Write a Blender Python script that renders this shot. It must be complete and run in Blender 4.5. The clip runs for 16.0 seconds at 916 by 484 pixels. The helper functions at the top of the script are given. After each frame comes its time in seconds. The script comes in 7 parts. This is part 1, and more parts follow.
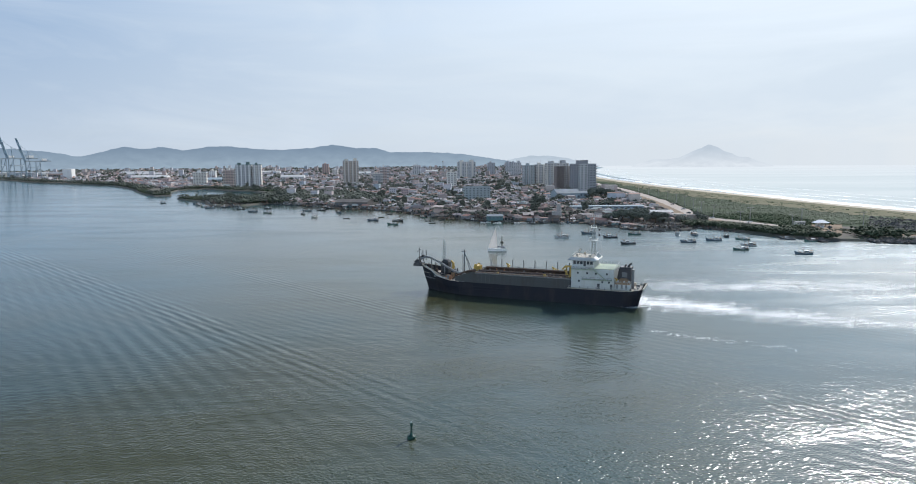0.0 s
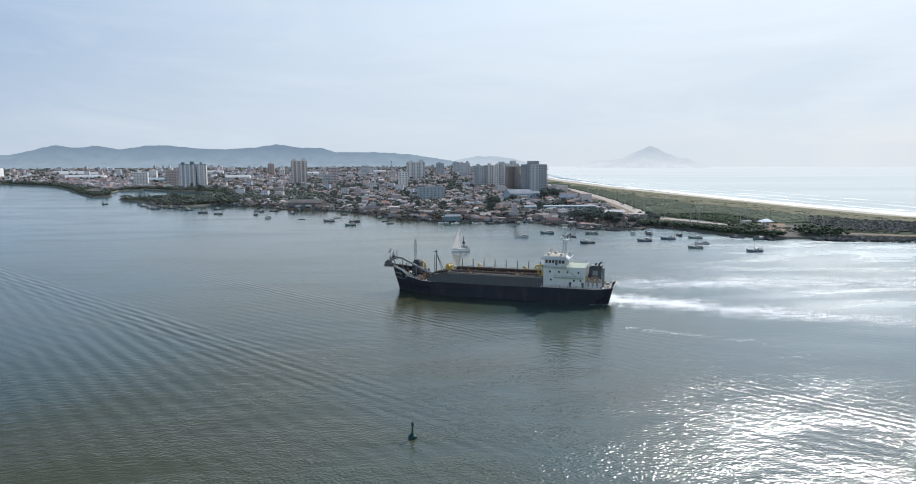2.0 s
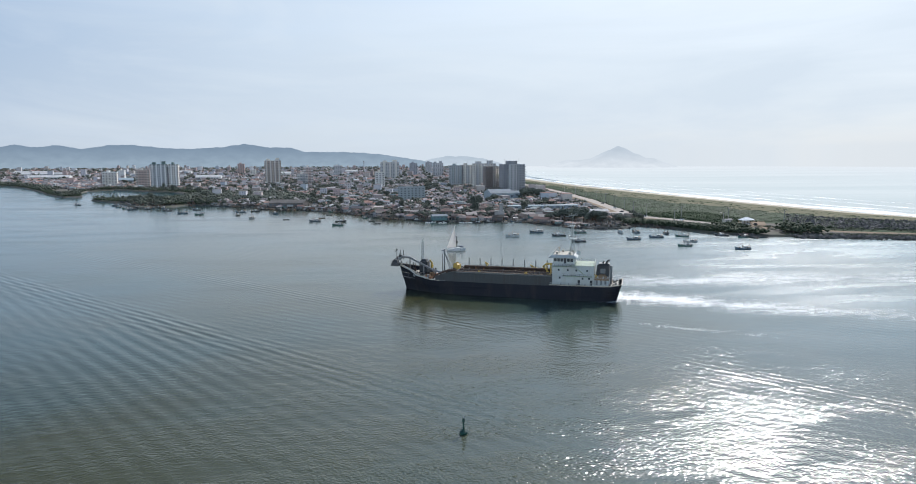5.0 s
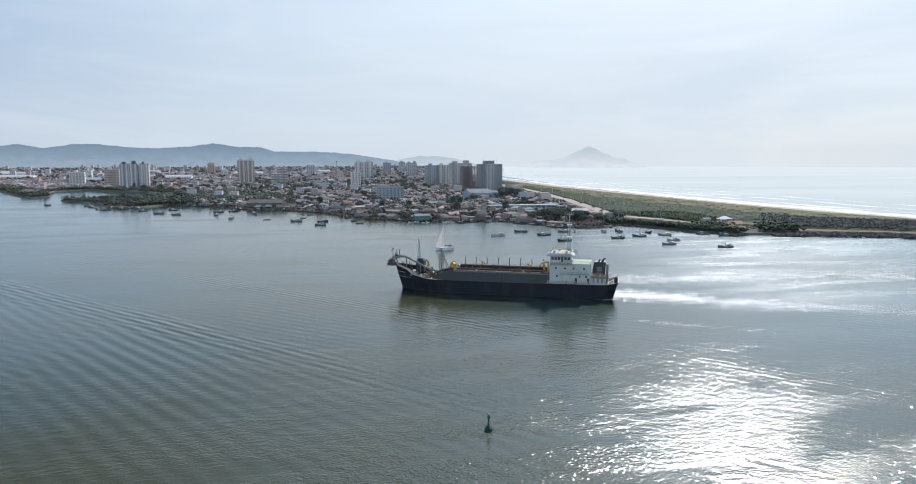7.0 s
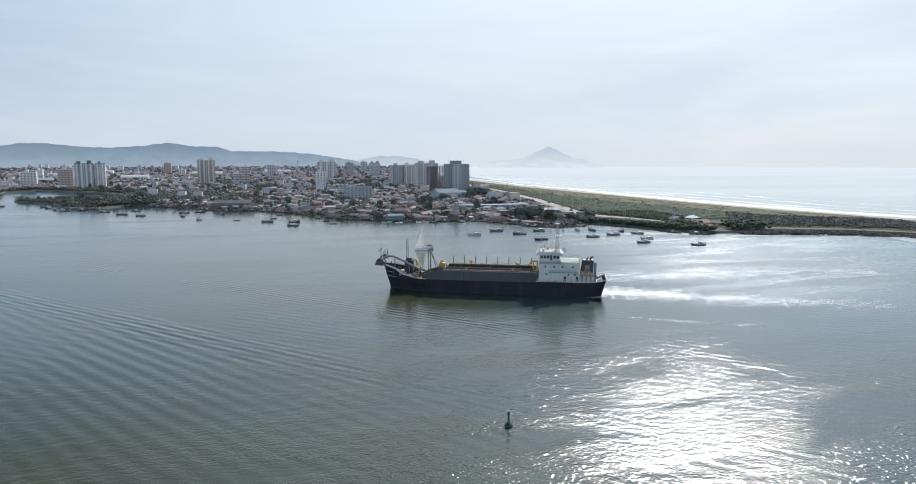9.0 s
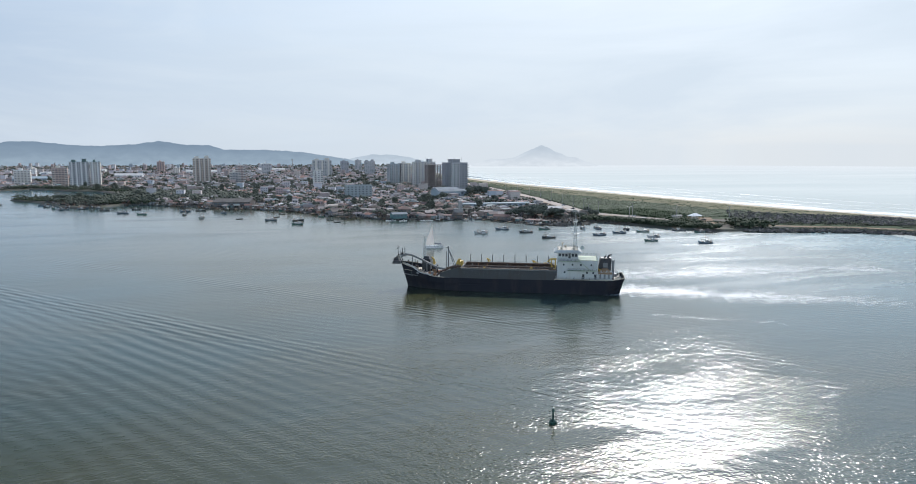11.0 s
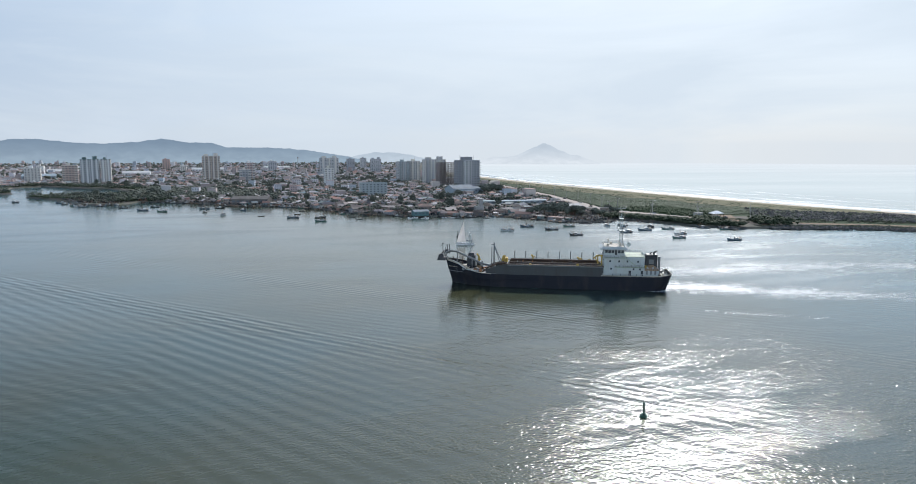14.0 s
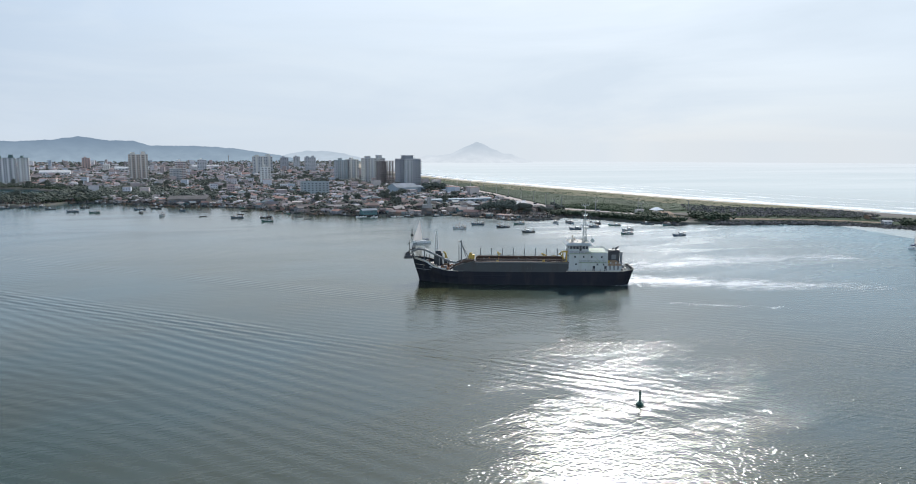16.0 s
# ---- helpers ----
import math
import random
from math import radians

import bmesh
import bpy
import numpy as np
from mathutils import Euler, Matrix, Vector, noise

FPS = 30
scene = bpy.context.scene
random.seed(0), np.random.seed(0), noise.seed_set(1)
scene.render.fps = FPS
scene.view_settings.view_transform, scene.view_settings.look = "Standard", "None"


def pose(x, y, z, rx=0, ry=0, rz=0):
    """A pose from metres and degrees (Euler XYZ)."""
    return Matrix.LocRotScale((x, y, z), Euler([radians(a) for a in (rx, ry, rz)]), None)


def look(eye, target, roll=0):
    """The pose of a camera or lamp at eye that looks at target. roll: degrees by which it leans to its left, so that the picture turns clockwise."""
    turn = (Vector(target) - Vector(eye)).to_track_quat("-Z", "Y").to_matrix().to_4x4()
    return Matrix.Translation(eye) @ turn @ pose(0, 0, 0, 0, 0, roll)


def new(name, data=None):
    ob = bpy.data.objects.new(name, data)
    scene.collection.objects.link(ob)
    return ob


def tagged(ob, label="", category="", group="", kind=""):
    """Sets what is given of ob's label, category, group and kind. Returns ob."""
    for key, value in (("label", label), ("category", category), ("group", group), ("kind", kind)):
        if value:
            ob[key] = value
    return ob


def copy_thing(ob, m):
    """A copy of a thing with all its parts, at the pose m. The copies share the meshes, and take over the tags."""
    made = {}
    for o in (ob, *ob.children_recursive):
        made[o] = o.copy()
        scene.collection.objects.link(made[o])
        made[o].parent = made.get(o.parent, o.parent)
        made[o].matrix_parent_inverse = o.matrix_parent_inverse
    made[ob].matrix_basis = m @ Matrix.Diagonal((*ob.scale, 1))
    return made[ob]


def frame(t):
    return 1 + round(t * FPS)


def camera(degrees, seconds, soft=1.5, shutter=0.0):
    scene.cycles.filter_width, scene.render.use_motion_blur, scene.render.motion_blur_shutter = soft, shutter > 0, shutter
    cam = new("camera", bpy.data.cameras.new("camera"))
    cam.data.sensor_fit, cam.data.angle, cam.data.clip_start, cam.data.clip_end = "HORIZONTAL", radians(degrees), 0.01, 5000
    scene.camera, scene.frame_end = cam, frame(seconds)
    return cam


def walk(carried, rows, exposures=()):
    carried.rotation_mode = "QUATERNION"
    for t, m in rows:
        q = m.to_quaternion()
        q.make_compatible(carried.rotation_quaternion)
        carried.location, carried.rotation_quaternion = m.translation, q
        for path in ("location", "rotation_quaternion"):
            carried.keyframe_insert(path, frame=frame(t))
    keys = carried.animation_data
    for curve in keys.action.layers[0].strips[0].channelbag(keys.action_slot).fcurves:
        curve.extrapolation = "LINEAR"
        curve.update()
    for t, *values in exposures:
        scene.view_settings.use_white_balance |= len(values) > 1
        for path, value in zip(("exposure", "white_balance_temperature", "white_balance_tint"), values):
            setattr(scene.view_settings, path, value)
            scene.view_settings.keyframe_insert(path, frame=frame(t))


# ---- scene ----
cam = camera(68.57, 16.0, soft=1.0)


def fly(t, x, y, z, heading, tilt, lean):
    """One row of the drone's way: heading to the left of +y, tilt above the level and lean, in degrees."""
    return (t, pose(x, y, z, 0, 0, heading) @ pose(0, 0, 0, 90 + tilt) @ pose(0, 0, 0, 0, 0, -lean))


PATH = [
    fly(0.0, -8.07, 8.73, 53.97, -0.610, -7.052, 0.332),
    fly(0.5, -10.63, 8.55, 53.95, -2.010, -7.056, 0.262),
    fly(1.0, -13.41, 8.31, 54.06, -3.488, -7.049, 0.217),
    fly(1.5, -15.95, 8.12, 54.07, -4.441, -7.045, 0.170),
    fly(2.0, -18.59, 8.12, 54.04, -5.264, -7.039, 0.134),
    fly(2.5, -21.37, 8.00, 54.03, -5.833, -7.031, 0.117),
    fly(3.0, -24.05, 7.87, 54.12, -6.101, -7.034, 0.106),
    fly(5.5, -37.37, 7.90, 54.08, -8.615, -7.074, 0.103),
    fly(6.0, -40.03, 8.00, 54.06, -9.226, -7.088, 0.073),
    fly(6.5, -42.75, 8.27, 53.91, -9.757, -7.072, 0.054),
    fly(7.0, -45.46, 8.59, 53.85, -10.515, -7.061, 0.030),
    fly(7.5, -48.22, 8.85, 53.84, -11.485, -7.054, 0.025),
    fly(8.0, -51.15, 9.21, 53.82, -12.645, -7.051, -0.004),
    fly(8.5, -54.19, 9.60, 53.76, -13.473, -7.056, -0.010),
    fly(9.0, -57.38, 10.20, 53.71, -13.983, -7.060, -0.029),
    fly(11.5, -70.75, 12.97, 53.55, -14.739, -7.205, -0.057),
    fly(12.0, -73.90, 13.66, 53.47, -14.759, -7.228, -0.071),
    fly(12.5, -77.19, 14.32, 53.49, -14.791, -7.252, -0.078),
    fly(13.0, -80.36, 14.86, 53.45, -14.774, -7.257, -0.084),
    fly(13.5, -83.43, 15.34, 53.38, -14.769, -7.307, -0.080),
    fly(14.0, -86.61, 15.82, 53.22, -14.755, -7.355, -0.084),
    fly(14.5, -89.78, 16.33, 53.31, -14.825, -7.411, -0.100),
    fly(15.0, -92.94, 16.83, 53.35, -15.703, -7.445, -0.077),
    fly(15.5, -96.60, 17.67, 53.33, -18.871, -7.482, -0.092),
    fly(16.0, -100.63, 18.83, 53.04, -20.546, -7.459, -0.113),
]
walk(cam, PATH, [(0.0, 0.40, 6400, 10), (16.0, 0.40, 6400, 10)])

# ---- world, sun and exposure ----
SUN_AZ, SUN_EL = 35.0, 36.5          # degrees to the right of +y, and above the level
world = bpy.data.worlds.new("world")
scene.world = world
world.use_nodes = True
wn, wl = world.node_tree.nodes, world.node_tree.links
wn.clear()


def wnode(kind, **values):
    n = wn.new(kind)
    for k, v in values.items():
        n.inputs[k].default_value = v
    return n


sky = wn.new("ShaderNodeTexSky")
sky.sky_type = "NISHITA"
sky.sun_disc = False
sky.sun_elevation = radians(SUN_EL)
sky.sun_rotation = radians(SUN_AZ)
sky.air_density, sky.dust_density, sky.ozone_density = 1.0, 2.2, 4.0
coord = wn.new("ShaderNodeTexCoord")
split = wn.new("ShaderNodeSeparateXYZ")
lift = wn.new("ShaderNodeMath")
lift.operation = "MAXIMUM"
lift.inputs[1].default_value = 0.015
join = wn.new("ShaderNodeCombineXYZ")
wl.new(coord.outputs["Generated"], split.inputs[0])
wl.new(split.outputs["X"], join.inputs["X"])
wl.new(split.outputs["Y"], join.inputs["Y"])
wl.new(split.outputs["Z"], lift.inputs[0])
wl.new(lift.outputs[0], join.inputs["Z"])
wl.new(join.outputs[0], sky.inputs[0])
# thin high cloud: soft streaks that pale the blue
cmap = wn.new("ShaderNodeMapping")
cmap.inputs["Scale"].default_value = (1.2, 1.0, 7.0)
cmap.inputs["Rotation"].default_value = (0.0, 0.12, 0.3)
cloud = wnode("ShaderNodeTexNoise", Scale=1.6, Detail=5.0, Roughness=0.55, Distortion=0.6)
cramp = wn.new("ShaderNodeMapRange")
cramp.inputs["From Min"].default_value, cramp.inputs["From Max"].default_value = 0.35, 0.75
cramp.inputs["To Min"].default_value, cramp.inputs["To Max"].default_value = -0.06, 0.10
wl.new(join.outputs[0], cmap.inputs[0])
wl.new(cmap.outputs[0], cloud.inputs["Vector"])
wl.new(cloud.outputs["Fac"], cramp.inputs["Value"])
cmix = wn.new("ShaderNodeMix")
cmix.data_type = "RGBA"
# bright haze, densest at the horizon, whiter towards the sun and bluer away from it
facing = wn.new("ShaderNodeVectorMath")
facing.operation = "DOT_PRODUCT"
facing.inputs[1].default_value = (math.sin(radians(SUN_AZ)) * math.cos(radians(SUN_EL)), math.cos(radians(SUN_AZ)) * math.cos(radians(SUN_EL)), math.sin(radians(SUN_EL)))
wl.new(join.outputs[0], facing.inputs[0])
toward = wn.new("ShaderNodeMapRange")
toward.interpolation_type = "SMOOTHSTEP"
toward.inputs["From Min"].default_value, toward.inputs["From Max"].default_value = 0.22, 0.88
wl.new(facing.outputs["Value"], toward.inputs["Value"])
hmix = wn.new("ShaderNodeMix")
hmix.data_type = "RGBA"
hmix.inputs["A"].default_value = (1.6, 2.6, 4.15, 1)
hmix.inputs["B"].default_value = (4.95, 5.65, 6.35, 1)
# the haze scatters back as well, so the sky pales again opposite the sun
behind = wn.new("ShaderNodeMapRange")
behind.interpolation_type = "SMOOTHSTEP"
behind.inputs["From Min"].default_value, behind.inputs["From Max"].default_value = 0.0, -0.75
behind.inputs["To Max"].default_value = 0.95
wl.new(facing.outputs["Value"], behind.inputs["Value"])
both_ways = wn.new("ShaderNodeMath")
both_ways.operation = "MAXIMUM"
wl.new(toward.outputs[0], both_ways.inputs[0])
wl.new(behind.outputs[0], both_ways.inputs[1])
wl.new(both_ways.outputs[0], hmix.inputs["Factor"])
low = wn.new("ShaderNodeMapRange")
low.inputs["From Min"].default_value, low.inputs["From Max"].default_value = 0.0, 0.20
low.inputs["To Min"].default_value, low.inputs["To Max"].default_value = 0.75, 0.0
wl.new(split.outputs["Z"], low.inputs["Value"])
lmix = wn.new("ShaderNodeMix")
lmix.data_type = "RGBA"
lmix.inputs["B"].default_value = (4.6, 5.1, 5.6, 1)
wl.new(low.outputs[0], lmix.inputs["Factor"])
wl.new(hmix.outputs["Result"], lmix.inputs["A"])
# unseen sky behind the camera brightened as added fill for facing sides
bank = wn.new("ShaderNodeMath")
bank.operation = "MULTIPLY_ADD"
bank.inputs[1].default_value, bank.inputs[2].default_value = 3.0, 1.0
wl.new(behind.outputs[0], bank.inputs[0])
filled_sky = wn.new("ShaderNodeVectorMath")
filled_sky.operation = "SCALE"
wl.new(lmix.outputs["Result"], filled_sky.inputs[0])
wl.new(bank.outputs[0], filled_sky.inputs["Scale"])
# unseen upper sky is dimmed away from the sun and brightened round it
high_sky = wn.new("ShaderNodeMapRange")
high_sky.inputs["From Min"].default_value, high_sky.inputs["From Max"].default_value = 0.21, 0.38
high_sky.inputs["To Min"].default_value, high_sky.inputs["To Max"].default_value = 0.0, 0.85
wl.new(split.outputs["Z"], high_sky.inputs["Value"])
vmul = wn.new("ShaderNodeVectorMath")
vmul.operation = "SCALE"
wl.new(filled_sky.outputs[0], vmul.inputs[0])
glow = wn.new("ShaderNodeMath")
glow.operation = "MULTIPLY_ADD"
glow.inputs[1].default_value, glow.inputs[2].default_value = 1.45, -0.98
near_sun = wn.new("ShaderNodeMapRange")
near_sun.interpolation_type = "SMOOTHSTEP"
near_sun.inputs["From Min"].default_value, near_sun.inputs["From Max"].default_value = 0.60, 0.97
wl.new(facing.outputs["Value"], near_sun.inputs["Value"])
# keeps the added fill behind the camera from being dimmed
back_glow = wn.new("ShaderNodeMath")
back_glow.operation = "MULTIPLY"
back_glow.inputs[1].default_value = 0.68
wl.new(behind.outputs[0], back_glow.inputs[0])
either = wn.new("ShaderNodeMath")
either.operation = "MAXIMUM"
wl.new(near_sun.outputs[0], either.inputs[0])
wl.new(back_glow.outputs[0], either.inputs[1])
wl.new(either.outputs[0], glow.inputs[0])
vfac = wn.new("ShaderNodeMath")
vfac.operation = "MULTIPLY_ADD"
vfac.inputs[2].default_value = 1.0
wl.new(high_sky.outputs[0], vfac.inputs[0])
wl.new(glow.outputs[0], vfac.inputs[1])
wl.new(vfac.outputs[0], vmul.inputs["Scale"])
tint = wn.new("ShaderNodeMix")
tint.data_type, tint.blend_type = "RGBA", "MULTIPLY"
tint.inputs["B"].default_value = (0.69, 0.97, 1.31, 1)
wl.new(high_sky.outputs[0], tint.inputs["Factor"])
wl.new(vmul.outputs[0], tint.inputs["A"])
wl.new(tint.outputs["Result"], cmix.inputs["B"])
haze = wn.new("ShaderNodeMapRange")
haze.interpolation_type = "SMOOTHSTEP"
haze.inputs["From Min"].default_value, haze.inputs["From Max"].default_value = 0.10, 0.60
haze.inputs["To Min"].default_value, haze.inputs["To Max"].default_value = 0.95, 0.50
wl.new(split.outputs["Z"], haze.inputs["Value"])
thick = wn.new("ShaderNodeMath")
thick.use_clamp = True
wl.new(haze.outputs[0], thick.inputs[0])
wl.new(cramp.outputs[0], thick.inputs[1])
wl.new(thick.outputs[0], cmix.inputs["Factor"])
wl.new(sky.outputs[0], cmix.inputs["A"])
# a few paler wisps drawn out along the level
wmap = wn.new("ShaderNodeMapping")
wmap.inputs["Scale"].default_value = (1.0, 1.0, 5.0)
wmap.inputs["Rotation"].default_value = (0.05, -0.10, 0.0)
wisp = wnode("ShaderNodeTexNoise", Scale=2.6, Detail=7.0, Roughness=0.6, Distortion=0.9)
wramp = wn.new("ShaderNodeMapRange")
wramp.inputs["From Min"].default_value, wramp.inputs["From Max"].default_value = 0.47, 0.72
wramp.inputs["To Max"].default_value = 0.26
wl.new(join.outputs[0], wmap.inputs[0])
wl.new(wmap.outputs[0], wisp.inputs["Vector"])
wl.new(wisp.outputs["Fac"], wramp.inputs["Value"])
wlow = wn.new("ShaderNodeMapRange")
wlow.inputs["From Min"].default_value, wlow.inputs["From Max"].default_value = 0.22, 0.36
wlow.inputs["To Min"].default_value, wlow.inputs["To Max"].default_value = 1.0, 0.0
wl.new(split.outputs["Z"], wlow.inputs["Value"])
wfac = wn.new("ShaderNodeMath")
wfac.operation = "MULTIPLY"
wl.new(wramp.outputs[0], wfac.inputs[0])
wl.new(wlow.outputs[0], wfac.inputs[1])
wmix = wn.new("ShaderNodeMix")
wmix.data_type = "RGBA"
wmix.inputs["B"].default_value = (5.7, 6.15, 6.5, 1)
wl.new(wfac.outputs[0], wmix.inputs["Factor"])
wl.new(cmix.outputs["Result"], wmix.inputs["A"])
back = wnode("ShaderNodeBackground", Strength=0.11)
wout = wn.new("ShaderNodeOutputWorld")
wl.new(wmix.outputs["Result"], back.inputs["Color"])
wl.new(back.outputs[0], wout.inputs["Surface"])

sun_way = Vector((math.sin(radians(SUN_AZ)) * math.cos(radians(SUN_EL)),
                  math.cos(radians(SUN_AZ)) * math.cos(radians(SUN_EL)), math.sin(radians(SUN_EL))))
sun = new("sun", bpy.data.lights.new("sun", "SUN"))
sun.data.energy, sun.data.angle, sun.data.color = 3.8, radians(0.5), (1.0, 0.965, 0.925)
sun.matrix_world = look(sun_way * 500, (0, 0, 0))


# ---- materials ----
class Mat:
    """A node material under construction."""

    def __init__(self, name, rough=0.7, metal=0.0, ior=1.45):
        self.m = bpy.data.materials.new(name)
        self.m.use_nodes = True
        self.n, self.l = self.m.node_tree.nodes, self.m.node_tree.links
        self.b = self.n["Principled BSDF"]
        self.b.inputs["Roughness"].default_value = rough
        self.b.inputs["Metallic"].default_value = metal
        self.b.inputs["IOR"].default_value = ior
        self.pos = self.n.new("ShaderNodeTexCoord").outputs["Object"]

    def node(self, kind, **values):
        n = self.n.new(kind)
        for k, v in values.items():
            n.inputs[k.replace("_", " ")].default_value = v
        return n

    def noise(self, scale, detail=4.0, rough=0.55, vector=None, distortion=0.0):
        n = self.node("ShaderNodeTexNoise", Scale=scale, Detail=detail, Roughness=rough, Distortion=distortion)
        self.l.new(vector or self.pos, n.inputs["Vector"])
        return n.outputs["Fac"]

    def ramp(self, value, *stops):
        r = self.n.new("ShaderNodeValToRGB")
        e = r.color_ramp.elements
        while len(e) < len(stops):
            e.new(0.5)
        for el, (p, c) in zip(e, stops):
            el.position, el.color = p, (*c, 1)
        self.l.new(value, r.inputs[0])
        return r.outputs["Color"]

    def mix(self, fac, a, b, blend="MIX"):
        m = self.n.new("ShaderNodeMix")
        m.data_type, m.blend_type = "RGBA", blend
        for v, k in ((fac, "Factor"), (a, "A"), (b, "B")):
            if isinstance(v, (int, float)):
                m.inputs[k].default_value = v
            elif isinstance(v, tuple):
                m.inputs[k].default_value = (*v, 1)
            else:
                self.l.new(v, m.inputs[k])
        return m.outputs["Result"]

    def math(self, op, a, b=0.0):
        m = self.n.new("ShaderNodeMath")
        m.operation = op
        for i, v in enumerate((a, b)):
            if isinstance(v, (int, float)):
                m.inputs[i].default_value = v
            else:
                self.l.new(v, m.inputs[i])
        return m.outputs[0]

    def span(self, v, a, b, c=0.0, d=1.0):
        m = self.n.new("ShaderNodeMapRange")
        self.l.new(v, m.inputs["Value"])
        for k, x in (("From Min", a), ("From Max", b), ("To Min", c), ("To Max", d)):
            m.inputs[k].default_value = x
        return m.outputs[0]

    def turned(self, degrees, scale=(1, 1, 1)):
        m = self.n.new("ShaderNodeMapping")
        m.inputs["Rotation"].default_value = (0, 0, radians(degrees))
        m.inputs["Scale"].default_value = scale
        self.l.new(self.pos, m.inputs["Vector"])
        return m.outputs[0]

    def color(self, c):
        if isinstance(c, tuple):
            self.b.inputs["Base Color"].default_value = (*c, 1)
        else:
            self.l.new(c, self.b.inputs["Base Color"])
        return self

    def bump(self, height, distance=1.0, strength=1.0):
        n = self.node("ShaderNodeBump", Strength=strength, Distance=distance)
        self.l.new(height, n.inputs["Height"])
        self.l.new(n.outputs[0], self.b.inputs["Normal"])
        return self

    def rough(self, v):
        self.l.new(v, self.b.inputs["Roughness"])
        return self


def painted(name, base, wear, amount=0.45, rough=0.5, scale=0.6, metal=0.0, gloss=0.5):
    """Paint with stains and streaks of wear."""
    k = Mat(name, rough, metal)
    k.b.inputs["Specular IOR Level"].default_value = gloss
    st = k.noise(scale, 6, 0.65, k.turned(0, (1, 1, 0.25)))
    gr = k.noise(scale * 9, 3)
    c = k.mix(k.span(st, 0.48, 0.75, 0, amount), base, wear)
    c = k.mix(k.span(gr, 0.3, 0.7, 0, 0.18), c, tuple(x * 0.6 for x in base))
    k.color(c).bump(gr, 0.01)
    return k.m


def varied(name, colors, rough=0.8, island=False, grain=0.8):
    """One colour a piece, by the piece's own chance, with stains."""
    k = Mat(name, rough)
    k.b.inputs["Specular IOR Level"].default_value = 0.2
    if island:
        r = k.n.new("ShaderNodeNewGeometry").outputs["Random Per Island"]
    else:
        r = k.n.new("ShaderNodeObjectInfo").outputs["Random"]
    c = k.ramp(r, *[((i + 0.0) / len(colors), c) for i, c in enumerate(colors)])
    c.node.color_ramp.interpolation = "CONSTANT"
    st = k.noise(grain, 5, 0.65)
    c = k.mix(k.span(st, 0.45, 0.75, 0, 0.5), c, k.mix(0.6, c, (0.10, 0.095, 0.09)))
    k.color(c).bump(st, 0.05)
    return k.m


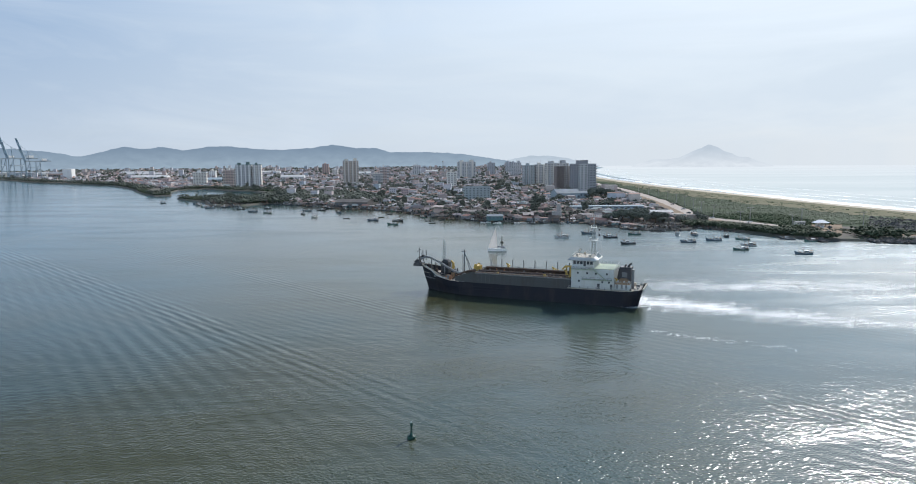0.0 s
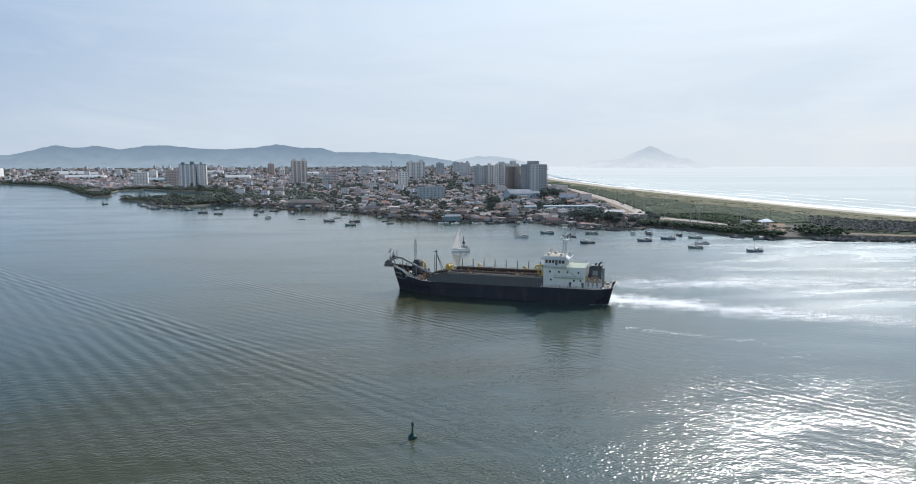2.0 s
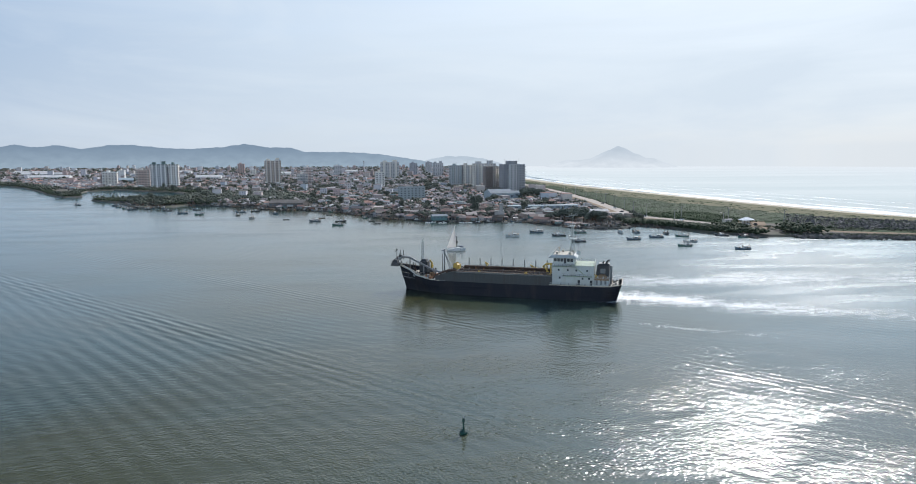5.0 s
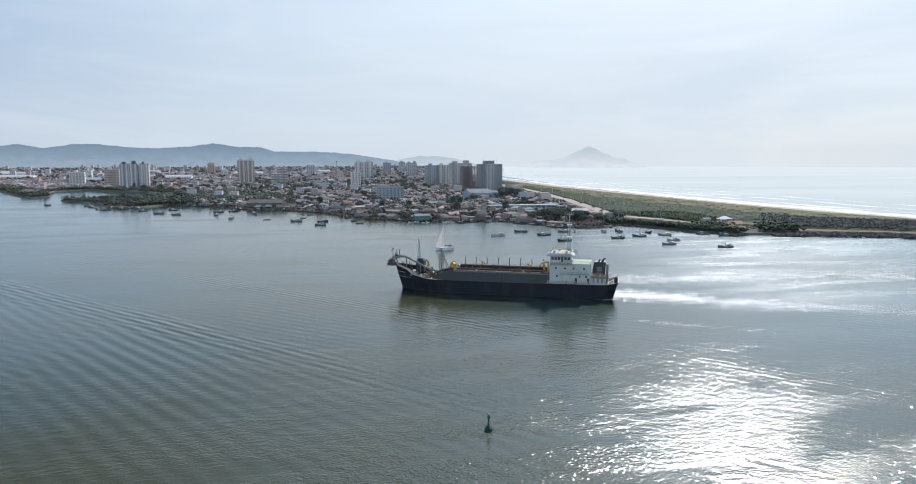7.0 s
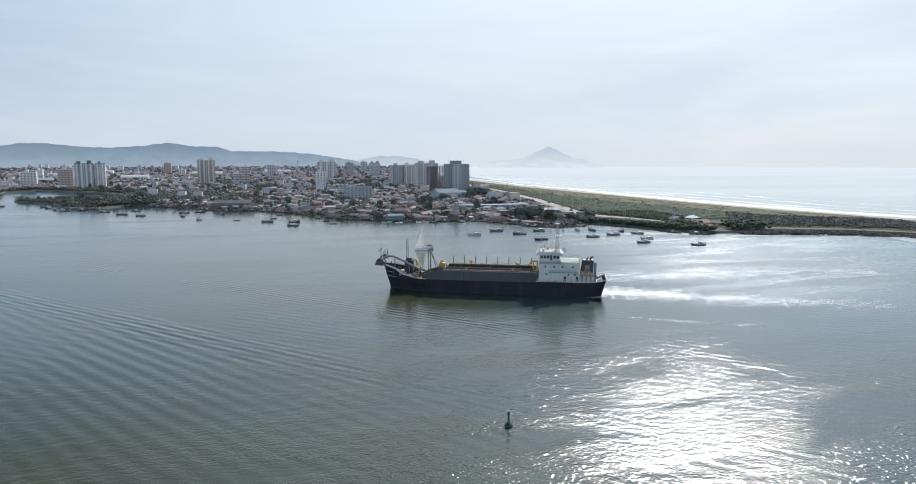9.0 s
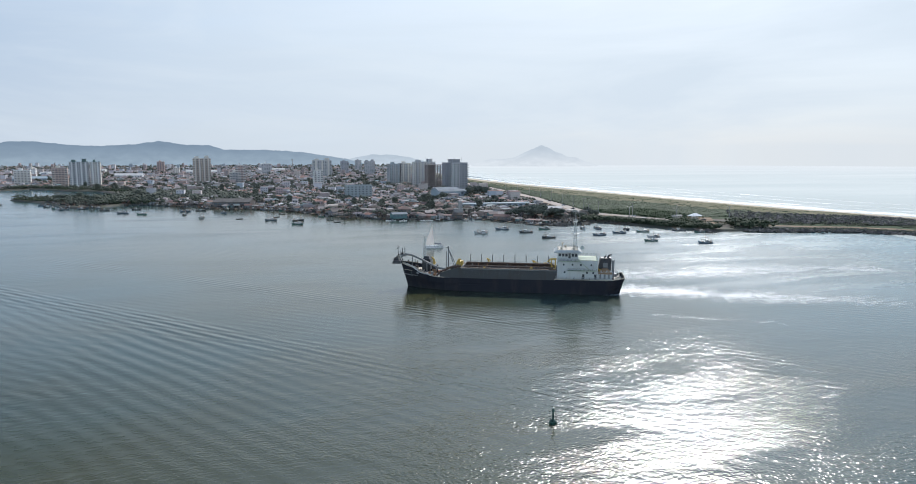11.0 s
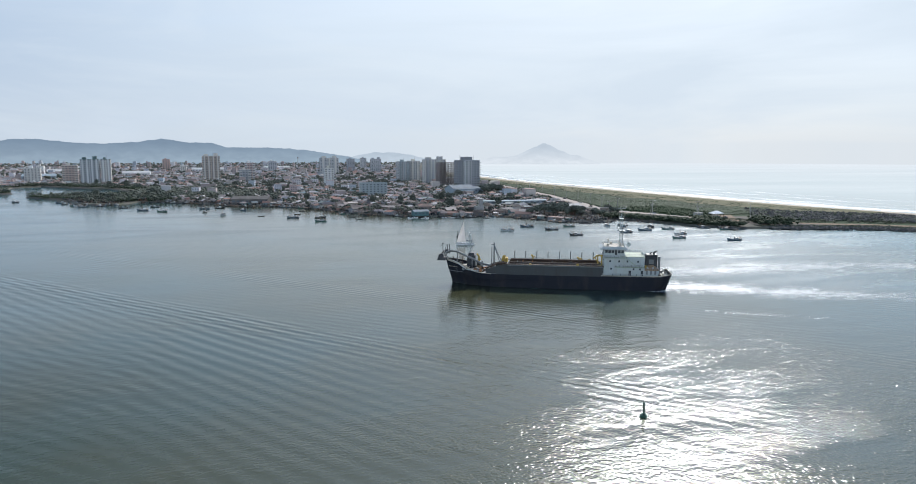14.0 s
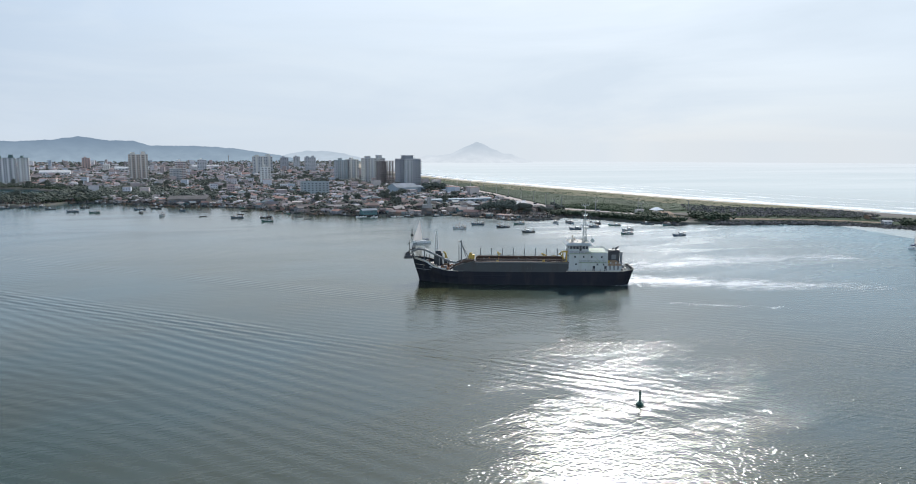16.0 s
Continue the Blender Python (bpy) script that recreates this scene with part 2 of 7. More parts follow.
def water_material():
    k = Mat("river_water", 0.10, 0, 1.333)
    axes = k.n.new("ShaderNodeSeparateXYZ")
    k.l.new(k.pos, axes.inputs[0])
    ax, ay = axes.outputs["X"], axes.outputs["Y"]
    far = k.n.new("ShaderNodeVectorMath")
    far.operation = "DISTANCE"
    far.inputs[1].default_value = (-20, 20, 0)
    k.l.new(k.pos, far.inputs[0])
    away = far.outputs["Value"]
    # long slicks, smoother and rougher by turns
    slick = k.span(k.noise(0.014, 5, 0.62, k.turned(-9, (0.4, 1.6, 1)), 1.6), 0.36, 0.64, -0.035, 0.045)
    # towards the sea a breeze roughens the river in long bands
    bands = k.span(k.noise(0.045, 6, 0.72, k.turned(10, (0.3, 1.7, 1))), 0.40, 0.64, 0.0, 1.0)
    breeze = k.math("MULTIPLY", k.span(ax, -10, 130, 0.0, 1.0), k.span(away, 190, 290, 0.0, 1.0))
    # the open sea beyond the beach is choppier than the river
    k.rough(k.math("MAXIMUM", k.span(ax, 330, 480, 0.11, 0.30), k.math("ADD", k.math("ADD", k.span(away, 150, 260, 0.135, 0.12), k.math("MULTIPLY", slick, k.span(away, 140, 260))), k.math("MULTIPLY", breeze, k.math("ADD", 0.12, k.math("MULTIPLY", bands, 0.035))))))
    k.l.new(k.span(ax, 350, 500, 0.60, 0.34), k.b.inputs["Specular IOR Level"])
    big = k.noise(0.012, 3, 0.5)
    mid = k.noise(0.028, 4, 0.55, k.turned(14, (1, 2.4, 1)))
    # teal sky light on the water painted into its body colour by side
    teal_side = k.math("ADD", k.math("ADD", k.span(ax, 0, 170, 0, 0.8), k.span(ax, -90, -320, 0, 0.8)), k.span(big, 0.35, 0.65, -0.15, 0.35))
    k.color(k.mix(teal_side, (0.049, 0.052, 0.025), k.mix(k.span(ax, 110, 300), (0.025, 0.080, 0.095), (0.045, 0.135, 0.160))))
    # wind ripples in two crossing sets, stronger and calmer in patches
    one = k.noise(1.28, 1.0, 0.5, k.turned(-20, (0.9, 1.1, 1)), 0.3)
    two = k.noise(2.0, 0, 0.5, k.turned(38, (1.0, 0.9, 1)))
    fine = k.math("ADD", one, k.math("MULTIPLY", two, 0.6))
    rip = k.noise(0.38, 3, 0.55, k.turned(-30, (1, 1.8, 1)))
    # open water past the moorings lies smoother, the water stirred up at the ship's quarter rougher
    calm = k.math("MULTIPLY", k.span(mid, 0.36, 0.54, 0.42, 1.25), k.span(away, 105, 225, 1.38, 0.25))
    wash = k.n.new("ShaderNodeVectorMath")
    wash.operation = "DISTANCE"
    wash.inputs[1].default_value = (46, 243, 0)
    k.l.new(k.pos, wash.inputs[0])
    calm = k.math("ADD", calm, k.span(wash.outputs["Value"], 6, 30, 0.6, 0.0))
    beam = k.n.new("ShaderNodeVectorMath")
    beam.operation = "DISTANCE"
    beam.inputs[1].default_value = (12, 252, 0)
    k.l.new(k.pos, beam.inputs[0])
    calm = k.math("ADD", calm, k.span(beam.outputs["Value"], 16, 52, 0.3, 0.0))
    h = k.math("MULTIPLY", k.math("ADD", k.math("MULTIPLY", k.math("MULTIPLY", fine, 0.103), k.span(ax, -105, -35, 0.12, 1.0)), k.math("MULTIPLY", rip, 0.09)), calm)

    chop = k.math("MULTIPLY", k.noise(0.75, 2, 0.55, k.turned(0, (1, 0.8, 1))), k.span(bands, 0.0, 1.0, 0.08, 0.25))
    h = k.math("ADD", h, k.math("MULTIPLY", chop, breeze))

    def train(turn, length, height, warp, mask_lo, mask_hi, mask_scale):
        v = k.turned(turn)
        w = k.n.new("ShaderNodeTexWave")
        w.wave_type, w.bands_direction, w.wave_profile = "BANDS", "X", "SIN"
        k.l.new(v, w.inputs["Vector"])
        for key, val in (("Scale", 0.314 / length), ("Distortion", warp), ("Detail", 1.0), ("Detail Scale", 0.35)):
            w.inputs[key].default_value = val
        m = k.span(k.noise(mask_scale, 2, 0.5, k.turned(turn, (1, 0.25, 1))), mask_lo, mask_hi)
        return k.math("MULTIPLY", k.math("MULTIPLY", w.outputs["Fac"], m), height)

    # the ship's wash: arms of waves that cross the river slantwise, steepest along their front
    across = k.math("SUBTRACT", k.math("MULTIPLY", k.math("ADD", ax, ay), 0.7071), 99.5)
    arm = k.math("MULTIPLY", k.span(across, -95, -6, 0.38, 1.0), k.span(across, -1, 7, 1.0, 0.0))
    front = k.math("MULTIPLY", k.span(across, -20, -5, 0.0, 1.0), k.span(across, 0, 7, 1.0, 0.0))
    inner = k.math("MULTIPLY", k.span(across, 45, 53, 0.0, 1.0), k.span(across, 57, 64, 1.0, 0.0))
    fade = k.span(ax, -70, 20, 1.0, 0.6)
    h = k.math("ADD", h, k.math("MULTIPLY", k.math("MULTIPLY", train(-36, 4.7, 0.105, 1.2, 0.30, 0.52, 0.012), arm), fade))
    h = k.math("ADD", h, k.math("MULTIPLY", k.math("MULTIPLY", train(-45, 3.1, 0.075, 1.2, 0.28, 0.45, 0.012), front), fade))
    h = k.math("ADD", h, k.math("MULTIPLY", train(-43, 2.8, 0.05, 1.2, 0.30, 0.50, 0.015), inner))
    h = k.math("ADD", h, train(-50, 3.8, 0.030, 1.5, 0.42, 0.66, 0.02))
    k.bump(h, 1.0)
    return k.m


def foam_material(name, lo, hi, scale=0.5, stretch=0.35, turn=0.0, fade=0.1, broken=0.8, flecks=6.0):
    k = Mat(name, 0.6)
    k.color((0.82, 0.85, 0.86))
    a = k.noise(scale, 6, 0.7, k.turned(turn, (stretch, 1, 1)), 0.8)
    uv = k.n.new("ShaderNodeUVMap").outputs[0]
    sep = k.n.new("ShaderNodeSeparateXYZ")
    k.l.new(uv, sep.inputs[0])
    # frays to the sides and towards the old end
    side = k.span(k.math("ABSOLUTE", k.math("SUBTRACT", sep.outputs["Y"], 0.5)), 0.04, 0.5, 0, 0.42)
    old = k.math("MULTIPLY", sep.outputs["X"], fade)
    grain = k.math("MULTIPLY", k.math("SUBTRACT", k.noise(scale * flecks, 4, 0.75), 0.5), broken)
    k.l.new(k.span(k.math("ADD", k.math("SUBTRACT", k.math("SUBTRACT", a, side), old), grain), lo, hi), k.b.inputs["Alpha"])
    k.bump(a, 0.2)
    return k.m


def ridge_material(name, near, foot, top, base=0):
    """Far wooded hills, the haze of kilometres of bright air painted in as emission."""
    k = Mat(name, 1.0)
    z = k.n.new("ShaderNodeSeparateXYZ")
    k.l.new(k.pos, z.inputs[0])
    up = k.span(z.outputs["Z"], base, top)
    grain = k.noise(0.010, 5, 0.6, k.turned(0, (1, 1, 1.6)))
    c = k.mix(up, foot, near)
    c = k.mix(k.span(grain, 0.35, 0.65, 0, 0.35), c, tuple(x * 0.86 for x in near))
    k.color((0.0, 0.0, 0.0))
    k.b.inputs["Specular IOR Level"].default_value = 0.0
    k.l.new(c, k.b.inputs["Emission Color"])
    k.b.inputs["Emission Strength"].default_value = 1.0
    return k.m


def ground_material():
    k = Mat("ground_earth", 0.95)
    k.b.inputs["Specular IOR Level"].default_value = 0.08
    a, b, c = k.noise(0.012, 5), k.noise(0.08, 5, 0.6), k.noise(0.7, 4, 0.6)
    col = k.ramp(a, (0.3, (0.15, 0.132, 0.118)), (0.48, (0.10, 0.105, 0.078)), (0.62, (0.18, 0.162, 0.145)), (0.75, (0.095, 0.10, 0.072)))
    col = k.mix(k.span(b, 0.4, 0.65, 0, 0.7), col, (0.15, 0.138, 0.128))
    col = k.mix(k.span(c, 0.3, 0.7, 0, 0.3), col, (0.06, 0.06, 0.045))
    k.color(col).bump(c, 0.2)
    return k.m


def sandy(name, base, dark, scale=0.25):
    k = Mat(name, 0.95)
    k.b.inputs["Specular IOR Level"].default_value = 0.1
    a, b = k.noise(scale, 5, 0.6), k.noise(scale * 12, 4)
    col = k.mix(k.span(a, 0.35, 0.7, 0, 0.8), base, dark)
    k.color(k.mix(k.span(b, 0.3, 0.7, 0, 0.25), col, tuple(x * 0.6 for x in dark))).bump(b, 0.05)
    return k.m


def leafy(name, a, b, patch=0.06):
    k = Mat(name, 0.75)
    r = k.n.new("ShaderNodeNewGeometry").outputs["Random Per Island"]
    g = k.noise(patch, 4, 0.6)
    c = k.mix(r, a, b)
    k.color(k.mix(k.span(g, 0.40, 0.62, 0, 0.6), c, tuple(x * 0.6 for x in a)))
    k.b.inputs["Specular IOR Level"].default_value = 0.06
    return k.m


WATER = water_material()
FOAM_WAKE = foam_material("wake_foam", 0.12, 0.52, 0.16, 0.4, 28, 0.45, 2.1, 12.0)
# sun glitter over the older wake, painted as white specks
GLINT_OLD = foam_material("old_wake_foam", 0.47, 0.66, 0.08, 0.4, 10, 0.10, 2.7, 26.0)
FOAM_FLECK = foam_material("foam_flecks", 0.62, 0.70, 0.10, 0.4, 28, 0.05, 1.9, 14.0)
FOAM_SURF = foam_material("surf_foam", 0.18, 0.58, 0.05, 0.2, 90)
FOAM_LINE = foam_material("breaker_foam", 0.36, 0.78, 0.03, 0.12, 90, 0.1, 0.5)
GROUND = ground_material()
SAND = sandy("beach_sand", (0.50, 0.44, 0.35), (0.36, 0.31, 0.24), 0.05)
DIRT = sandy("sandy_lot", (0.26, 0.195, 0.135), (0.15, 0.115, 0.08), 0.1)
DUNE = sandy("dune_grass", (0.165, 0.152, 0.092), (0.095, 0.104, 0.056), 0.03)
TURF = sandy("scrub_turf", (0.040, 0.064, 0.031), (0.031, 0.050, 0.026), 0.03)
ASPHALT = sandy("pale_road", (0.44, 0.39, 0.34), (0.34, 0.30, 0.26), 0.2)
ROCK = varied("jetty_rock", [(0.075, 0.073, 0.07), (0.10, 0.097, 0.09), (0.055, 0.055, 0.053), (0.16, 0.15, 0.14)], 0.9, True)
SCRUB = leafy("scrub_leaves", (0.036, 0.062, 0.030), (0.047, 0.074, 0.036), 0.02)
TREE = leafy("tree_leaves", (0.100, 0.112, 0.092), (0.118, 0.128, 0.100))
MANGROVE = leafy("mangrove_leaves", (0.046, 0.062, 0.040), (0.068, 0.082, 0.050))
BARK = sandy("bark", (0.14, 0.10, 0.07), (0.08, 0.06, 0.04), 2.0)
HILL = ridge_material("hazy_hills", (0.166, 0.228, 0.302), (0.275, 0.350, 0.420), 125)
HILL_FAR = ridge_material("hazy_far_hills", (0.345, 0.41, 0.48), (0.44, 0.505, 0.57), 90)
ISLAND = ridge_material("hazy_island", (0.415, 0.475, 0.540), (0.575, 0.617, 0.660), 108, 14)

HULL = painted("hull_navy", (0.011, 0.013, 0.019), (0.034, 0.030, 0.028), 0.8, 0.6, 0.3, 0.0, 0.22)
HULL_GREY = painted("hopper_grey", (0.047, 0.051, 0.050), (0.042, 0.035, 0.029), 0.9, 0.65, 0.4)
STEEL = painted("deck_grey", (0.15, 0.16, 0.16), (0.16, 0.09, 0.05), 0.5, 0.6, 0.5)
DARK = painted("black_steel", (0.02, 0.022, 0.025), (0.06, 0.045, 0.04), 0.4, 0.5, 0.5)
RUST = painted("rusty_steel", (0.080, 0.052, 0.038), (0.042, 0.034, 0.028), 0.7, 0.85, 0.5)
SHIPWHITE = painted("ship_white", (0.40, 0.425, 0.405), (0.28, 0.24, 0.18), 0.55, 0.45, 0.5)
DECKGREEN = painted("green_deck", (0.30, 0.37, 0.27), (0.30, 0.22, 0.15), 0.5, 0.7, 0.4)
YELLOW = painted("crane_yellow", (0.44, 0.29, 0.05), (0.14, 0.08, 0.05), 0.75, 0.6, 0.9)
ORANGE = painted("primer_orange", (0.30, 0.14, 0.07), (0.10, 0.06, 0.045), 0.7, 0.8, 0.8)
BEIGE = painted("beige_deck", (0.45, 0.40, 0.32), (0.25, 0.16, 0.10), 0.5, 0.7, 0.6)
TARP = painted("brown_tarpaulin", (0.26, 0.17, 0.10), (0.15, 0.10, 0.07), 0.5, 0.9, 0.8)
GLASS = Mat("dark_glass", 0.08).color((0.015, 0.02, 0.025)).m
BUOYGREEN = painted("buoy_green", (0.010, 0.050, 0.036), (0.02, 0.03, 0.026), 0.5, 0.4, 1.5)


def sailcloth():
    k = Mat("sailcloth", 0.8)
    seam = k.noise(0.8, 3)
    k.color(k.mix(k.span(seam, 0.4, 0.7, 0, 0.3), (0.56, 0.53, 0.50), (0.44, 0.41, 0.38)))
    thin = k.node("ShaderNodeBsdfTranslucent", Color=(0.46, 0.44, 0.42, 1))
    both = k.node("ShaderNodeMixShader", Fac=0.45)
    k.l.new(k.b.outputs[0], both.inputs[1])
    k.l.new(thin.outputs[0], both.inputs[2])
    k.l.new(both.outputs[0], k.n["Material Output"].inputs["Surface"])
    return k.m


SAIL = sailcloth()
BLUECOVER = painted("navy_canvas", (0.02, 0.03, 0.07), (0.05, 0.05, 0.06), 0.4, 0.8, 1)
GELCOAT = painted("white_gelcoat", (0.80, 0.80, 0.78), (0.5, 0.48, 0.42), 0.2, 0.25, 1)
BOATS = [painted("boat_" + n, c, (0.12, 0.10, 0.08), 0.6, 0.5, 1.2) for n, c in (
    ("white", (0.46, 0.47, 0.46)), ("blue", (0.075, 0.11, 0.14)), ("dark", (0.045, 0.048, 0.052)), ("green", (0.06, 0.13, 0.11)))]
BOATWOOD = painted("boat_wood", (0.20, 0.12, 0.07), (0.08, 0.06, 0.05), 0.6, 0.7, 1.5)
WALLS = varied("house_plaster", [(0.364, 0.331, 0.304), (0.290, 0.236, 0.206), (0.247, 0.181, 0.167), (0.247, 0.249, 0.259), (0.189, 0.156, 0.140),
                                 (0.327, 0.283, 0.238), (0.203, 0.242, 0.252), (0.159, 0.141, 0.133), (0.414, 0.396, 0.378), (0.108, 0.097, 0.092), (0.270, 0.158, 0.123), (0.144, 0.220, 0.220)])
ROOFS = varied("house_roof", [(0.200, 0.124, 0.106), (0.152, 0.130, 0.122), (0.210, 0.180, 0.169), (0.114, 0.099, 0.093), (0.215, 0.133, 0.112), (0.295, 0.256, 0.243),
                              (0.144, 0.100, 0.088), (0.086, 0.075, 0.073), (0.171, 0.138, 0.126), (0.123, 0.093, 0.081),
                              (0.430, 0.400, 0.390), (0.053, 0.050, 0.051), (0.138, 0.168, 0.172), (0.235, 0.126, 0.098), (0.065, 0.054, 0.048), (0.361, 0.320, 0.289)])
# far copies of plaster and roof, lifted paler to paint in the haze
WALLS_FAR = varied("hazed_house_plaster", [(0.500, 0.476, 0.472), (0.468, 0.403, 0.377), (0.408, 0.323, 0.306), (0.498, 0.492, 0.510), (0.580, 0.566, 0.565), (0.348, 0.295, 0.276),
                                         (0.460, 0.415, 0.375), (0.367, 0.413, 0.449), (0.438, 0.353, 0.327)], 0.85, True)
ROOFS_FAR = varied("hazed_house_roof", [(0.327, 0.201, 0.167), (0.232, 0.215, 0.212), (0.284, 0.265, 0.264), (0.358, 0.214, 0.170), (0.39, 0.365, 0.362), (0.222, 0.179, 0.167),
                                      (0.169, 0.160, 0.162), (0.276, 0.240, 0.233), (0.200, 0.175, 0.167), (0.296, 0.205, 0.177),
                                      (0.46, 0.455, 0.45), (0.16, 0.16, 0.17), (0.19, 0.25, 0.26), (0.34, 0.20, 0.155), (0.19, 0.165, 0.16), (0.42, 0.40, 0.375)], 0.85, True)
CONCRETE = sandy("bare_concrete", (0.36, 0.35, 0.33), (0.24, 0.23, 0.22), 0.3)
OLDROOF = sandy("old_sheet_roof", (0.17, 0.16, 0.15), (0.09, 0.085, 0.08), 0.15)
DULLROOF = sandy("dull_sheet_roof", (0.27, 0.30, 0.32), (0.17, 0.18, 0.19), 0.1)
WINDOW = Mat("window_glass", 0.12).color((0.10, 0.115, 0.13)).m
ROOFWHITE = painted("white_sheet_roof", (0.46, 0.46, 0.45), (0.28, 0.25, 0.22), 0.7, 0.9, 0.2)
HALLBLUE = painted("pale_blue_render", (0.26, 0.32, 0.35), (0.26, 0.27, 0.27), 0.4, 0.8, 0.2)
TEAL = painted("teal_render", (0.10, 0.19, 0.19), (0.14, 0.17, 0.17), 0.4, 0.8, 0.2)


# ---- geometry helpers ----
def box(bm, x, y, z, sx, sy, sz, turn=0.0, taper=1.0):
    """A box whose base centre is at x, y, z."""
    c, s = math.cos(turn), math.sin(turn)
    vs = []
    for k, t in ((0, 1.0), (1, taper)):
        for u, v in ((-1, -1), (1, -1), (1, 1), (-1, 1)):
            px, py = u * sx / 2 * t, v * sy / 2 * t
            vs.append(bm.verts.new((x + px * c - py * s, y + px * s + py * c, z + k * sz)))
    for f in ((3, 2, 1, 0), (4, 5, 6, 7), (0, 1, 5, 4), (1, 2, 6, 5), (2, 3, 7, 6), (3, 0, 4, 7)):
        bm.faces.new([vs[i] for i in f])
    return vs


def rod(bm, a, b, r0, r1=None, n=6, cap=True):
    """A round bar from a to b."""
    a, b = Vector(a), Vector(b)
    r1 = r0 if r1 is None else r1
    q = (b - a).to_track_quat("Z", "Y")
    ring = [[bm.verts.new(p + q @ Vector((r * math.cos(2 * math.pi * i / n), r * math.sin(2 * math.pi * i / n), 0))) for i in range(n)]
            for p, r in ((a, r0), (b, r1))]
    for i in range(n):
        j = (i + 1) % n
        bm.faces.new((ring[0][i], ring[0][j], ring[1][j], ring[1][i]))
    if cap:
        bm.faces.new(ring[0][::-1])
        bm.faces.new(ring[1])


def pipe(bm, pts, r, n=5):
    """One bent round bar through pts."""
    pts = [Vector(p) for p in pts]
    rows = []
    for i, p in enumerate(pts):
        t = (pts[min(i + 1, len(pts) - 1)] - pts[max(i - 1, 0)]).to_track_quat("Z", "Y")
        rows.append([p + t @ Vector((r * math.cos(2 * math.pi * k / n), r * math.sin(2 * math.pi * k / n), 0)) for k in range(n)])
    loft(bm, rows, close=True)


def loft(bm, sections, close=False, caps=True):
    """A skin over sections with equal numbers of points."""
    rows = [[bm.verts.new(p) for p in s] for s in sections]
    n = len(rows[0])
    for a, b in zip(rows, rows[1:]):
        for i in range(n if close else n - 1):
            j = (i + 1) % n
            bm.faces.new((a[i], a[j], b[j], b[i]))
    if caps:
        for r in (rows[0][::-1], rows[-1]):
            bm.faces.new(r)
    return rows


def part(name, bm, material, parent=None, label="", smooth=False):
    """Links a bmesh as one mesh object under a thing or a part."""
    bmesh.ops.remove_doubles(bm, verts=bm.verts, dist=1e-4) if len(bm.verts) < 4000 else None
    bmesh.ops.recalc_face_normals(bm, faces=bm.faces)
    me = bpy.data.meshes.new(name)
    bm.to_mesh(me)
    bm.free()
    for m in material if isinstance(material, (list, tuple)) else [material]:
        me.materials.append(m)
    if smooth:
        me.polygons.foreach_set("use_smooth", [True] * len(me.polygons))
    ob = new(name, me)
    ob.parent = parent
    if label:
        ob["label"] = label
    return ob


def child(name, ob, parent, x, y, z, turn=0.0):
    """Another piece on the mesh of ob."""
    o = new(name, ob.data)
    o.parent = parent
    o.matrix_basis = pose(x, y, z, 0, 0, turn)
    return o


def thing(name, m, label, category, group="", kind=""):
    e = new(name)
    e.matrix_basis = m
    return tagged(e, label, category, group, kind)


def raw(name, verts, faces, mats, slots=None):
    me = bpy.data.meshes.new(name)
    me.from_pydata(verts, [], faces)
    for m in mats:
        me.materials.append(m)
    if slots:
        me.polygons.foreach_set("material_index", slots)
    return new(name, me)


def inside(x, y, poly):
    hit = False
    for (x0, y0), (x1, y1) in zip(poly, poly[1:] + poly[:1]):
        if (y0 > y) != (y1 > y) and x < (x1 - x0) * (y - y0) / (y1 - y0) + x0:
            hit = not hit
    return hit


def along(pts, v):
    """The first number of pts at the second number v, between its neighbours."""
    pts = sorted(pts, key=lambda p: p[1])
    return float(np.interp(v, [p[1] for p in pts], [p[0] for p in pts]))


# ---- water, land, beach ----
LAND = 1.5
BEACH_X = [(462, 470), (448, 540), (428, 600), (412, 700), (398, 850), (384, 1000), (368, 1200), (366, 1500), (380, 1900), (460, 2600), (640, 3400), (900, 4300)]
SEA_X = [(500, 440), (478, 540), (456, 600), (440, 700), (428, 850), (416, 1000), (402, 1200), (398, 1500), (412, 1900), (490, 2600), (670, 3400), (930, 4300)]
RIVER = [(410, 300), (385, 335), (372, 358), (360, 387), (335, 410), (300, 423), (262, 433), (234, 438), (213, 464), (201, 495), (182, 524), (168, 508), (156, 503),
         (136, 512), (122, 540), (99, 576), (59, 580), (34, 588), (9, 606), (-23, 634), (-56, 706), (-92, 745), (-125, 748), (-150, 784), (-201, 826), (-240, 840)]
CREEK = [(-256, 808), (-274, 794), (-293, 816), (-330, 888), (-370, 930), (-392, 960), (-385, 972), (-335, 962), (-283, 985), (-278, 1060), (-345, 1165), (-395, 1195),
         (-470, 1268), (-500, 1225), (-482, 1150), (-440, 1050), (-458, 1034), (-520, 1130), (-583, 1245), (-660, 1370), (-748, 1490), (-859, 1580), (-1076, 1739),
         (-1412, 2100), (-2300, 2600), (-4300, 2900)]
OUTLINE = RIVER + CREEK + [(-4300, 4700), (900, 4700)] + BEACH_X[::-1] + [(480, 380)]


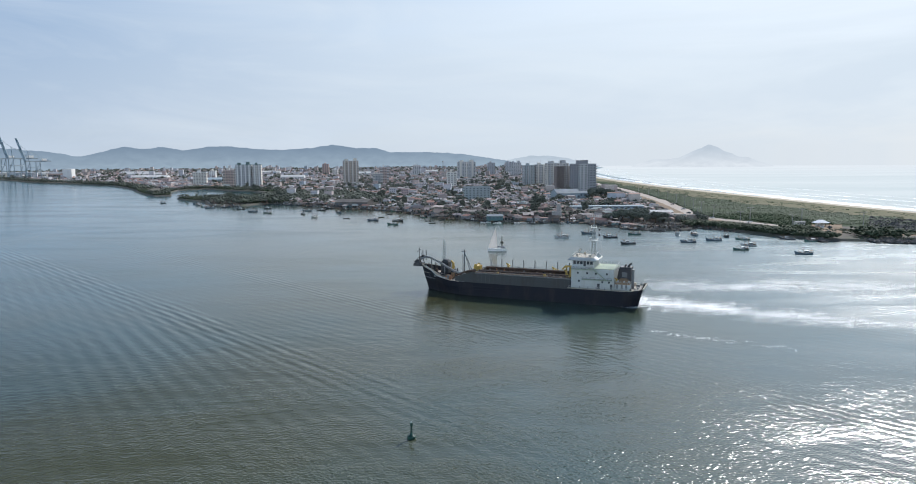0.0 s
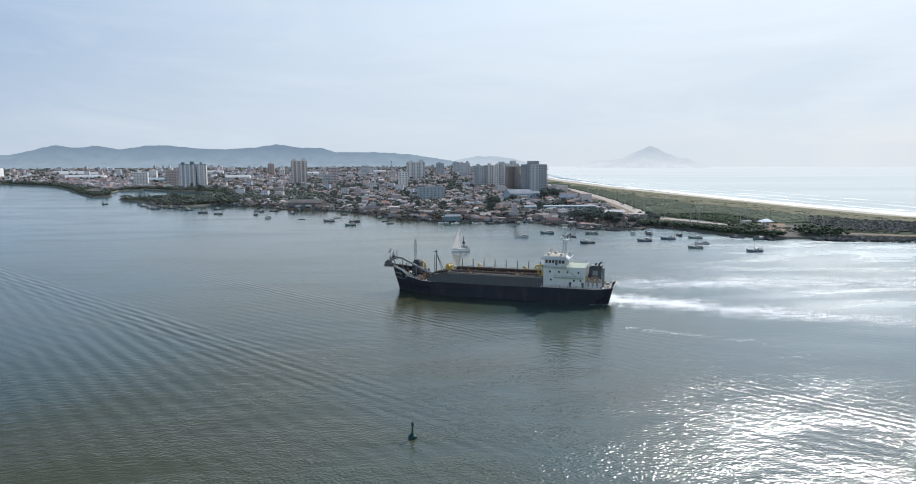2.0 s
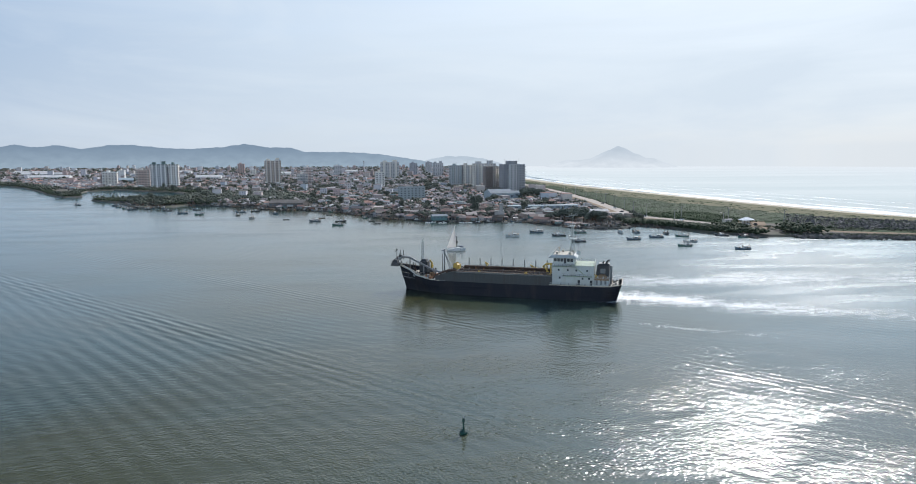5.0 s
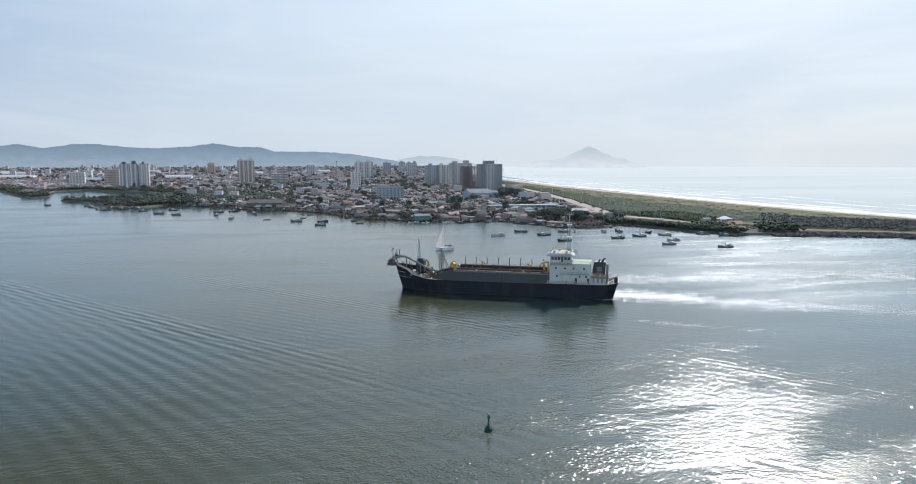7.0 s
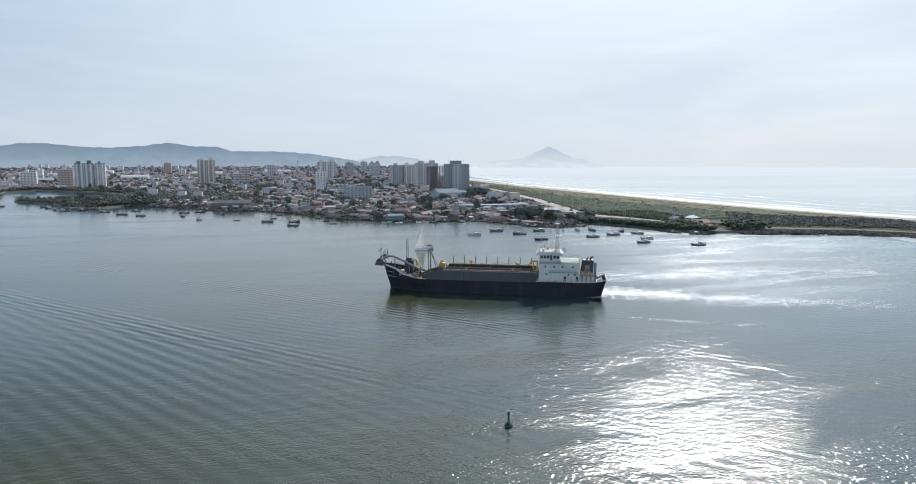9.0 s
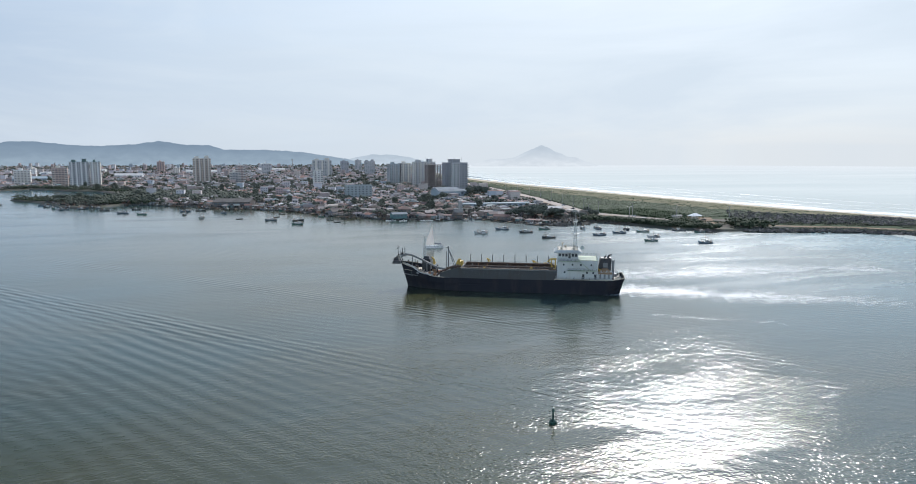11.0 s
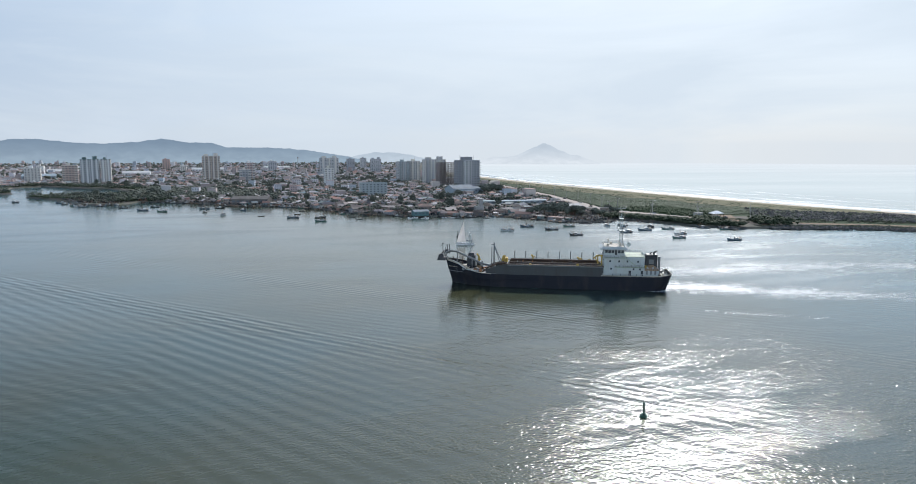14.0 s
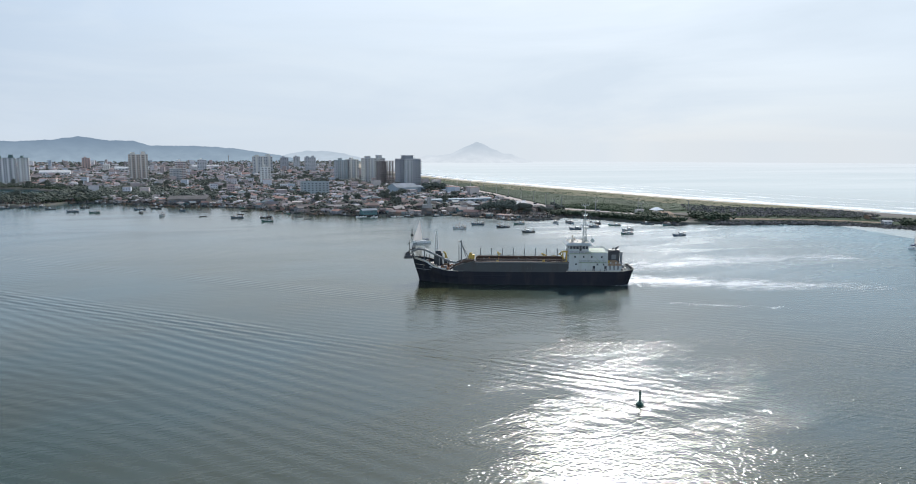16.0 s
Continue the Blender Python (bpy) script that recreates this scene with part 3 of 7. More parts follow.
def ring_out(poly, d):
    out = []
    n = len(poly)
    area = sum(a[0] * b[1] - b[0] * a[1] for a, b in zip(poly, poly[1:] + poly[:1]))
    s = 1 if area > 0 else -1
    for i in range(n):
        a, b, c = Vector(poly[i - 1]), Vector(poly[i]), Vector(poly[(i + 1) % n])
        e, f = (b - a).normalized(), (c - b).normalized()
        t = (e + f).normalized()
        out.append((b[0] + s * t[1] * d, b[1] - s * t[0] * d))
    return out


def water():
    bm = bmesh.new()
    # rings that widen outwards round the reach of river in view
    cx, cy, n = 60.0, 300.0, 72
    rows = []
    for r in (0.0, 120, 300, 700, 1500, 3000, 4560):
        rows.append([bm.verts.new((cx + r * math.cos(2 * math.pi * i / n), cy + r * math.sin(2 * math.pi * i / n), 0)) for i in range(n)] if r else [bm.verts.new((cx, cy, 0))])
    for i in range(n):
        bm.faces.new((rows[0][0], rows[1][i], rows[1][(i + 1) % n]))
    for a, b in zip(rows[1:], rows[2:]):
        for i in range(n):
            j = (i + 1) % n
            bm.faces.new((a[i], b[i], b[j], a[j]))
    tagged(part("water", bm, WATER), "rippled grey-green river and sea water", "water", kind="structure")


def ground():
    bm = bmesh.new()
    top = [bm.verts.new((x, y, LAND)) for x, y in OUTLINE]
    low = [bm.verts.new((x, y, -0.8)) for x, y in ring_out(OUTLINE, 3.5)]
    n = len(top)
    edges = [bm.edges.new((top[i], top[(i + 1) % n])) for i in range(n)]
    bmesh.ops.triangle_fill(bm, use_beauty=True, edges=edges)
    for i in range(n):
        j = (i + 1) % n
        bm.faces.new((top[i], low[i], low[j], top[j]))
    tagged(part("ground", bm, GROUND), "flat earth and scrub ground of the town", "ground", kind="structure")


def strip(name, left, right, z0, z1, material, label, category, kind="structure", thick=0.0):
    """A band between two lines of equal length, with texture coordinates along and across it."""
    bm = bmesh.new()
    uv = bm.loops.layers.uv.new("UVMap")
    a = [bm.verts.new((x, y, z0)) for x, y in left]
    b = [bm.verts.new((x, y, z1)) for x, y in right]
    n = len(a) - 1
    for i in range(n):
        f = bm.faces.new((a[i], b[i], b[i + 1], a[i + 1]))
        for lp, c in zip(f.loops, ((i / n, 0), (i / n, 1), ((i + 1) / n, 1), ((i + 1) / n, 0))):
            lp[uv].uv = c
    me = bpy.data.meshes.new(name)
    bm.to_mesh(me)
    bm.free()
    me.materials.append(material)
    return tagged(new(name, me), label, category, kind=kind)


water()
ground()
beach_y = np.linspace(470, 4300, 60).tolist()
strip("beach", [(along(BEACH_X, v) - 6, v) for v in beach_y], [(along(SEA_X, v) + 25, v - 6) for v in beach_y], LAND + 0.15, -0.9, SAND,
      "pale sand beach sloping into the sea", "beach")


def ribbon(centre, w0, w1, wob=0.0, steps=60, seed=1):
    rnd = random.Random(seed)
    d = [0.0]
    for a, b in zip(centre, centre[1:]):
        d.append(d[-1] + math.hypot(b[0] - a[0], b[1] - a[1]))
    L, R = [], []
    for i in range(steps + 1):
        s = d[-1] * i / steps
        p = Vector((float(np.interp(s, d, [c[0] for c in centre])), float(np.interp(s, d, [c[1] for c in centre]))))
        q = Vector((float(np.interp(min(s + 1, d[-1]), d, [c[0] for c in centre])), float(np.interp(min(s + 1, d[-1]), d, [c[1] for c in centre]))))
        o = Vector((float(np.interp(max(s - 1, 0), d, [c[0] for c in centre])), float(np.interp(max(s - 1, 0), d, [c[1] for c in centre]))))
        t = (q - o).normalized()
        w = (w0 + (w1 - w0) * i / steps) / 2 + rnd.uniform(-wob, wob)
        L.append((p.x - t.y * w, p.y + t.x * w))
        R.append((p.x + t.y * w, p.y - t.x * w))
    return L, R


strip("wake_foam", *ribbon([(57, 261), (68, 256), (84, 247), (101, 236), (120, 227), (138, 217), (158, 207)], 27, 44, 2.6, 60, 3), 0.03, 0.03, FOAM_WAKE,
      "churned white foam of the ship's wake", "foam", "stuff")
strip("old_wake_foam", *ribbon([(76, 290), (100, 287), (136, 287), (170, 280), (215, 272)], 40, 56, 3.0, 50, 5), 0.03, 0.03, GLINT_OLD,
      "scattered sparkling foam of an older wake", "foam", "stuff")
strip("old_wake_foam", *ribbon([(54, 214), (66, 206), (78, 199), (90, 192)], 10, 18, 2.5, 30, 6), 0.03, 0.03, FOAM_FLECK,
      "sparse foam flecks along the stern wave", "foam", "stuff")
for row, (off, wid) in enumerate(((16, 46), (62, 28), (108, 22), (165, 15))):
    line = [(along(SEA_X, v) + off + 5 * math.sin(v * 0.013 + row * 2) + 3 * math.sin(v * 0.041 + row), v) for v in np.linspace(420, 3400, 90).tolist()]
    strip("surf_foam", *ribbon(line, wid, wid * 1.5, 2.5, 160, 10 + row), 0.15 + 0.004 * row, 0.15 + 0.004 * row, FOAM_SURF if row == 0 else FOAM_LINE,
          "broken white surf lines along the beach", "surf", "stuff")

ROAD = [(266, 494), (251, 513), (238, 533), (231, 559), (222, 577), (214, 597), (216, 625), (223, 659), (238, 748), (254, 852), (269, 988), (280, 1100), (292, 1300), (305, 1600)]
verge_y = np.linspace(560, 1000, 30).tolist()
strip("verge", [(along(ROAD, v) - 24 - 5 * math.sin(v * 0.05), v) for v in verge_y], [(along(ROAD, v) - 5, v) for v in verge_y], LAND + 0.02, LAND + 0.03, DIRT,
      "bare sandy verge beside the beach road", "verge")
strip("road", *ribbon(ROAD, 12, 15, 0, 60), LAND + 0.06, LAND + 0.06, ASPHALT, "pale sandy asphalt beach road", "road")
strip("dirt_road", *ribbon([(258, 488), (274, 486), (289, 470), (306, 444), (325, 434), (342, 427), (365, 408), (388, 380)], 11, 9, 1.2, 40, 8), LAND + 0.07, LAND + 0.07, DIRT,
      "bare sandy track along the jetty", "road")
SCRUB_X = [(372, 510), (360, 586), (347, 665), (331, 755), (319, 866), (314, 1000), (318, 1200), (330, 1500), (345, 2400)]
JETTY_BAND = [(300, 500), (318, 464), (355, 450), (392, 420), (436, 424), (446, 470), (416, 509), (383, 537), (352, 580)]
scrub_edge = lambda v: along(SCRUB_X, v) + 7 * math.sin(v * 0.047) + 4 * math.sin(v * 0.13 + 1)
strip("dune", [(scrub_edge(v), v) for v in np.linspace(512, 2400, 130).tolist()],
      [(along(BEACH_X, v) - 3, v) for v in np.linspace(512, 2400, 130).tolist()], LAND + 0.1, LAND + 0.25, DUNE, "yellow-green dune grass behind the beach", "dune")
strip("scrub_turf", [(along(ROAD, v) + 9, v) for v in np.linspace(512, 2400, 130).tolist()],
      [(scrub_edge(v) + 3, v) for v in np.linspace(512, 2400, 130).tolist()], LAND + 0.08, LAND + 0.1, TURF, "low green turf under the coastal scrub", "turf")
strip("scrub_turf", *ribbon([(300, 500), (330, 478), (372, 440), (400, 400), (415, 350)], 75, 50, 3.0, 30, 18), LAND + 0.03, LAND + 0.03, TURF, "dark turf on the jetty head", "turf")
bm = bmesh.new()
f = bm.faces.new([bm.verts.new((x, y, LAND + 0.12)) for x, y in ((232, 456), (252, 450), (275, 488), (302, 536), (286, 546), (264, 512))])
tagged(part("dirt_lot", bm, DIRT), "bare sandy lot beside the beach kiosk", "lot", kind="structure")


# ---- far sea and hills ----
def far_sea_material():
    """The outer sea, its haze painted as a pale glow that thickens with distance."""
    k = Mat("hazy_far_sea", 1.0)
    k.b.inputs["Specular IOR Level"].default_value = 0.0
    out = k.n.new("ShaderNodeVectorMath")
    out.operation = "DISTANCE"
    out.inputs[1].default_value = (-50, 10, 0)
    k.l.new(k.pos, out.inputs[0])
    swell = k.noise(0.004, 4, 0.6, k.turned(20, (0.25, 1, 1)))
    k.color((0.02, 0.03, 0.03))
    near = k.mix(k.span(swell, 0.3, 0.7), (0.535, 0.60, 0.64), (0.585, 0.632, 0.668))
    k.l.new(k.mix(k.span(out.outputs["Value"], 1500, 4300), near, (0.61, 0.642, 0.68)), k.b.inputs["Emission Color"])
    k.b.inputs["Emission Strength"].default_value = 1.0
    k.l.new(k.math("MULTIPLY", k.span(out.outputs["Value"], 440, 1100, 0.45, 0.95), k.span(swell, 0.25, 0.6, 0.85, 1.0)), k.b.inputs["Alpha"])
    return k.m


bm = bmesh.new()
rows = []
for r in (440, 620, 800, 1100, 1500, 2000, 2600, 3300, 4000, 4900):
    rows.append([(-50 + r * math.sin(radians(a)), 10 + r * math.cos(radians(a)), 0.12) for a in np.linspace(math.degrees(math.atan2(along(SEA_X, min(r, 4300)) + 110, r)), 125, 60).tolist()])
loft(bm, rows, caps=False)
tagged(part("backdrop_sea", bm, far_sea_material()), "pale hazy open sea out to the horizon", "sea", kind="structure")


def ridge(name, profile, dist, material, label, seed, foot=-30.0):
    """A hill chain along a circle round the river: (degrees to the right of +y, height) rounded off, with spurs."""
    bm = bmesh.new()
    az = [p[0] for p in profile]
    n = max(40, int((az[-1] - az[0]) * 7))
    rows = []
    for i in range(n + 1):
        a = az[0] + (az[-1] - az[0]) * i / n
        h = sum(float(np.interp(a + o, az, [p[1] for p in profile])) for o in (-0.12, 0, 0.12)) / 3
        h += 5 * noise.noise(Vector((a * 1.7, seed, 0))) + 2.5 * noise.noise(Vector((a * 6.1, seed, 3)))
        s, c = math.sin(radians(a)), math.cos(radians(a))
        row = []
        for k, (dd, f) in enumerate(((-420, 0.0), (-300, 0.22), (-190, 0.5), (-90, 0.82), (0, 1.0), (130, 0.6))):
            w = 60 * noise.noise(Vector((a * 1.1, k * 0.9, seed))) if 0 < k < 4 else 0
            row.append((-50 + s * (dist + dd + w), 10 + c * (dist + dd + w), foot + (h - foot) * f))
        rows.append(row)
    loft(bm, rows, caps=False)
    tagged(part(name, bm, material, smooth=True), label, "hills", kind="structure")


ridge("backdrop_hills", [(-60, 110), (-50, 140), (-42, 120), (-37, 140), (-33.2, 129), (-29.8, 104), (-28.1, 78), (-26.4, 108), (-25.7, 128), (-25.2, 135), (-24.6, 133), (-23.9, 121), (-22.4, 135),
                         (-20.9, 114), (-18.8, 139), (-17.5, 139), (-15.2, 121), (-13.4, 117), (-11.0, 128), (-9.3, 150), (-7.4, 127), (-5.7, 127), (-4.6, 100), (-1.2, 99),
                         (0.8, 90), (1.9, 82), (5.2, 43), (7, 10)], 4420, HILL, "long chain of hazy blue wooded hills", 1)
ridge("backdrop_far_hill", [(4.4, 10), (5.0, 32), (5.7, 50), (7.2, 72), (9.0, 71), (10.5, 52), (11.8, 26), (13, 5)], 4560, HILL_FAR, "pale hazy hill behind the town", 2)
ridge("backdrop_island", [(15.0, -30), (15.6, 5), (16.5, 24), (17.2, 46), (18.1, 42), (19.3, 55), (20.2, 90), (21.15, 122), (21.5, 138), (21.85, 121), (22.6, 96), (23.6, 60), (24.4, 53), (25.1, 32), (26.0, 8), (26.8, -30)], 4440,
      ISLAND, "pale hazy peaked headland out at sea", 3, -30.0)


# ---- the dredger ----
def dredger():
    ship = thing("dredger_ship", pose(20.3, 270.8, -0.6, 0, 0, 156.7) @ Matrix.Scale(1.015, 4), "navy-hulled hopper dredger with rusty hold and white bridge under way", "ship")
    # x, half-breadth at the rail, at the waterline, height of the rail
    st = [(-46.4, 6.3, 4.4, 7.3), (-45.2, 6.9, 5.6, 6.9), (-40, 7.4, 7.0, 6.2), (-30, 7.6, 7.5, 6.1), (-20.2, 7.6, 7.6, 6.1), (-19.4, 7.6, 7.6, 5.9), (0, 7.6, 7.6, 5.8), (18, 7.6, 7.5, 5.8),
          (24, 7.5, 6.9, 5.9), (28, 7.2, 5.8, 6.1), (30.5, 6.8, 4.9, 6.5), (32.5, 6.3, 4.2, 7.5), (34.5, 5.7, 3.5, 8.6), (36.5, 4.9, 2.6, 9.4), (39, 3.6, 1.3, 10.0), (41.5, 2.0, 0.3, 10.5), (43.3, 0.5, 0.08, 10.8)]
    bm = bmesh.new()
    rows = []
    for x, b, w, h in st:
        xw = x - (2.9 if x > 42 else max(0, (x - 34)) * 0.22) + (2.8 if x < -45 else 2.2 if x < -44 else 0.0)
        row = []
        for s in (1, -1):
            half = [(x, s * b, h), (x - (x - xw) * 0.35, s * (b * 0.75 + w * 0.25), h * 0.62), (x - (x - xw) * 0.75, s * (b * 0.25 + w * 0.75), h * 0.28), (xw, s * w, 0.0), (xw - 0.3, s * w * 0.85, -2.0)]
            row += half if s == 1 else half[::-1]
        rows.append(row)
    loft(bm, rows)
    hull = part("hull", bm, HULL, ship, smooth=False)
    # pale cap along the rail
    for s in (1, -1):
        bm = bmesh.new()
        pipe(bm, [(c[0], s * c[1], c[3]) for c in st if c[0] > 23], 0.13)
        part("bulwark_cap", bm, BEIGE, hull, "pale worn bulwark rail")
    for s in (1, -1):
        bm = bmesh.new()
        for a, b in zip(st, st[1:]):
            if a[0] > 31:
                loft(bm, [[(c[0] - 0.1, s * (c[1] + 0.02), c[3] - 0.75), (c[0], s * (c[1] + 0.07), c[3] - 0.02)] for c in (a, b)], caps=False)
        part("bow_strake", bm, BEIGE, hull, "pale worn strake under the bow rail")
    bm = bmesh.new()
    for z in (3.6, 4.6):
        rod(bm, (-44.5, 7.0, z), (18, 7.65, z - 0.4), 0.13, n=5)
    part("rubbing_strake", bm, HULL, hull)
    for s in (1, -1):
        bm = bmesh.new()
        rod(bm, (35.2, s * 4.75, 7.1), (35.3, s * 5.15, 7.2), 0.62, n=14)
        part("bow_emblem", bm, STEEL, hull, "round pale badge on the bow")
    bm = bmesh.new()
    rod(bm, (38.4, 3.2, 6.4), (38.2, 3.55, 5.4), 0.18)
    rod(bm, (38.7, 3.3, 5.5), (37.7, 3.7, 5.4), 0.15)
    rod(bm, (38.5, 3.1, 7.3), (38.4, 3.25, 6.5), 0.35, n=8)
    part("anchor", bm, DARK, hull, "black stockless anchor in its hawse pipe")

    # decks
    def plate(name, pts, z, th, mat, label=""):
        b = bmesh.new()
        loft(b, [[(x, y, z) for x, y in pts], [(x, y, z + th) for x, y in pts]], close=True)
        return part(name, b, mat, ship, label)

    plate("fore_deck", [(22, -7.0), (28, -6.7), (32, -5.9), (36, -4.6), (39.5, -3.0), (42, -1), (42, 1), (39.5, 3.0), (36, 4.6), (32, 5.9), (28, 6.7), (22, 7.0)], 5.75, 0.15, STEEL, "rust-stained grey foredeck")
    plate("forecastle_deck", [(33, -5.6), (36, -4.6), (39.5, -3.0), (42, -1), (42, 1), (39.5, 3.0), (36, 4.6), (33, 5.6)], 7.6, 0.15, BEIGE, "worn beige forecastle deck")
    plate("main_deck", [(-19, -7.5), (23, -7.4), (23, 7.4), (-19, 7.5)], 4.75, 0.15, STEEL, "grey side deck")
    plate("poop_deck", [(-45, -6.3), (-42, -7.1), (-19.5, -7.5), (-19.5, 7.5), (-42, 7.1), (-45, 6.3)], 6.15, 0.2, BEIGE, "beige after deck")
    bm = bmesh.new()
    loft(bm, [[(x - o, y, z) for x, z, y in ((-46.42, 7.25, 6.15), (-46.42, 7.25, -6.15), (-45.48, 4.6, -5.7), (-45.48, 4.6, 5.7))] for o in (0.02, 0.14)], close=True)
    part("transom_panel", bm, SHIPWHITE, ship, "white-painted raked upper transom")
    # hopper: side walls, ends, rusty inside, coaming walk
    wall = None
    for s in (1, -1):
        b = bmesh.new()
        y = s * 6.5
        prof = [(-20.4, 4.9), (26.0, 4.9), (26.0, 7.4), (23.5, 8.3), (18.0, 9.8), (-20.4, 9.7)]
        loft(b, [[(x, y - 0.2, z) for x, z in prof], [(x, y + 0.2, z) for x, z in prof]], close=True)
        w = part("hopper_wall", b, HULL_GREY, ship, "weathered grey hopper side wall")
        wall = w if s == 1 else wall
        b = bmesh.new()
        box(b, -1.6, s * 6.2, 9.72, 38, 1.5, 0.14)
        part("coaming_walk", b, RUST, ship, "rusty brown coaming walkway")
        b = bmesh.new()
        box(b, -1.6, s * 6.78, 9.35, 38, 0.12, 0.30)
        part("coaming_flange", b, STEEL, w)
        b = bmesh.new()
        for z in (10.25, 10.75):
            rod(b, (17, s * 6.85, z), (-20, s * 6.85, z), 0.035, n=4)
        for i in range(19):
            rod(b, (17 - 2.05 * i, s * 6.85, 9.8), (17 - 2.05 * i, s * 6.85, 10.75), 0.04, n=4)
        part("hopper_rail", b, STEEL, ship, "thin grey guard rail")
        b = bmesh.new()
        box(b, 0, 0, 0, 0.18, 0.10, 4.3)
        rib = part("stiffener", b, HULL_GREY, w)
        rib.matrix_basis = pose(16.2, s * 6.745, 5.0)
        for i in range(1, 24):
            child("stiffener", rib, w, 16.2 - 1.56 * i, s * 6.745, 5.0)
    b = bmesh.new()
    loft(b, [[(-20, y, z) for y, z in ((-6.2, 9.6), (-2.5, 6.0), (2.5, 6.0), (6.2, 9.6), (6.2, 9.3), (2.4, 5.6), (-2.4, 5.6), (-6.2, 9.3))],
             [(17.6, y, z) for y, z in ((-6.2, 9.6), (-2.5, 6.0), (2.5, 6.0), (6.2, 9.6), (6.2, 9.3), (2.4, 5.6), (-2.4, 5.6), (-6.2, 9.3))]], close=True)
    part("hopper_lining", b, RUST, ship, "rust-brown sloping inside of the empty hold")
    for x in (17.4, -20.0):
        b = bmesh.new()
        box(b, x, 0, 4.9, 0.4, 12.8, 4.9)
        part("hopper_bulkhead", b, HULL_GREY, ship)
    b = bmesh.new()
    box(b, 0, 0, 8.6, 0.5, 12.6, 0.7)
    beam = part("cross_beam", b, RUST, ship)
    beam.matrix_basis = pose(12, 0, 0)
    for i in range(1, 6):
        child("cross_beam", beam, ship, 12 - 5.5 * i, 0, 0)
    for y, z, r in ((4.6, 10.3, 0.35), (-3.2, 10.4, 0.42)):
        b = bmesh.new()
        rod(b, (16.5, y, z), (-19, y, z), r, n=8)
        part("loading_pipe", b, RUST, ship, "rusty pipe along the hold")
    # row of guard posts on the far coaming
    b = bmesh.new()
    box(b, 0, 0, 0, 0.34, 0.34, 3.7)
    box(b, 0, 0, 3.7, 0.42, 0.42, 0.1)
    post = part("post", b, STEEL, ship, "grey upright post")
    post.matrix_basis = pose(15.2, -5.9, 9.8)
    for i in range(1, 8):
        child("post", post, ship, 15.2 - 4.6 * i, -5.9, 9.8)["label"] = "grey upright post"
    # yellow davits by the posts
    for x, y, h in ((7.5, -4.8, 2.4), (-11.2, -4.8, 1.9)):
        b = bmesh.new()
        box(b, x, y, 9.8, 0.9, 0.9, h * 0.55, taper=0.7)
        rod(b, (x, y, 9.8 + h * 0.5), (x + 0.8, y, 9.8 + h), 0.25)
        rod(b, (x + 0.8, y, 9.8 + h), (x - 0.9, y + 0.3, 9.8 + h * 0.62), 0.22)
        part("davit", b, YELLOW, ship, "small yellow davit")
    b = bmesh.new()
    box(b, 19.6, -0.6, 5.9, 3.2, 4.2, 3.4, taper=0.8)
    for y in (-2.2, 1.0):
        rod(b, (21.2, y, 5.9), (19.0, y, 9.6), 0.2)
    part("winch_base", b, RUST, ship, "rust-brown winch foundation before the hold")
    b = bmesh.new()
    rod(b, (19.2, -2.0, 10.6), (19.2, 0.9, 10.6), 1.05, n=14)
    for y in (-2.2, 1.0):
        box(b, 19.2, y, 9.2, 2.0, 0.25, 2.9, taper=0.55)
    box(b, 18.0, -0.6, 9.3, 0.8, 2.6, 2.2)
    rod(b, (19.0, -0.6, 12.0), (20.6, -0.6, 9.6), 0.18)
    part("winch_frame", b, YELLOW, ship, "worn yellow hoisting winch before the hold")
    b = bmesh.new()
    box(b, -19.0, 4.2, 6.4, 1.6, 1.6, 3.6)
    for u in (-0.75, 0.75):
        box(b, -19.0 + u, 4.2, 10.0, 0.5, 0.9, 3.6, taper=0.85)
    box(b, -19.0, 4.2, 13.5, 2.3, 1.0, 0.6)
    rod(b, (-18.0, 4.2, 13.8), (-16.6, 4.2, 12.6), 0.28)
    rod(b, (-19.0, 4.2, 10.4), (-17.2, 4.2, 12.8), 0.2)
    part("deck_crane", b, YELLOW, ship, "folded yellow deck crane by the bridge")

    # foredeck gear
    b = bmesh.new()
    rod(b, (22.9, 4.0, 5.8), (22.9, 4.0, 18.2), 0.32, 0.24, 8)
    rod(b, (23.9, 3.2, 5.8), (23.9, 3.2, 16.0), 0.2, 0.15, 8)
    box(b, 23.3, 3.6, 17.2, 1.6, 1.2, 0.4)
    for dx in (2.6, 3.6):
        rod(b, (22.9, 4.0, 17.0), (22.9 - dx, 4.0, 9.4), 0.16)
    part("a_frame", b, STEEL, ship, "grey hoisting mast with raking stays")
    b = bmesh.new()
    path = [(43.2, 1.6, 13.0), (41.0, 1.8, 14.0), (38.2, 2.0, 13.8), (33.0, 2.8, 11.6), (27.5, 3.6, 9.2), (22.0, 5.2, 8.4)]
    for p, q in zip(path, path[1:]):
        rod(b, p, q, 0.43, n=10)
    for p in path[1:-1]:
        rod(b, (p[0] - 0.15, p[1], p[2]), (p[0] + 0.15, p[1], p[2] - 0.05), 0.6, n=10)
    rod(b, (38.2, 2.0, 7.7), (38.2, 2.0, 13.6), 0.22)
    rod(b, (32.0, 2.9, 7.0), (32.0, 2.9, 11.0), 0.22)
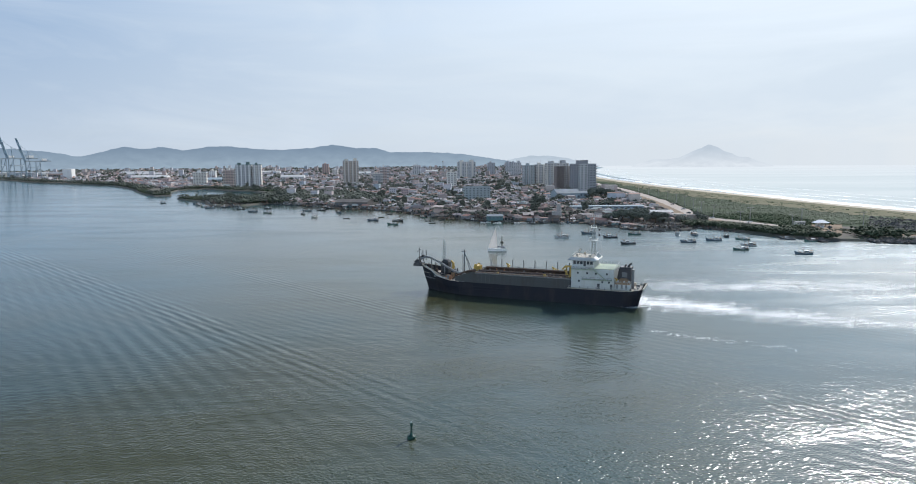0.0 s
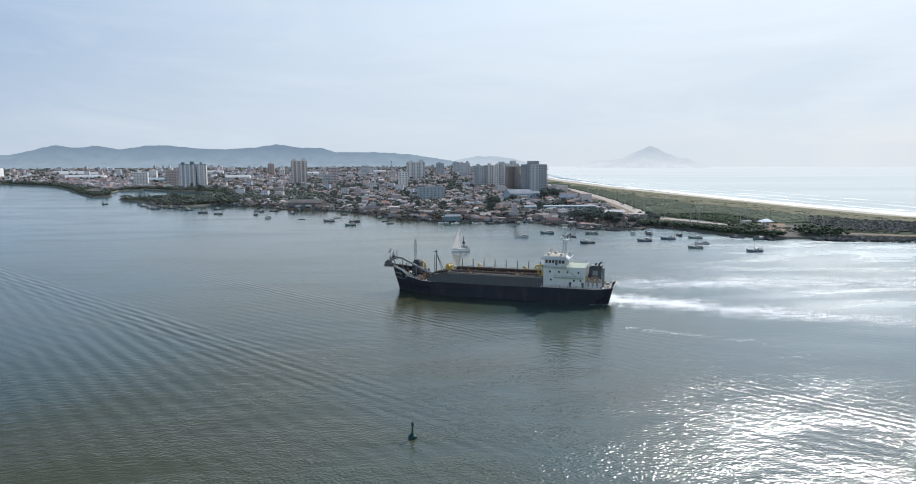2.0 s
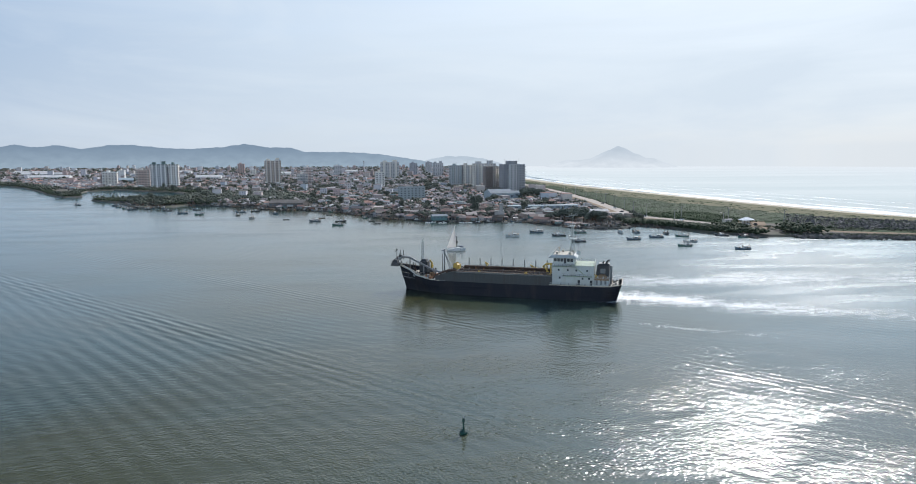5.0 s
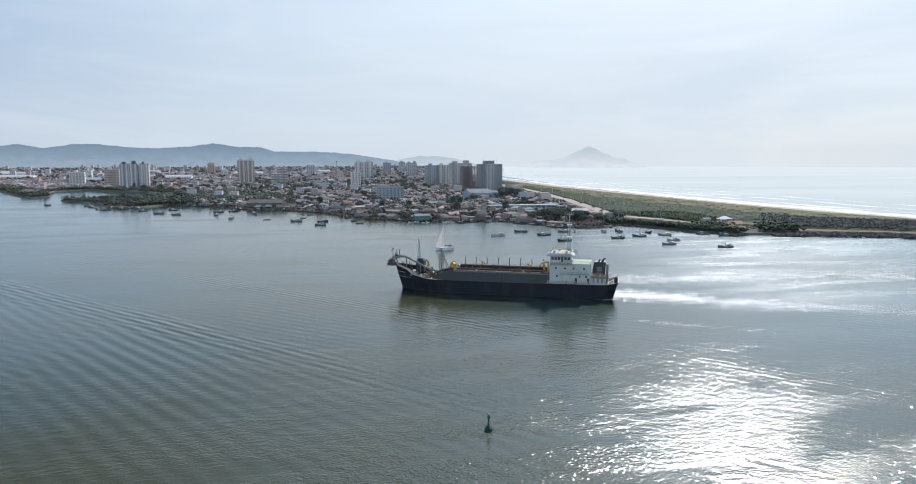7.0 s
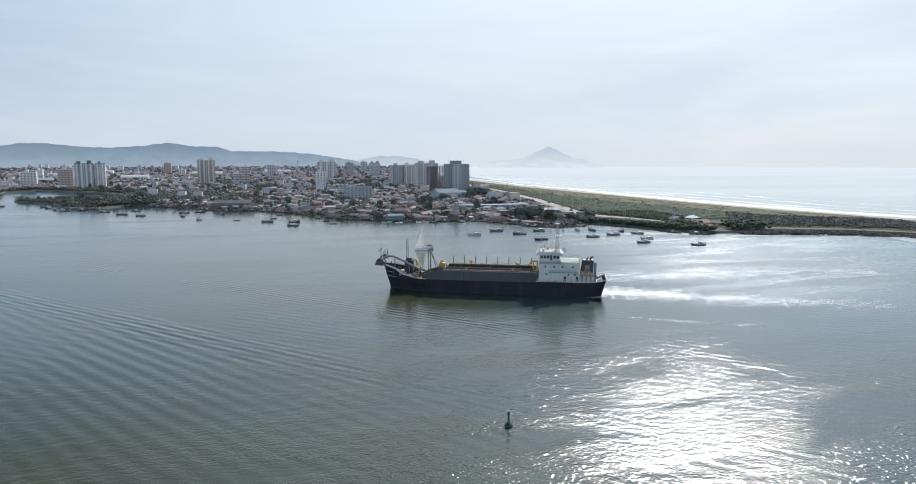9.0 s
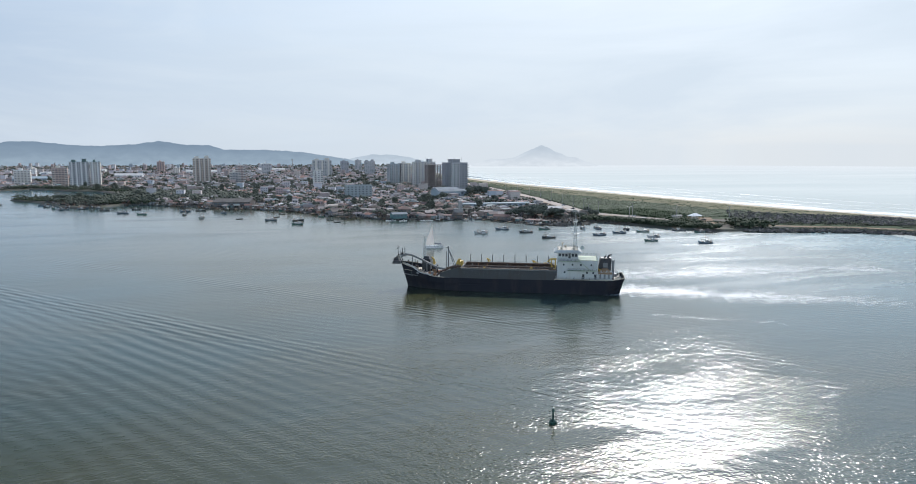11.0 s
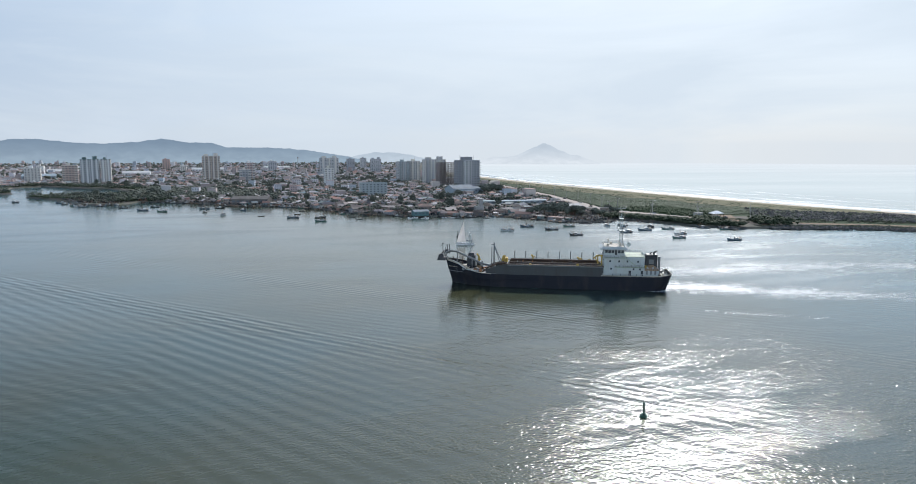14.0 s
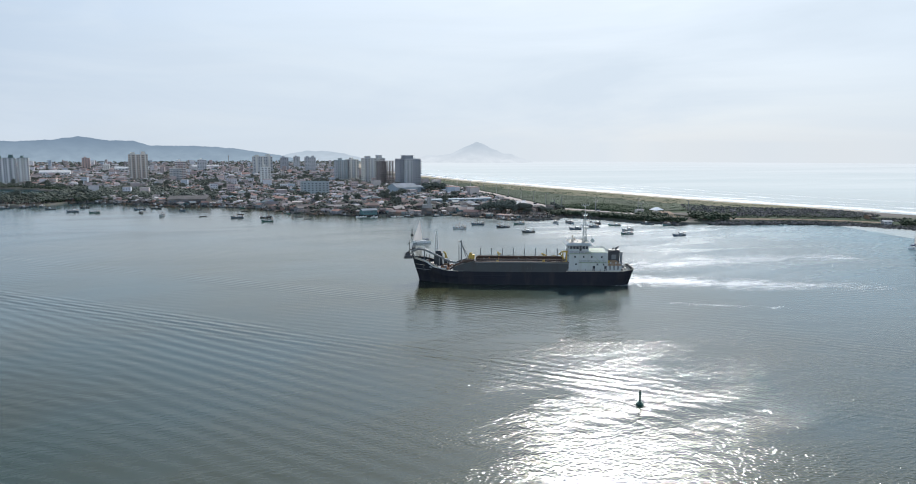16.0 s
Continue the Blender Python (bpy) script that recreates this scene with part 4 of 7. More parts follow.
    part("bow_pipe", b, STEEL, ship, "grey discharge pipe arched over the bow")
    b = bmesh.new()
    box(b, 45.0, 0.1, 9.9, 3.4, 3.0, 1.3, taper=0.9)
    box(b, 45.2, 0.1, 11.2, 2.2, 2.2, 1.3, taper=0.6)
    coupling = part("bow_coupling", b, DARK, ship, "dark bow discharge coupling")
    for y in (-1.3, 1.5):
        b = bmesh.new()
        pipe(b, [(42.6, y, 9.9), (44.0, y, 13.8), (46.2, y, 11.6)], 0.2)
        part("gallows_arm", b, DARK, coupling)
        b = bmesh.new()
        pipe(b, [(46.8, y, 9.9), (46.8, y, 12.0), (43.4, y, 12.0)], 0.07)
        part("coupling_rail", b, DARK, coupling)
    b = bmesh.new()
    rod(b, (44.0, -1.3, 13.8), (44.0, 1.5, 13.8), 0.25)
    part("gallows_beam", b, DARK, coupling)
    b = bmesh.new()
    rod(b, (44.6, 0.1, 12.0), (44.6, 0.1, 17.4), 0.14, 0.1)
    part("light_pole", b, DARK, coupling)
    b = bmesh.new()
    rod(b, (44.6, 0.1, 16.3), (45.7, 0.1, 15.5), 0.12)
    part("hook_arm", b, DARK, coupling)
    for x, y, z0, z1, r in ((42.6, 0.9, 12.6, 16.6, 0.16), (42.0, -0.9, 12.4, 16.4, 0.16), (43.4, 0.4, 13.0, 15.4, 0.12)):
        b = bmesh.new()
        rod(b, (x, y, z0), (x, y, z1), r)
        part("guide_post", b, DARK, coupling)
    b = bmesh.new()
    box(b, 42.9, 0.1, 13.6, 1.2, 1.4, 0.9, taper=0.7)
    part("hydraulic_box", b, DARK, coupling)
    b = bmesh.new()
    rod(b, (44.4, 0.1, 16.6), (44.4, 0.1, 16.9), 0.55, n=10)
    part("bow_lamp", b, STEEL, ship)
    b = bmesh.new()
    pipe(b, [(40.0, 3.3, 10.3), (38.0, 4.3, 9.6), (36.0, 5.3, 8.4), (34.0, 6.0, 7.3), (31.5, 6.7, 6.9), (29.0, 6.9, 6.7)], 0.2, 7)
    part("deck_hose", b, SHIPWHITE, ship, "white hose draped over the bow rail")
    b = bmesh.new()
    pipe(b, [(27.5, 5.4, 6.2), (25.0, 5.6, 8.3), (21.0, 5.6, 9.9), (17.5, 5.4, 10.3)], 0.34, 8)
    pipe(b, [(27.0, 2.0, 6.2), (24.0, 2.2, 8.8), (19.0, 2.2, 10.2)], 0.3, 8)
    part("riser_pipe", b, RUST, ship, "rusty pipe rising to the hold")
    b = bmesh.new()
    box(b, 29.2, 5.2, 5.9, 2.0, 1.6, 1.5, 0.2, 0.8)
    rod(b, (27.6, 5.6, 6.7), (30.6, 5.6, 6.7), 0.55, n=12)
    part("mooring_winch", b, ORANGE, ship, "orange-primed mooring winch")
    b = bmesh.new()
    box(b, 32.6, 0, 7.7, 3.4, 3.2, 4.6)
    box(b, 32.6, 0, 12.3, 2.6, 2.6, 0.9, taper=0.7)
    part("winch_house", b, DARK, ship, "black winch house")
    b = bmesh.new()
    legs = ((-0.5, -0.5), (0.5, -0.5), (0.5, 0.5), (-0.5, 0.5))
    for u, v in legs:
        rod(b, (33.4 + u, v, 12.4), (33.4 + u * 0.5, v * 0.5, 20.6), 0.1)
    for i in range(7):
        k0, k1 = 1 - 0.07 * i, 1 - 0.07 * (i + 1)
        for (u0, v0), (u1, v1) in zip(legs, legs[1:] + legs[:1]):
            rod(b, (33.4 + u0 * k0, v0 * k0, 12.6 + 1.15 * i), (33.4 + u1 * k1, v1 * k1, 13.75 + 1.15 * i), 0.05, n=4)
    rod(b, (33.4, -0.9, 18.6), (33.4, 0.9, 18.6), 0.08)
    box(b, 33.4, 0, 20.6, 0.9, 0.9, 0.12)
    box(b, 33.4, 0, 20.7, 0.4, 0.4, 0.8)
    part("foremast", b, SHIPWHITE, ship, "white lattice foremast")
    b = bmesh.new()
    box(b, 29.6, -0.4, 6.0, 1.6, 1.6, 3.4)
    rod(b, (28.4, -2.0, 6.0), (28.4, -2.0, 9.4), 0.3)
    part("crane_base", b, DARK, ship, "black crane pedestal")
    b = bmesh.new()
    box(b, 29.6, -0.4, 9.4, 0.9, 0.9, 2.6, taper=0.75)
    rod(b, (29.6, -0.4, 11.8), (30.5, -0.4, 12.8), 0.32)
    rod(b, (30.5, -0.4, 12.7), (28.8, -0.2, 10.2), 0.22)
    part("fore_crane", b, YELLOW, ship, "stowed yellow knuckle crane")
    rnd = random.Random(4)
    for i in range(30):
        b = bmesh.new()
        x, y = rnd.uniform(22, 32), rnd.uniform(-4.8, 5.9)
        if rnd.random() < 0.5:
            box(b, x, y, 5.9, rnd.uniform(0.6, 1.8), rnd.uniform(0.6, 1.6), rnd.uniform(0.5, 2.2), rnd.uniform(0, 1))
            part("deck_box", b, rnd.choice((RUST, ORANGE, TARP, DARK, STEEL, BEIGE)), ship)
        else:
            rod(b, (x, y - 0.8, 6.6), (x, y + 0.8, 6.6), 0.5, n=10)
            box(b, x, y, 5.9, 0.8, 1.8, 0.35)
            part("winch", b, rnd.choice((RUST, DARK, ORANGE)), ship)
    # upright gear on the forecastle and loose fittings along the hold
    for i in range(12):
        b = bmesh.new()
        x = rnd.uniform(33, 41.5)
        y = rnd.uniform(-0.6, 0.6) * (43 - x) * 0.5
        h = rnd.uniform(1.2, 4.4)
        rod(b, (x, y, 7.7), (x + rnd.uniform(-0.3, 0.3), y, 7.7 + h), 0.16, 0.12)
        box(b, x, y, 7.7, 0.8, 0.8, h * 0.4, rnd.uniform(0, 1))
        part("forecastle_gear", b, rnd.choice((DARK, DARK, RUST, STEEL)), ship)
    for i in range(34):
        b = bmesh.new()
        x, y = rnd.uniform(-18.5, 16.5), rnd.choice((6.1, 5.9, -5.6, 3.0, 0.0, -2.0))
        z = 9.86 if abs(y) > 5 else 9.3
        if rnd.random() < 0.5:
            box(b, x, y, z, rnd.uniform(0.4, 1.4), rnd.uniform(0.3, 0.7), rnd.uniform(0.3, 0.9), rnd.uniform(-0.2, 0.2), 0.85)
        else:
            rod(b, (x, y, z), (x, y, z + rnd.uniform(0.6, 1.3)), 0.14, n=8)
            rod(b, (x - 0.3, y, z + 0.7), (x + 0.3, y, z + 0.7), 0.18, n=8)
        part("hold_fitting", b, rnd.choice((RUST, DARK, STEEL, ORANGE, RUST, YELLOW)), ship)
    b = bmesh.new()
    pipe(b, [(-38.0, 7.35, 6.4), (-42.0, 7.15, 6.45), (-45.1, 6.85, 7.0), (-46.4, 6.3, 7.4), (-46.4, -6.3, 7.4), (-45.1, -6.85, 7.0)], 0.15)
    part("stern_cap", b, BEIGE, hull, "pale worn stern bulwark rail")
    for i in range(8):
        b = bmesh.new()
        x = 33.5 + i * 0.95
        for s in (0.16, -0.16):
            rod(b, (x + s, 3.9 - i * 0.42, 7.7), (x + s, 3.9 - i * 0.42, 8.4), 0.13)
        part("bollard", b, DARK, ship)

    # bridge block
    b = bmesh.new()
    box(b, -28.3, 0, 6.3, 15.6, 12.2, 7.4)
    block = part("deckhouse", b, SHIPWHITE, ship, "white deckhouse with rust streaks")
    b = bmesh.new()
    box(b, -31.5, 0, 13.72, 9.4, 12.5, 0.16)
    part("deckhouse_roof", b, DECKGREEN, block, "faded green deckhouse roof")
    b = bmesh.new()
    box(b, -24.6, 0, 13.7, 8.2, 10.6, 0.6)
    box(b, -24.6, 0, 14.3, 7.8, 10.0, 2.3)
    house = part("wheelhouse", b, SHIPWHITE, ship, "white wheelhouse with dark windows")
    b = bmesh.new()
    loft(b, [[(-24.4 + sx * u, sy * v, z) for u, v in ((-1, -1), (1, -1), (1, 1), (-1, 1))] for sx, sy, z in ((5.3, 6.3, 16.45), (5.4, 6.4, 16.6), (4.2, 5.2, 17.5), (4.1, 5.1, 17.55))], close=True)
    part("roof_visor", b, SHIPWHITE, house, "flared white wheelhouse roof")
    b = bmesh.new()
    box(b, -24.4, 0, 17.55, 8, 10, 0.05)
    part("bridge_top", b, BEIGE, house)
    # panes of the wheelhouse: sides and front
    b = bmesh.new()
    box(b, 0, 0, 0, 1.0, 0.06, 1.15)
    pane = part("pane", b, GLASS, house, "dark bridge window")
    pane.matrix_basis = pose(-21.5, 5.02, 15.0)
    for i in range(6):
        for s in (1, -1):
            if i == 0 and s == 1 or i == 3:
                continue
            child("pane", pane, house, -21.5 - 1.24 * i, s * 5.02, 15.0)
    for i in range(7):
        child("pane", pane, house, -20.68, -4.0 + 1.33 * i, 15.0, 90)
    b = bmesh.new()
    box(b, -25.2, 5.02, 14.3, 0.9, 0.08, 2.05)
    part("bridge_door", b, DARK, house, "dark bridge door")
    # cabin windows and doors
    b = bmesh.new()
    box(b, 0, 0, 0, 0.62, 0.06, 0.72)
    port = part("cabin_window", b, GLASS, block, "small dark cabin window")
    port.matrix_basis = pose(-23.0, 6.12, 11.6)
    for x, z in ((-26.4, 11.6), (-29.6, 11.6), (-33.6, 11.6), (-23.4, 8.6), (-32.0, 8.6), (-34.4, 8.6)):
        child("cabin_window", port, block, x, 6.12, z)
    for y in (-4, -2, 0, 2, 4):
        child("cabin_window", port, block, -20.48, y, 11.8, 90)
    for x in (-27.2, -30.6, -35.2):
        b = bmesh.new()
        box(b, x, 6.12, 6.35, 0.9, 0.08, 2.0)
        part("cabin_door", b, DARK if x < -30 else SHIPWHITE, block, "steel cabin door")
    # walkways, stairs and rails
    for z, x0, x1 in ((9.7, -35.5, -24.5), (13.3, -29, -20.6)):
        b = bmesh.new()
        box(b, (x0 + x1) / 2, 6.75, z, x1 - x0, 1.3, 0.12)
        part("gallery", b, DECKGREEN, block, "narrow side gallery")
        b = bmesh.new()
        for h in (0.5, 1.0):
            rod(b, (x0, 7.35, z + h), (x1, 7.35, z + h), 0.04, n=4)
        for i in range(int((x1 - x0) / 1.5) + 1):
            rod(b, (x0 + 1.5 * i, 7.35, z + 0.1), (x0 + 1.5 * i, 7.35, z + 1.0), 0.04, n=4)
        part("gallery_rail", b, STEEL, block)
    b = bmesh.new()
    for y in (6.5, 7.3):
        loft(b, [[(-33.6, y, 9.8), (-33.3, y, 9.8), (-28.9, y, 13.4), (-29.2, y, 13.4)], [(-33.6, y + 0.08, 9.8), (-33.3, y + 0.08, 9.8), (-28.9, y + 0.08, 13.4), (-29.2, y + 0.08, 13.4)]], close=True)
    for i in range(14):
        box(b, -33.4 + 4.4 * i / 13, 6.94, 9.9 + 3.45 * i / 13, 0.28, 0.8, 0.04)
    part("side_stair", b, DECKGREEN, block, "steep green side stair")

    def rail(pts, z, mat=SHIPWHITE, step=1.5):
        q = bmesh.new()
        for a, c in zip(pts, pts[1:]):
            L = math.hypot(c[0] - a[0], c[1] - a[1])
            for h in (0.35, 0.7, 1.05):
                rod(q, (*a, z + h), (*c, z + h), 0.04, n=4)
            for i in range(int(L / step) + 1):
                t = i * step / L
                rod(q, (a[0] + (c[0] - a[0]) * t, a[1] + (c[1] - a[1]) * t, z), (a[0] + (c[0] - a[0]) * t, a[1] + (c[1] - a[1]) * t, z + 1.05), 0.045, n=4)
        part("guard_rail", q, mat, ship, "white guard rail")

    rail([(-28.9, 6.1), (-36.0, 6.1), (-36.0, -6.1), (-28.9, -6.1)], 13.85)
    rail([(-28.4, 5.0), (-20.6, 5.0), (-20.6, -5.0), (-28.4, -5.0), (-28.4, 5.0)], 17.55)
    rail([(-20, 7.5), (-38, 7.3), (-44.9, 6.3), (-44.9, -6.3), (-38, -7.3), (-20, -7.5)], 6.3)
    # roof gear
    for x, y in ((-22, 3.4), (-23.6, -2.8), (-26.8, 3.6), (-27.2, -3.6)):
        b = bmesh.new()
        box(b, x, y, 17.6, 0.8, 0.8, 0.9)
        part("roof_locker", b, BEIGE, house)
    b = bmesh.new()
    rod(b, (-22.4, 0.5, 17.6), (-22.4, 0.5, 19.6), 0.1)
    rod(b, (-22.4, 0.5, 19.4), (-22.4, 0.5, 20.0), 0.32, n=8)
    part("searchlight", b, BEIGE, house)
    # lattice mast
    b = bmesh.new()
    mx = -27.4
    corners = ((-0.7, -0.7), (0.7, -0.7), (0.7, 0.7), (-0.7, 0.7))
    for u, v in corners:
        rod(b, (mx + u, v, 17.5), (mx + u * 0.45, v * 0.45, 28.2), 0.11)
    for i in range(8):
        z0, z1 = 17.6 + i * 1.32, 17.6 + (i + 1) * 1.32
        k0, k1 = 1 - 0.55 * i / 8, 1 - 0.55 * (i + 1) / 8
        for (u0, v0), (u1, v1) in zip(corners, corners[1:] + corners[:1]):
            rod(b, (mx + u0 * k0, v0 * k0, z0), (mx + u1 * k1, v1 * k1, z1), 0.05, n=4)
            rod(b, (mx + u0 * k1, v0 * k1, z1), (mx + u1 * k1, v1 * k1, z1), 0.05, n=4)
    mast = part("lattice_mast", b, SHIPWHITE, ship, "white lattice signal mast")
    b = bmesh.new()
    rod(b, (mx, 0, 28), (mx, 0, 33.0), 0.14, 0.07)
    rod(b, (mx, -1.7, 31.6), (mx, 1.7, 31.6), 0.08)
    rod(b, (mx - 1.6, 0, 32.2), (mx + 1.6, 0, 32.2), 0.08)
    for u in (-1.5, -0.7, 0.7, 1.5):
        rod(b, (mx + u, 0, 32.2), (mx + u, 0, 33.0), 0.09)
    part("topmast", b, SHIPWHITE, mast)
    for z, w in ((23.4, 3.0), (28.1, 1.8)):
        b = bmesh.new()
        box(b, mx, 0, z, w, w * 1.4, 0.12)
        for h in (0.5, 0.95):
            for (u0, v0), (u1, v1) in zip(corners, corners[1:] + corners[:1]):
                rod(b, (mx + u0 * w / 1.4, v0 * w, z + h), (mx + u1 * w / 1.4, v1 * w, z + h), 0.04, n=4)
        part("mast_platform", b, SHIPWHITE, mast)
    b = bmesh.new()
    box(b, mx + 1.1, 0, 24.2, 0.25, 3.2, 0.35)
    rod(b, (mx + 1.1, 0, 23.4), (mx + 1.1, 0, 24.2), 0.2)
    part("radar", b, SHIPWHITE, mast, "white radar bar")
    b = bmesh.new()
    rod(b, (mx - 2.6, 1.0, 17.6), (mx - 1.3, 0.6, 31.8), 0.03, n=4)
    rod(b, (mx - 3.6, -1.0, 14.0), (mx - 1.4, -0.6, 31.8), 0.03, n=4)
    rod(b, (mx + 5.5, 0, 17.6), (mx + 0.2, 0, 31.6), 0.03, n=4)
    part("halyards", b, STEEL, mast)
    for z in (27.6, 25.6):
        b = bmesh.new()
        bmesh.ops.create_icosphere(b, subdivisions=2, radius=0.42, matrix=Matrix.Translation((mx - 2.2, 0.6, z)))
        part("day_shape", b, DARK, mast, "black ball day shape")
    b = bmesh.new()
    loft(b, [[(mx - 1.6, 3.4, 18.2), (mx - 2.6, 3.4, 19.3), (mx - 3.7, 3.4, 18.3), (mx - 2.7, 3.4, 17.3)], [(mx - 1.6, 3.55, 18.2), (mx - 2.6, 3.55, 19.3), (mx - 3.7, 3.55, 18.3), (mx - 2.7, 3.55, 17.3)]], close=True)
    part("mark_board", b, SHIPWHITE, mast, "white diamond board")

    # after end: engine casing, tarpaulin, funnel, vent
    b = bmesh.new()
    box(b, -39.0, 0.6, 6.3, 5.6, 9.0, 2.0)
    casing = part("engine_casing", b, SHIPWHITE, ship, "white engine casing")
    for x in (-37.2, -38.8, -40.4):
        b = bmesh.new()
        box(b, x, 5.12, 6.6, 0.7, 0.08, 1.7)
        part("casing_door", b, STEEL, casing)
    b = bmesh.new()
    loft(b, [[(-39.0 + u * sx, 2.6 + v * sy, z) for u, v in ((-1, -1), (1, -1), (1, 1), (-1, 1))] for sx, sy, z in ((2.6, 2.4, 9.5), (2.7, 2.5, 10.0), (1.0, 0.8, 11.4))], close=True)
    part("tarpaulin", b, TARP, ship, "brown tarpaulin over deck gear").matrix_basis = pose(0, 0, -1.2)
    b = bmesh.new()
    loft(b, [[(cx + u * sx, -0.8 + v * sy, z) for u, v in ((-1, -1), (1, -1), (1, 1), (-1, 1))] for cx, sx, sy, z in ((-38.9, 2.5, 2.6, 9.5), (-39.4, 2.2, 2.3, 14.6), (-39.5, 2.0, 2.0, 15.3))], close=True)
    funnel = part("funnel", b, DARK, ship, "tall black raked funnel")
    funnel.matrix_basis = pose(0, 0, -1.2)
    b = bmesh.new()
    box(b, -39.2, 1.72, 11.7, 1.9, 0.1, 1.8)
    part("funnel_panel", b, STEEL, funnel, "grey panel on the funnel")
    for dx, dy in ((-0.7, -0.8), (0.6, 0.2), (-0.6, 0.9)):
        b = bmesh.new()
        rod(b, (-39.5 + dx, -0.8 + dy, 15.2), (-40.1 + dx, -0.8 + dy, 16.2), 0.32, n=10)
        part("exhaust_pipe", b, DARK, funnel)
    b = bmesh.new()
    for dx in (-2.4, 2.4):
        rod(b, (-38.9 + dx, 1.9, 9.6), (-39.3 + dx * 0.85, 1.6, 14.8), 0.16)
    rod(b, (-36.9, 1.6, 14.8), (-41.3, 1.6, 14.8), 0.16)
    part("funnel_frame", b, DARK, funnel)
    b = bmesh.new()
    pipe(b, [(-40.3, -0.2, 15.2), (-40.8, -0.2, 16.4), (-41.6, -0.2, 16.6)], 0.3, 8)
    part("exhaust_elbow", b, DARK, funnel)
    rail([(-36.3, 5.0), (-41.7, 5.0), (-41.7, -3.8)], 8.3)
    for x in (-37.4, -39.6, -41.2):
        b = bmesh.new()
        rod(b, (x, 4.6, 9.5), (x, 4.6, 10.6), 0.16, n=8)
        rod(b, (x, 4.6, 10.6), (x, 4.6, 10.9), 0.3, n=8)
        part("mushroom_vent", b, SHIPWHITE, casing).matrix_basis = pose(0, 0, -1.2)
    b = bmesh.new()
    rod(b, (-42.2, 1.6, 6.3), (-42.2, 1.6, 13.2), 0.5, n=14)
    rod(b, (-42.2, 1.6, 13.2), (-42.2, 1.6, 13.5), 0.62, n=14)
    part("vent_trunk", b, STEEL, ship, "grey cylindrical vent trunk")
    b = bmesh.new()
    box(b, -36.9, 4.0, 9.5, 0.7, 0.9, 1.9)
    rod(b, (-36.9, 4.0, 11.2), (-35.9, 4.6, 11.8), 0.2)
    part("boat_davit", b, YELLOW, ship, "yellow boat davit").matrix_basis = pose(0, 0, -1.2)
    for x, y, sx, sy, h, m in ((-43.6, -2.5, 1.4, 1.8, 1.1, STEEL), (-43.4, 4.6, 0.9, 0.9, 1.0, BEIGE), (-42.0, 5.4, 0.8, 1.4, 0.8, RUST), (-44.0, 1.0, 0.7, 2.2, 0.7, STEEL), (-41.9, -5.0, 1.6, 1.0, 1.3, BEIGE)):
        b = bmesh.new()
        box(b, x, y, 6.3, sx, sy, h, 0.1, 0.85)
        part("deck_gear", b, m, ship)
    b = bmesh.new()
    rod(b, (-45.2, 0, 6.3), (-46.2, 0, 9.6), 0.05)
    part("flagstaff", b, SHIPWHITE, ship)
    for i, x in enumerate((-24, -27, -30, -33)):
        b = bmesh.new()
        rod(b, (x, 7.2, 6.4), (x, 7.2, 7.2), 0.16)
        part("deck_post", b, STEEL, ship)


dredger()


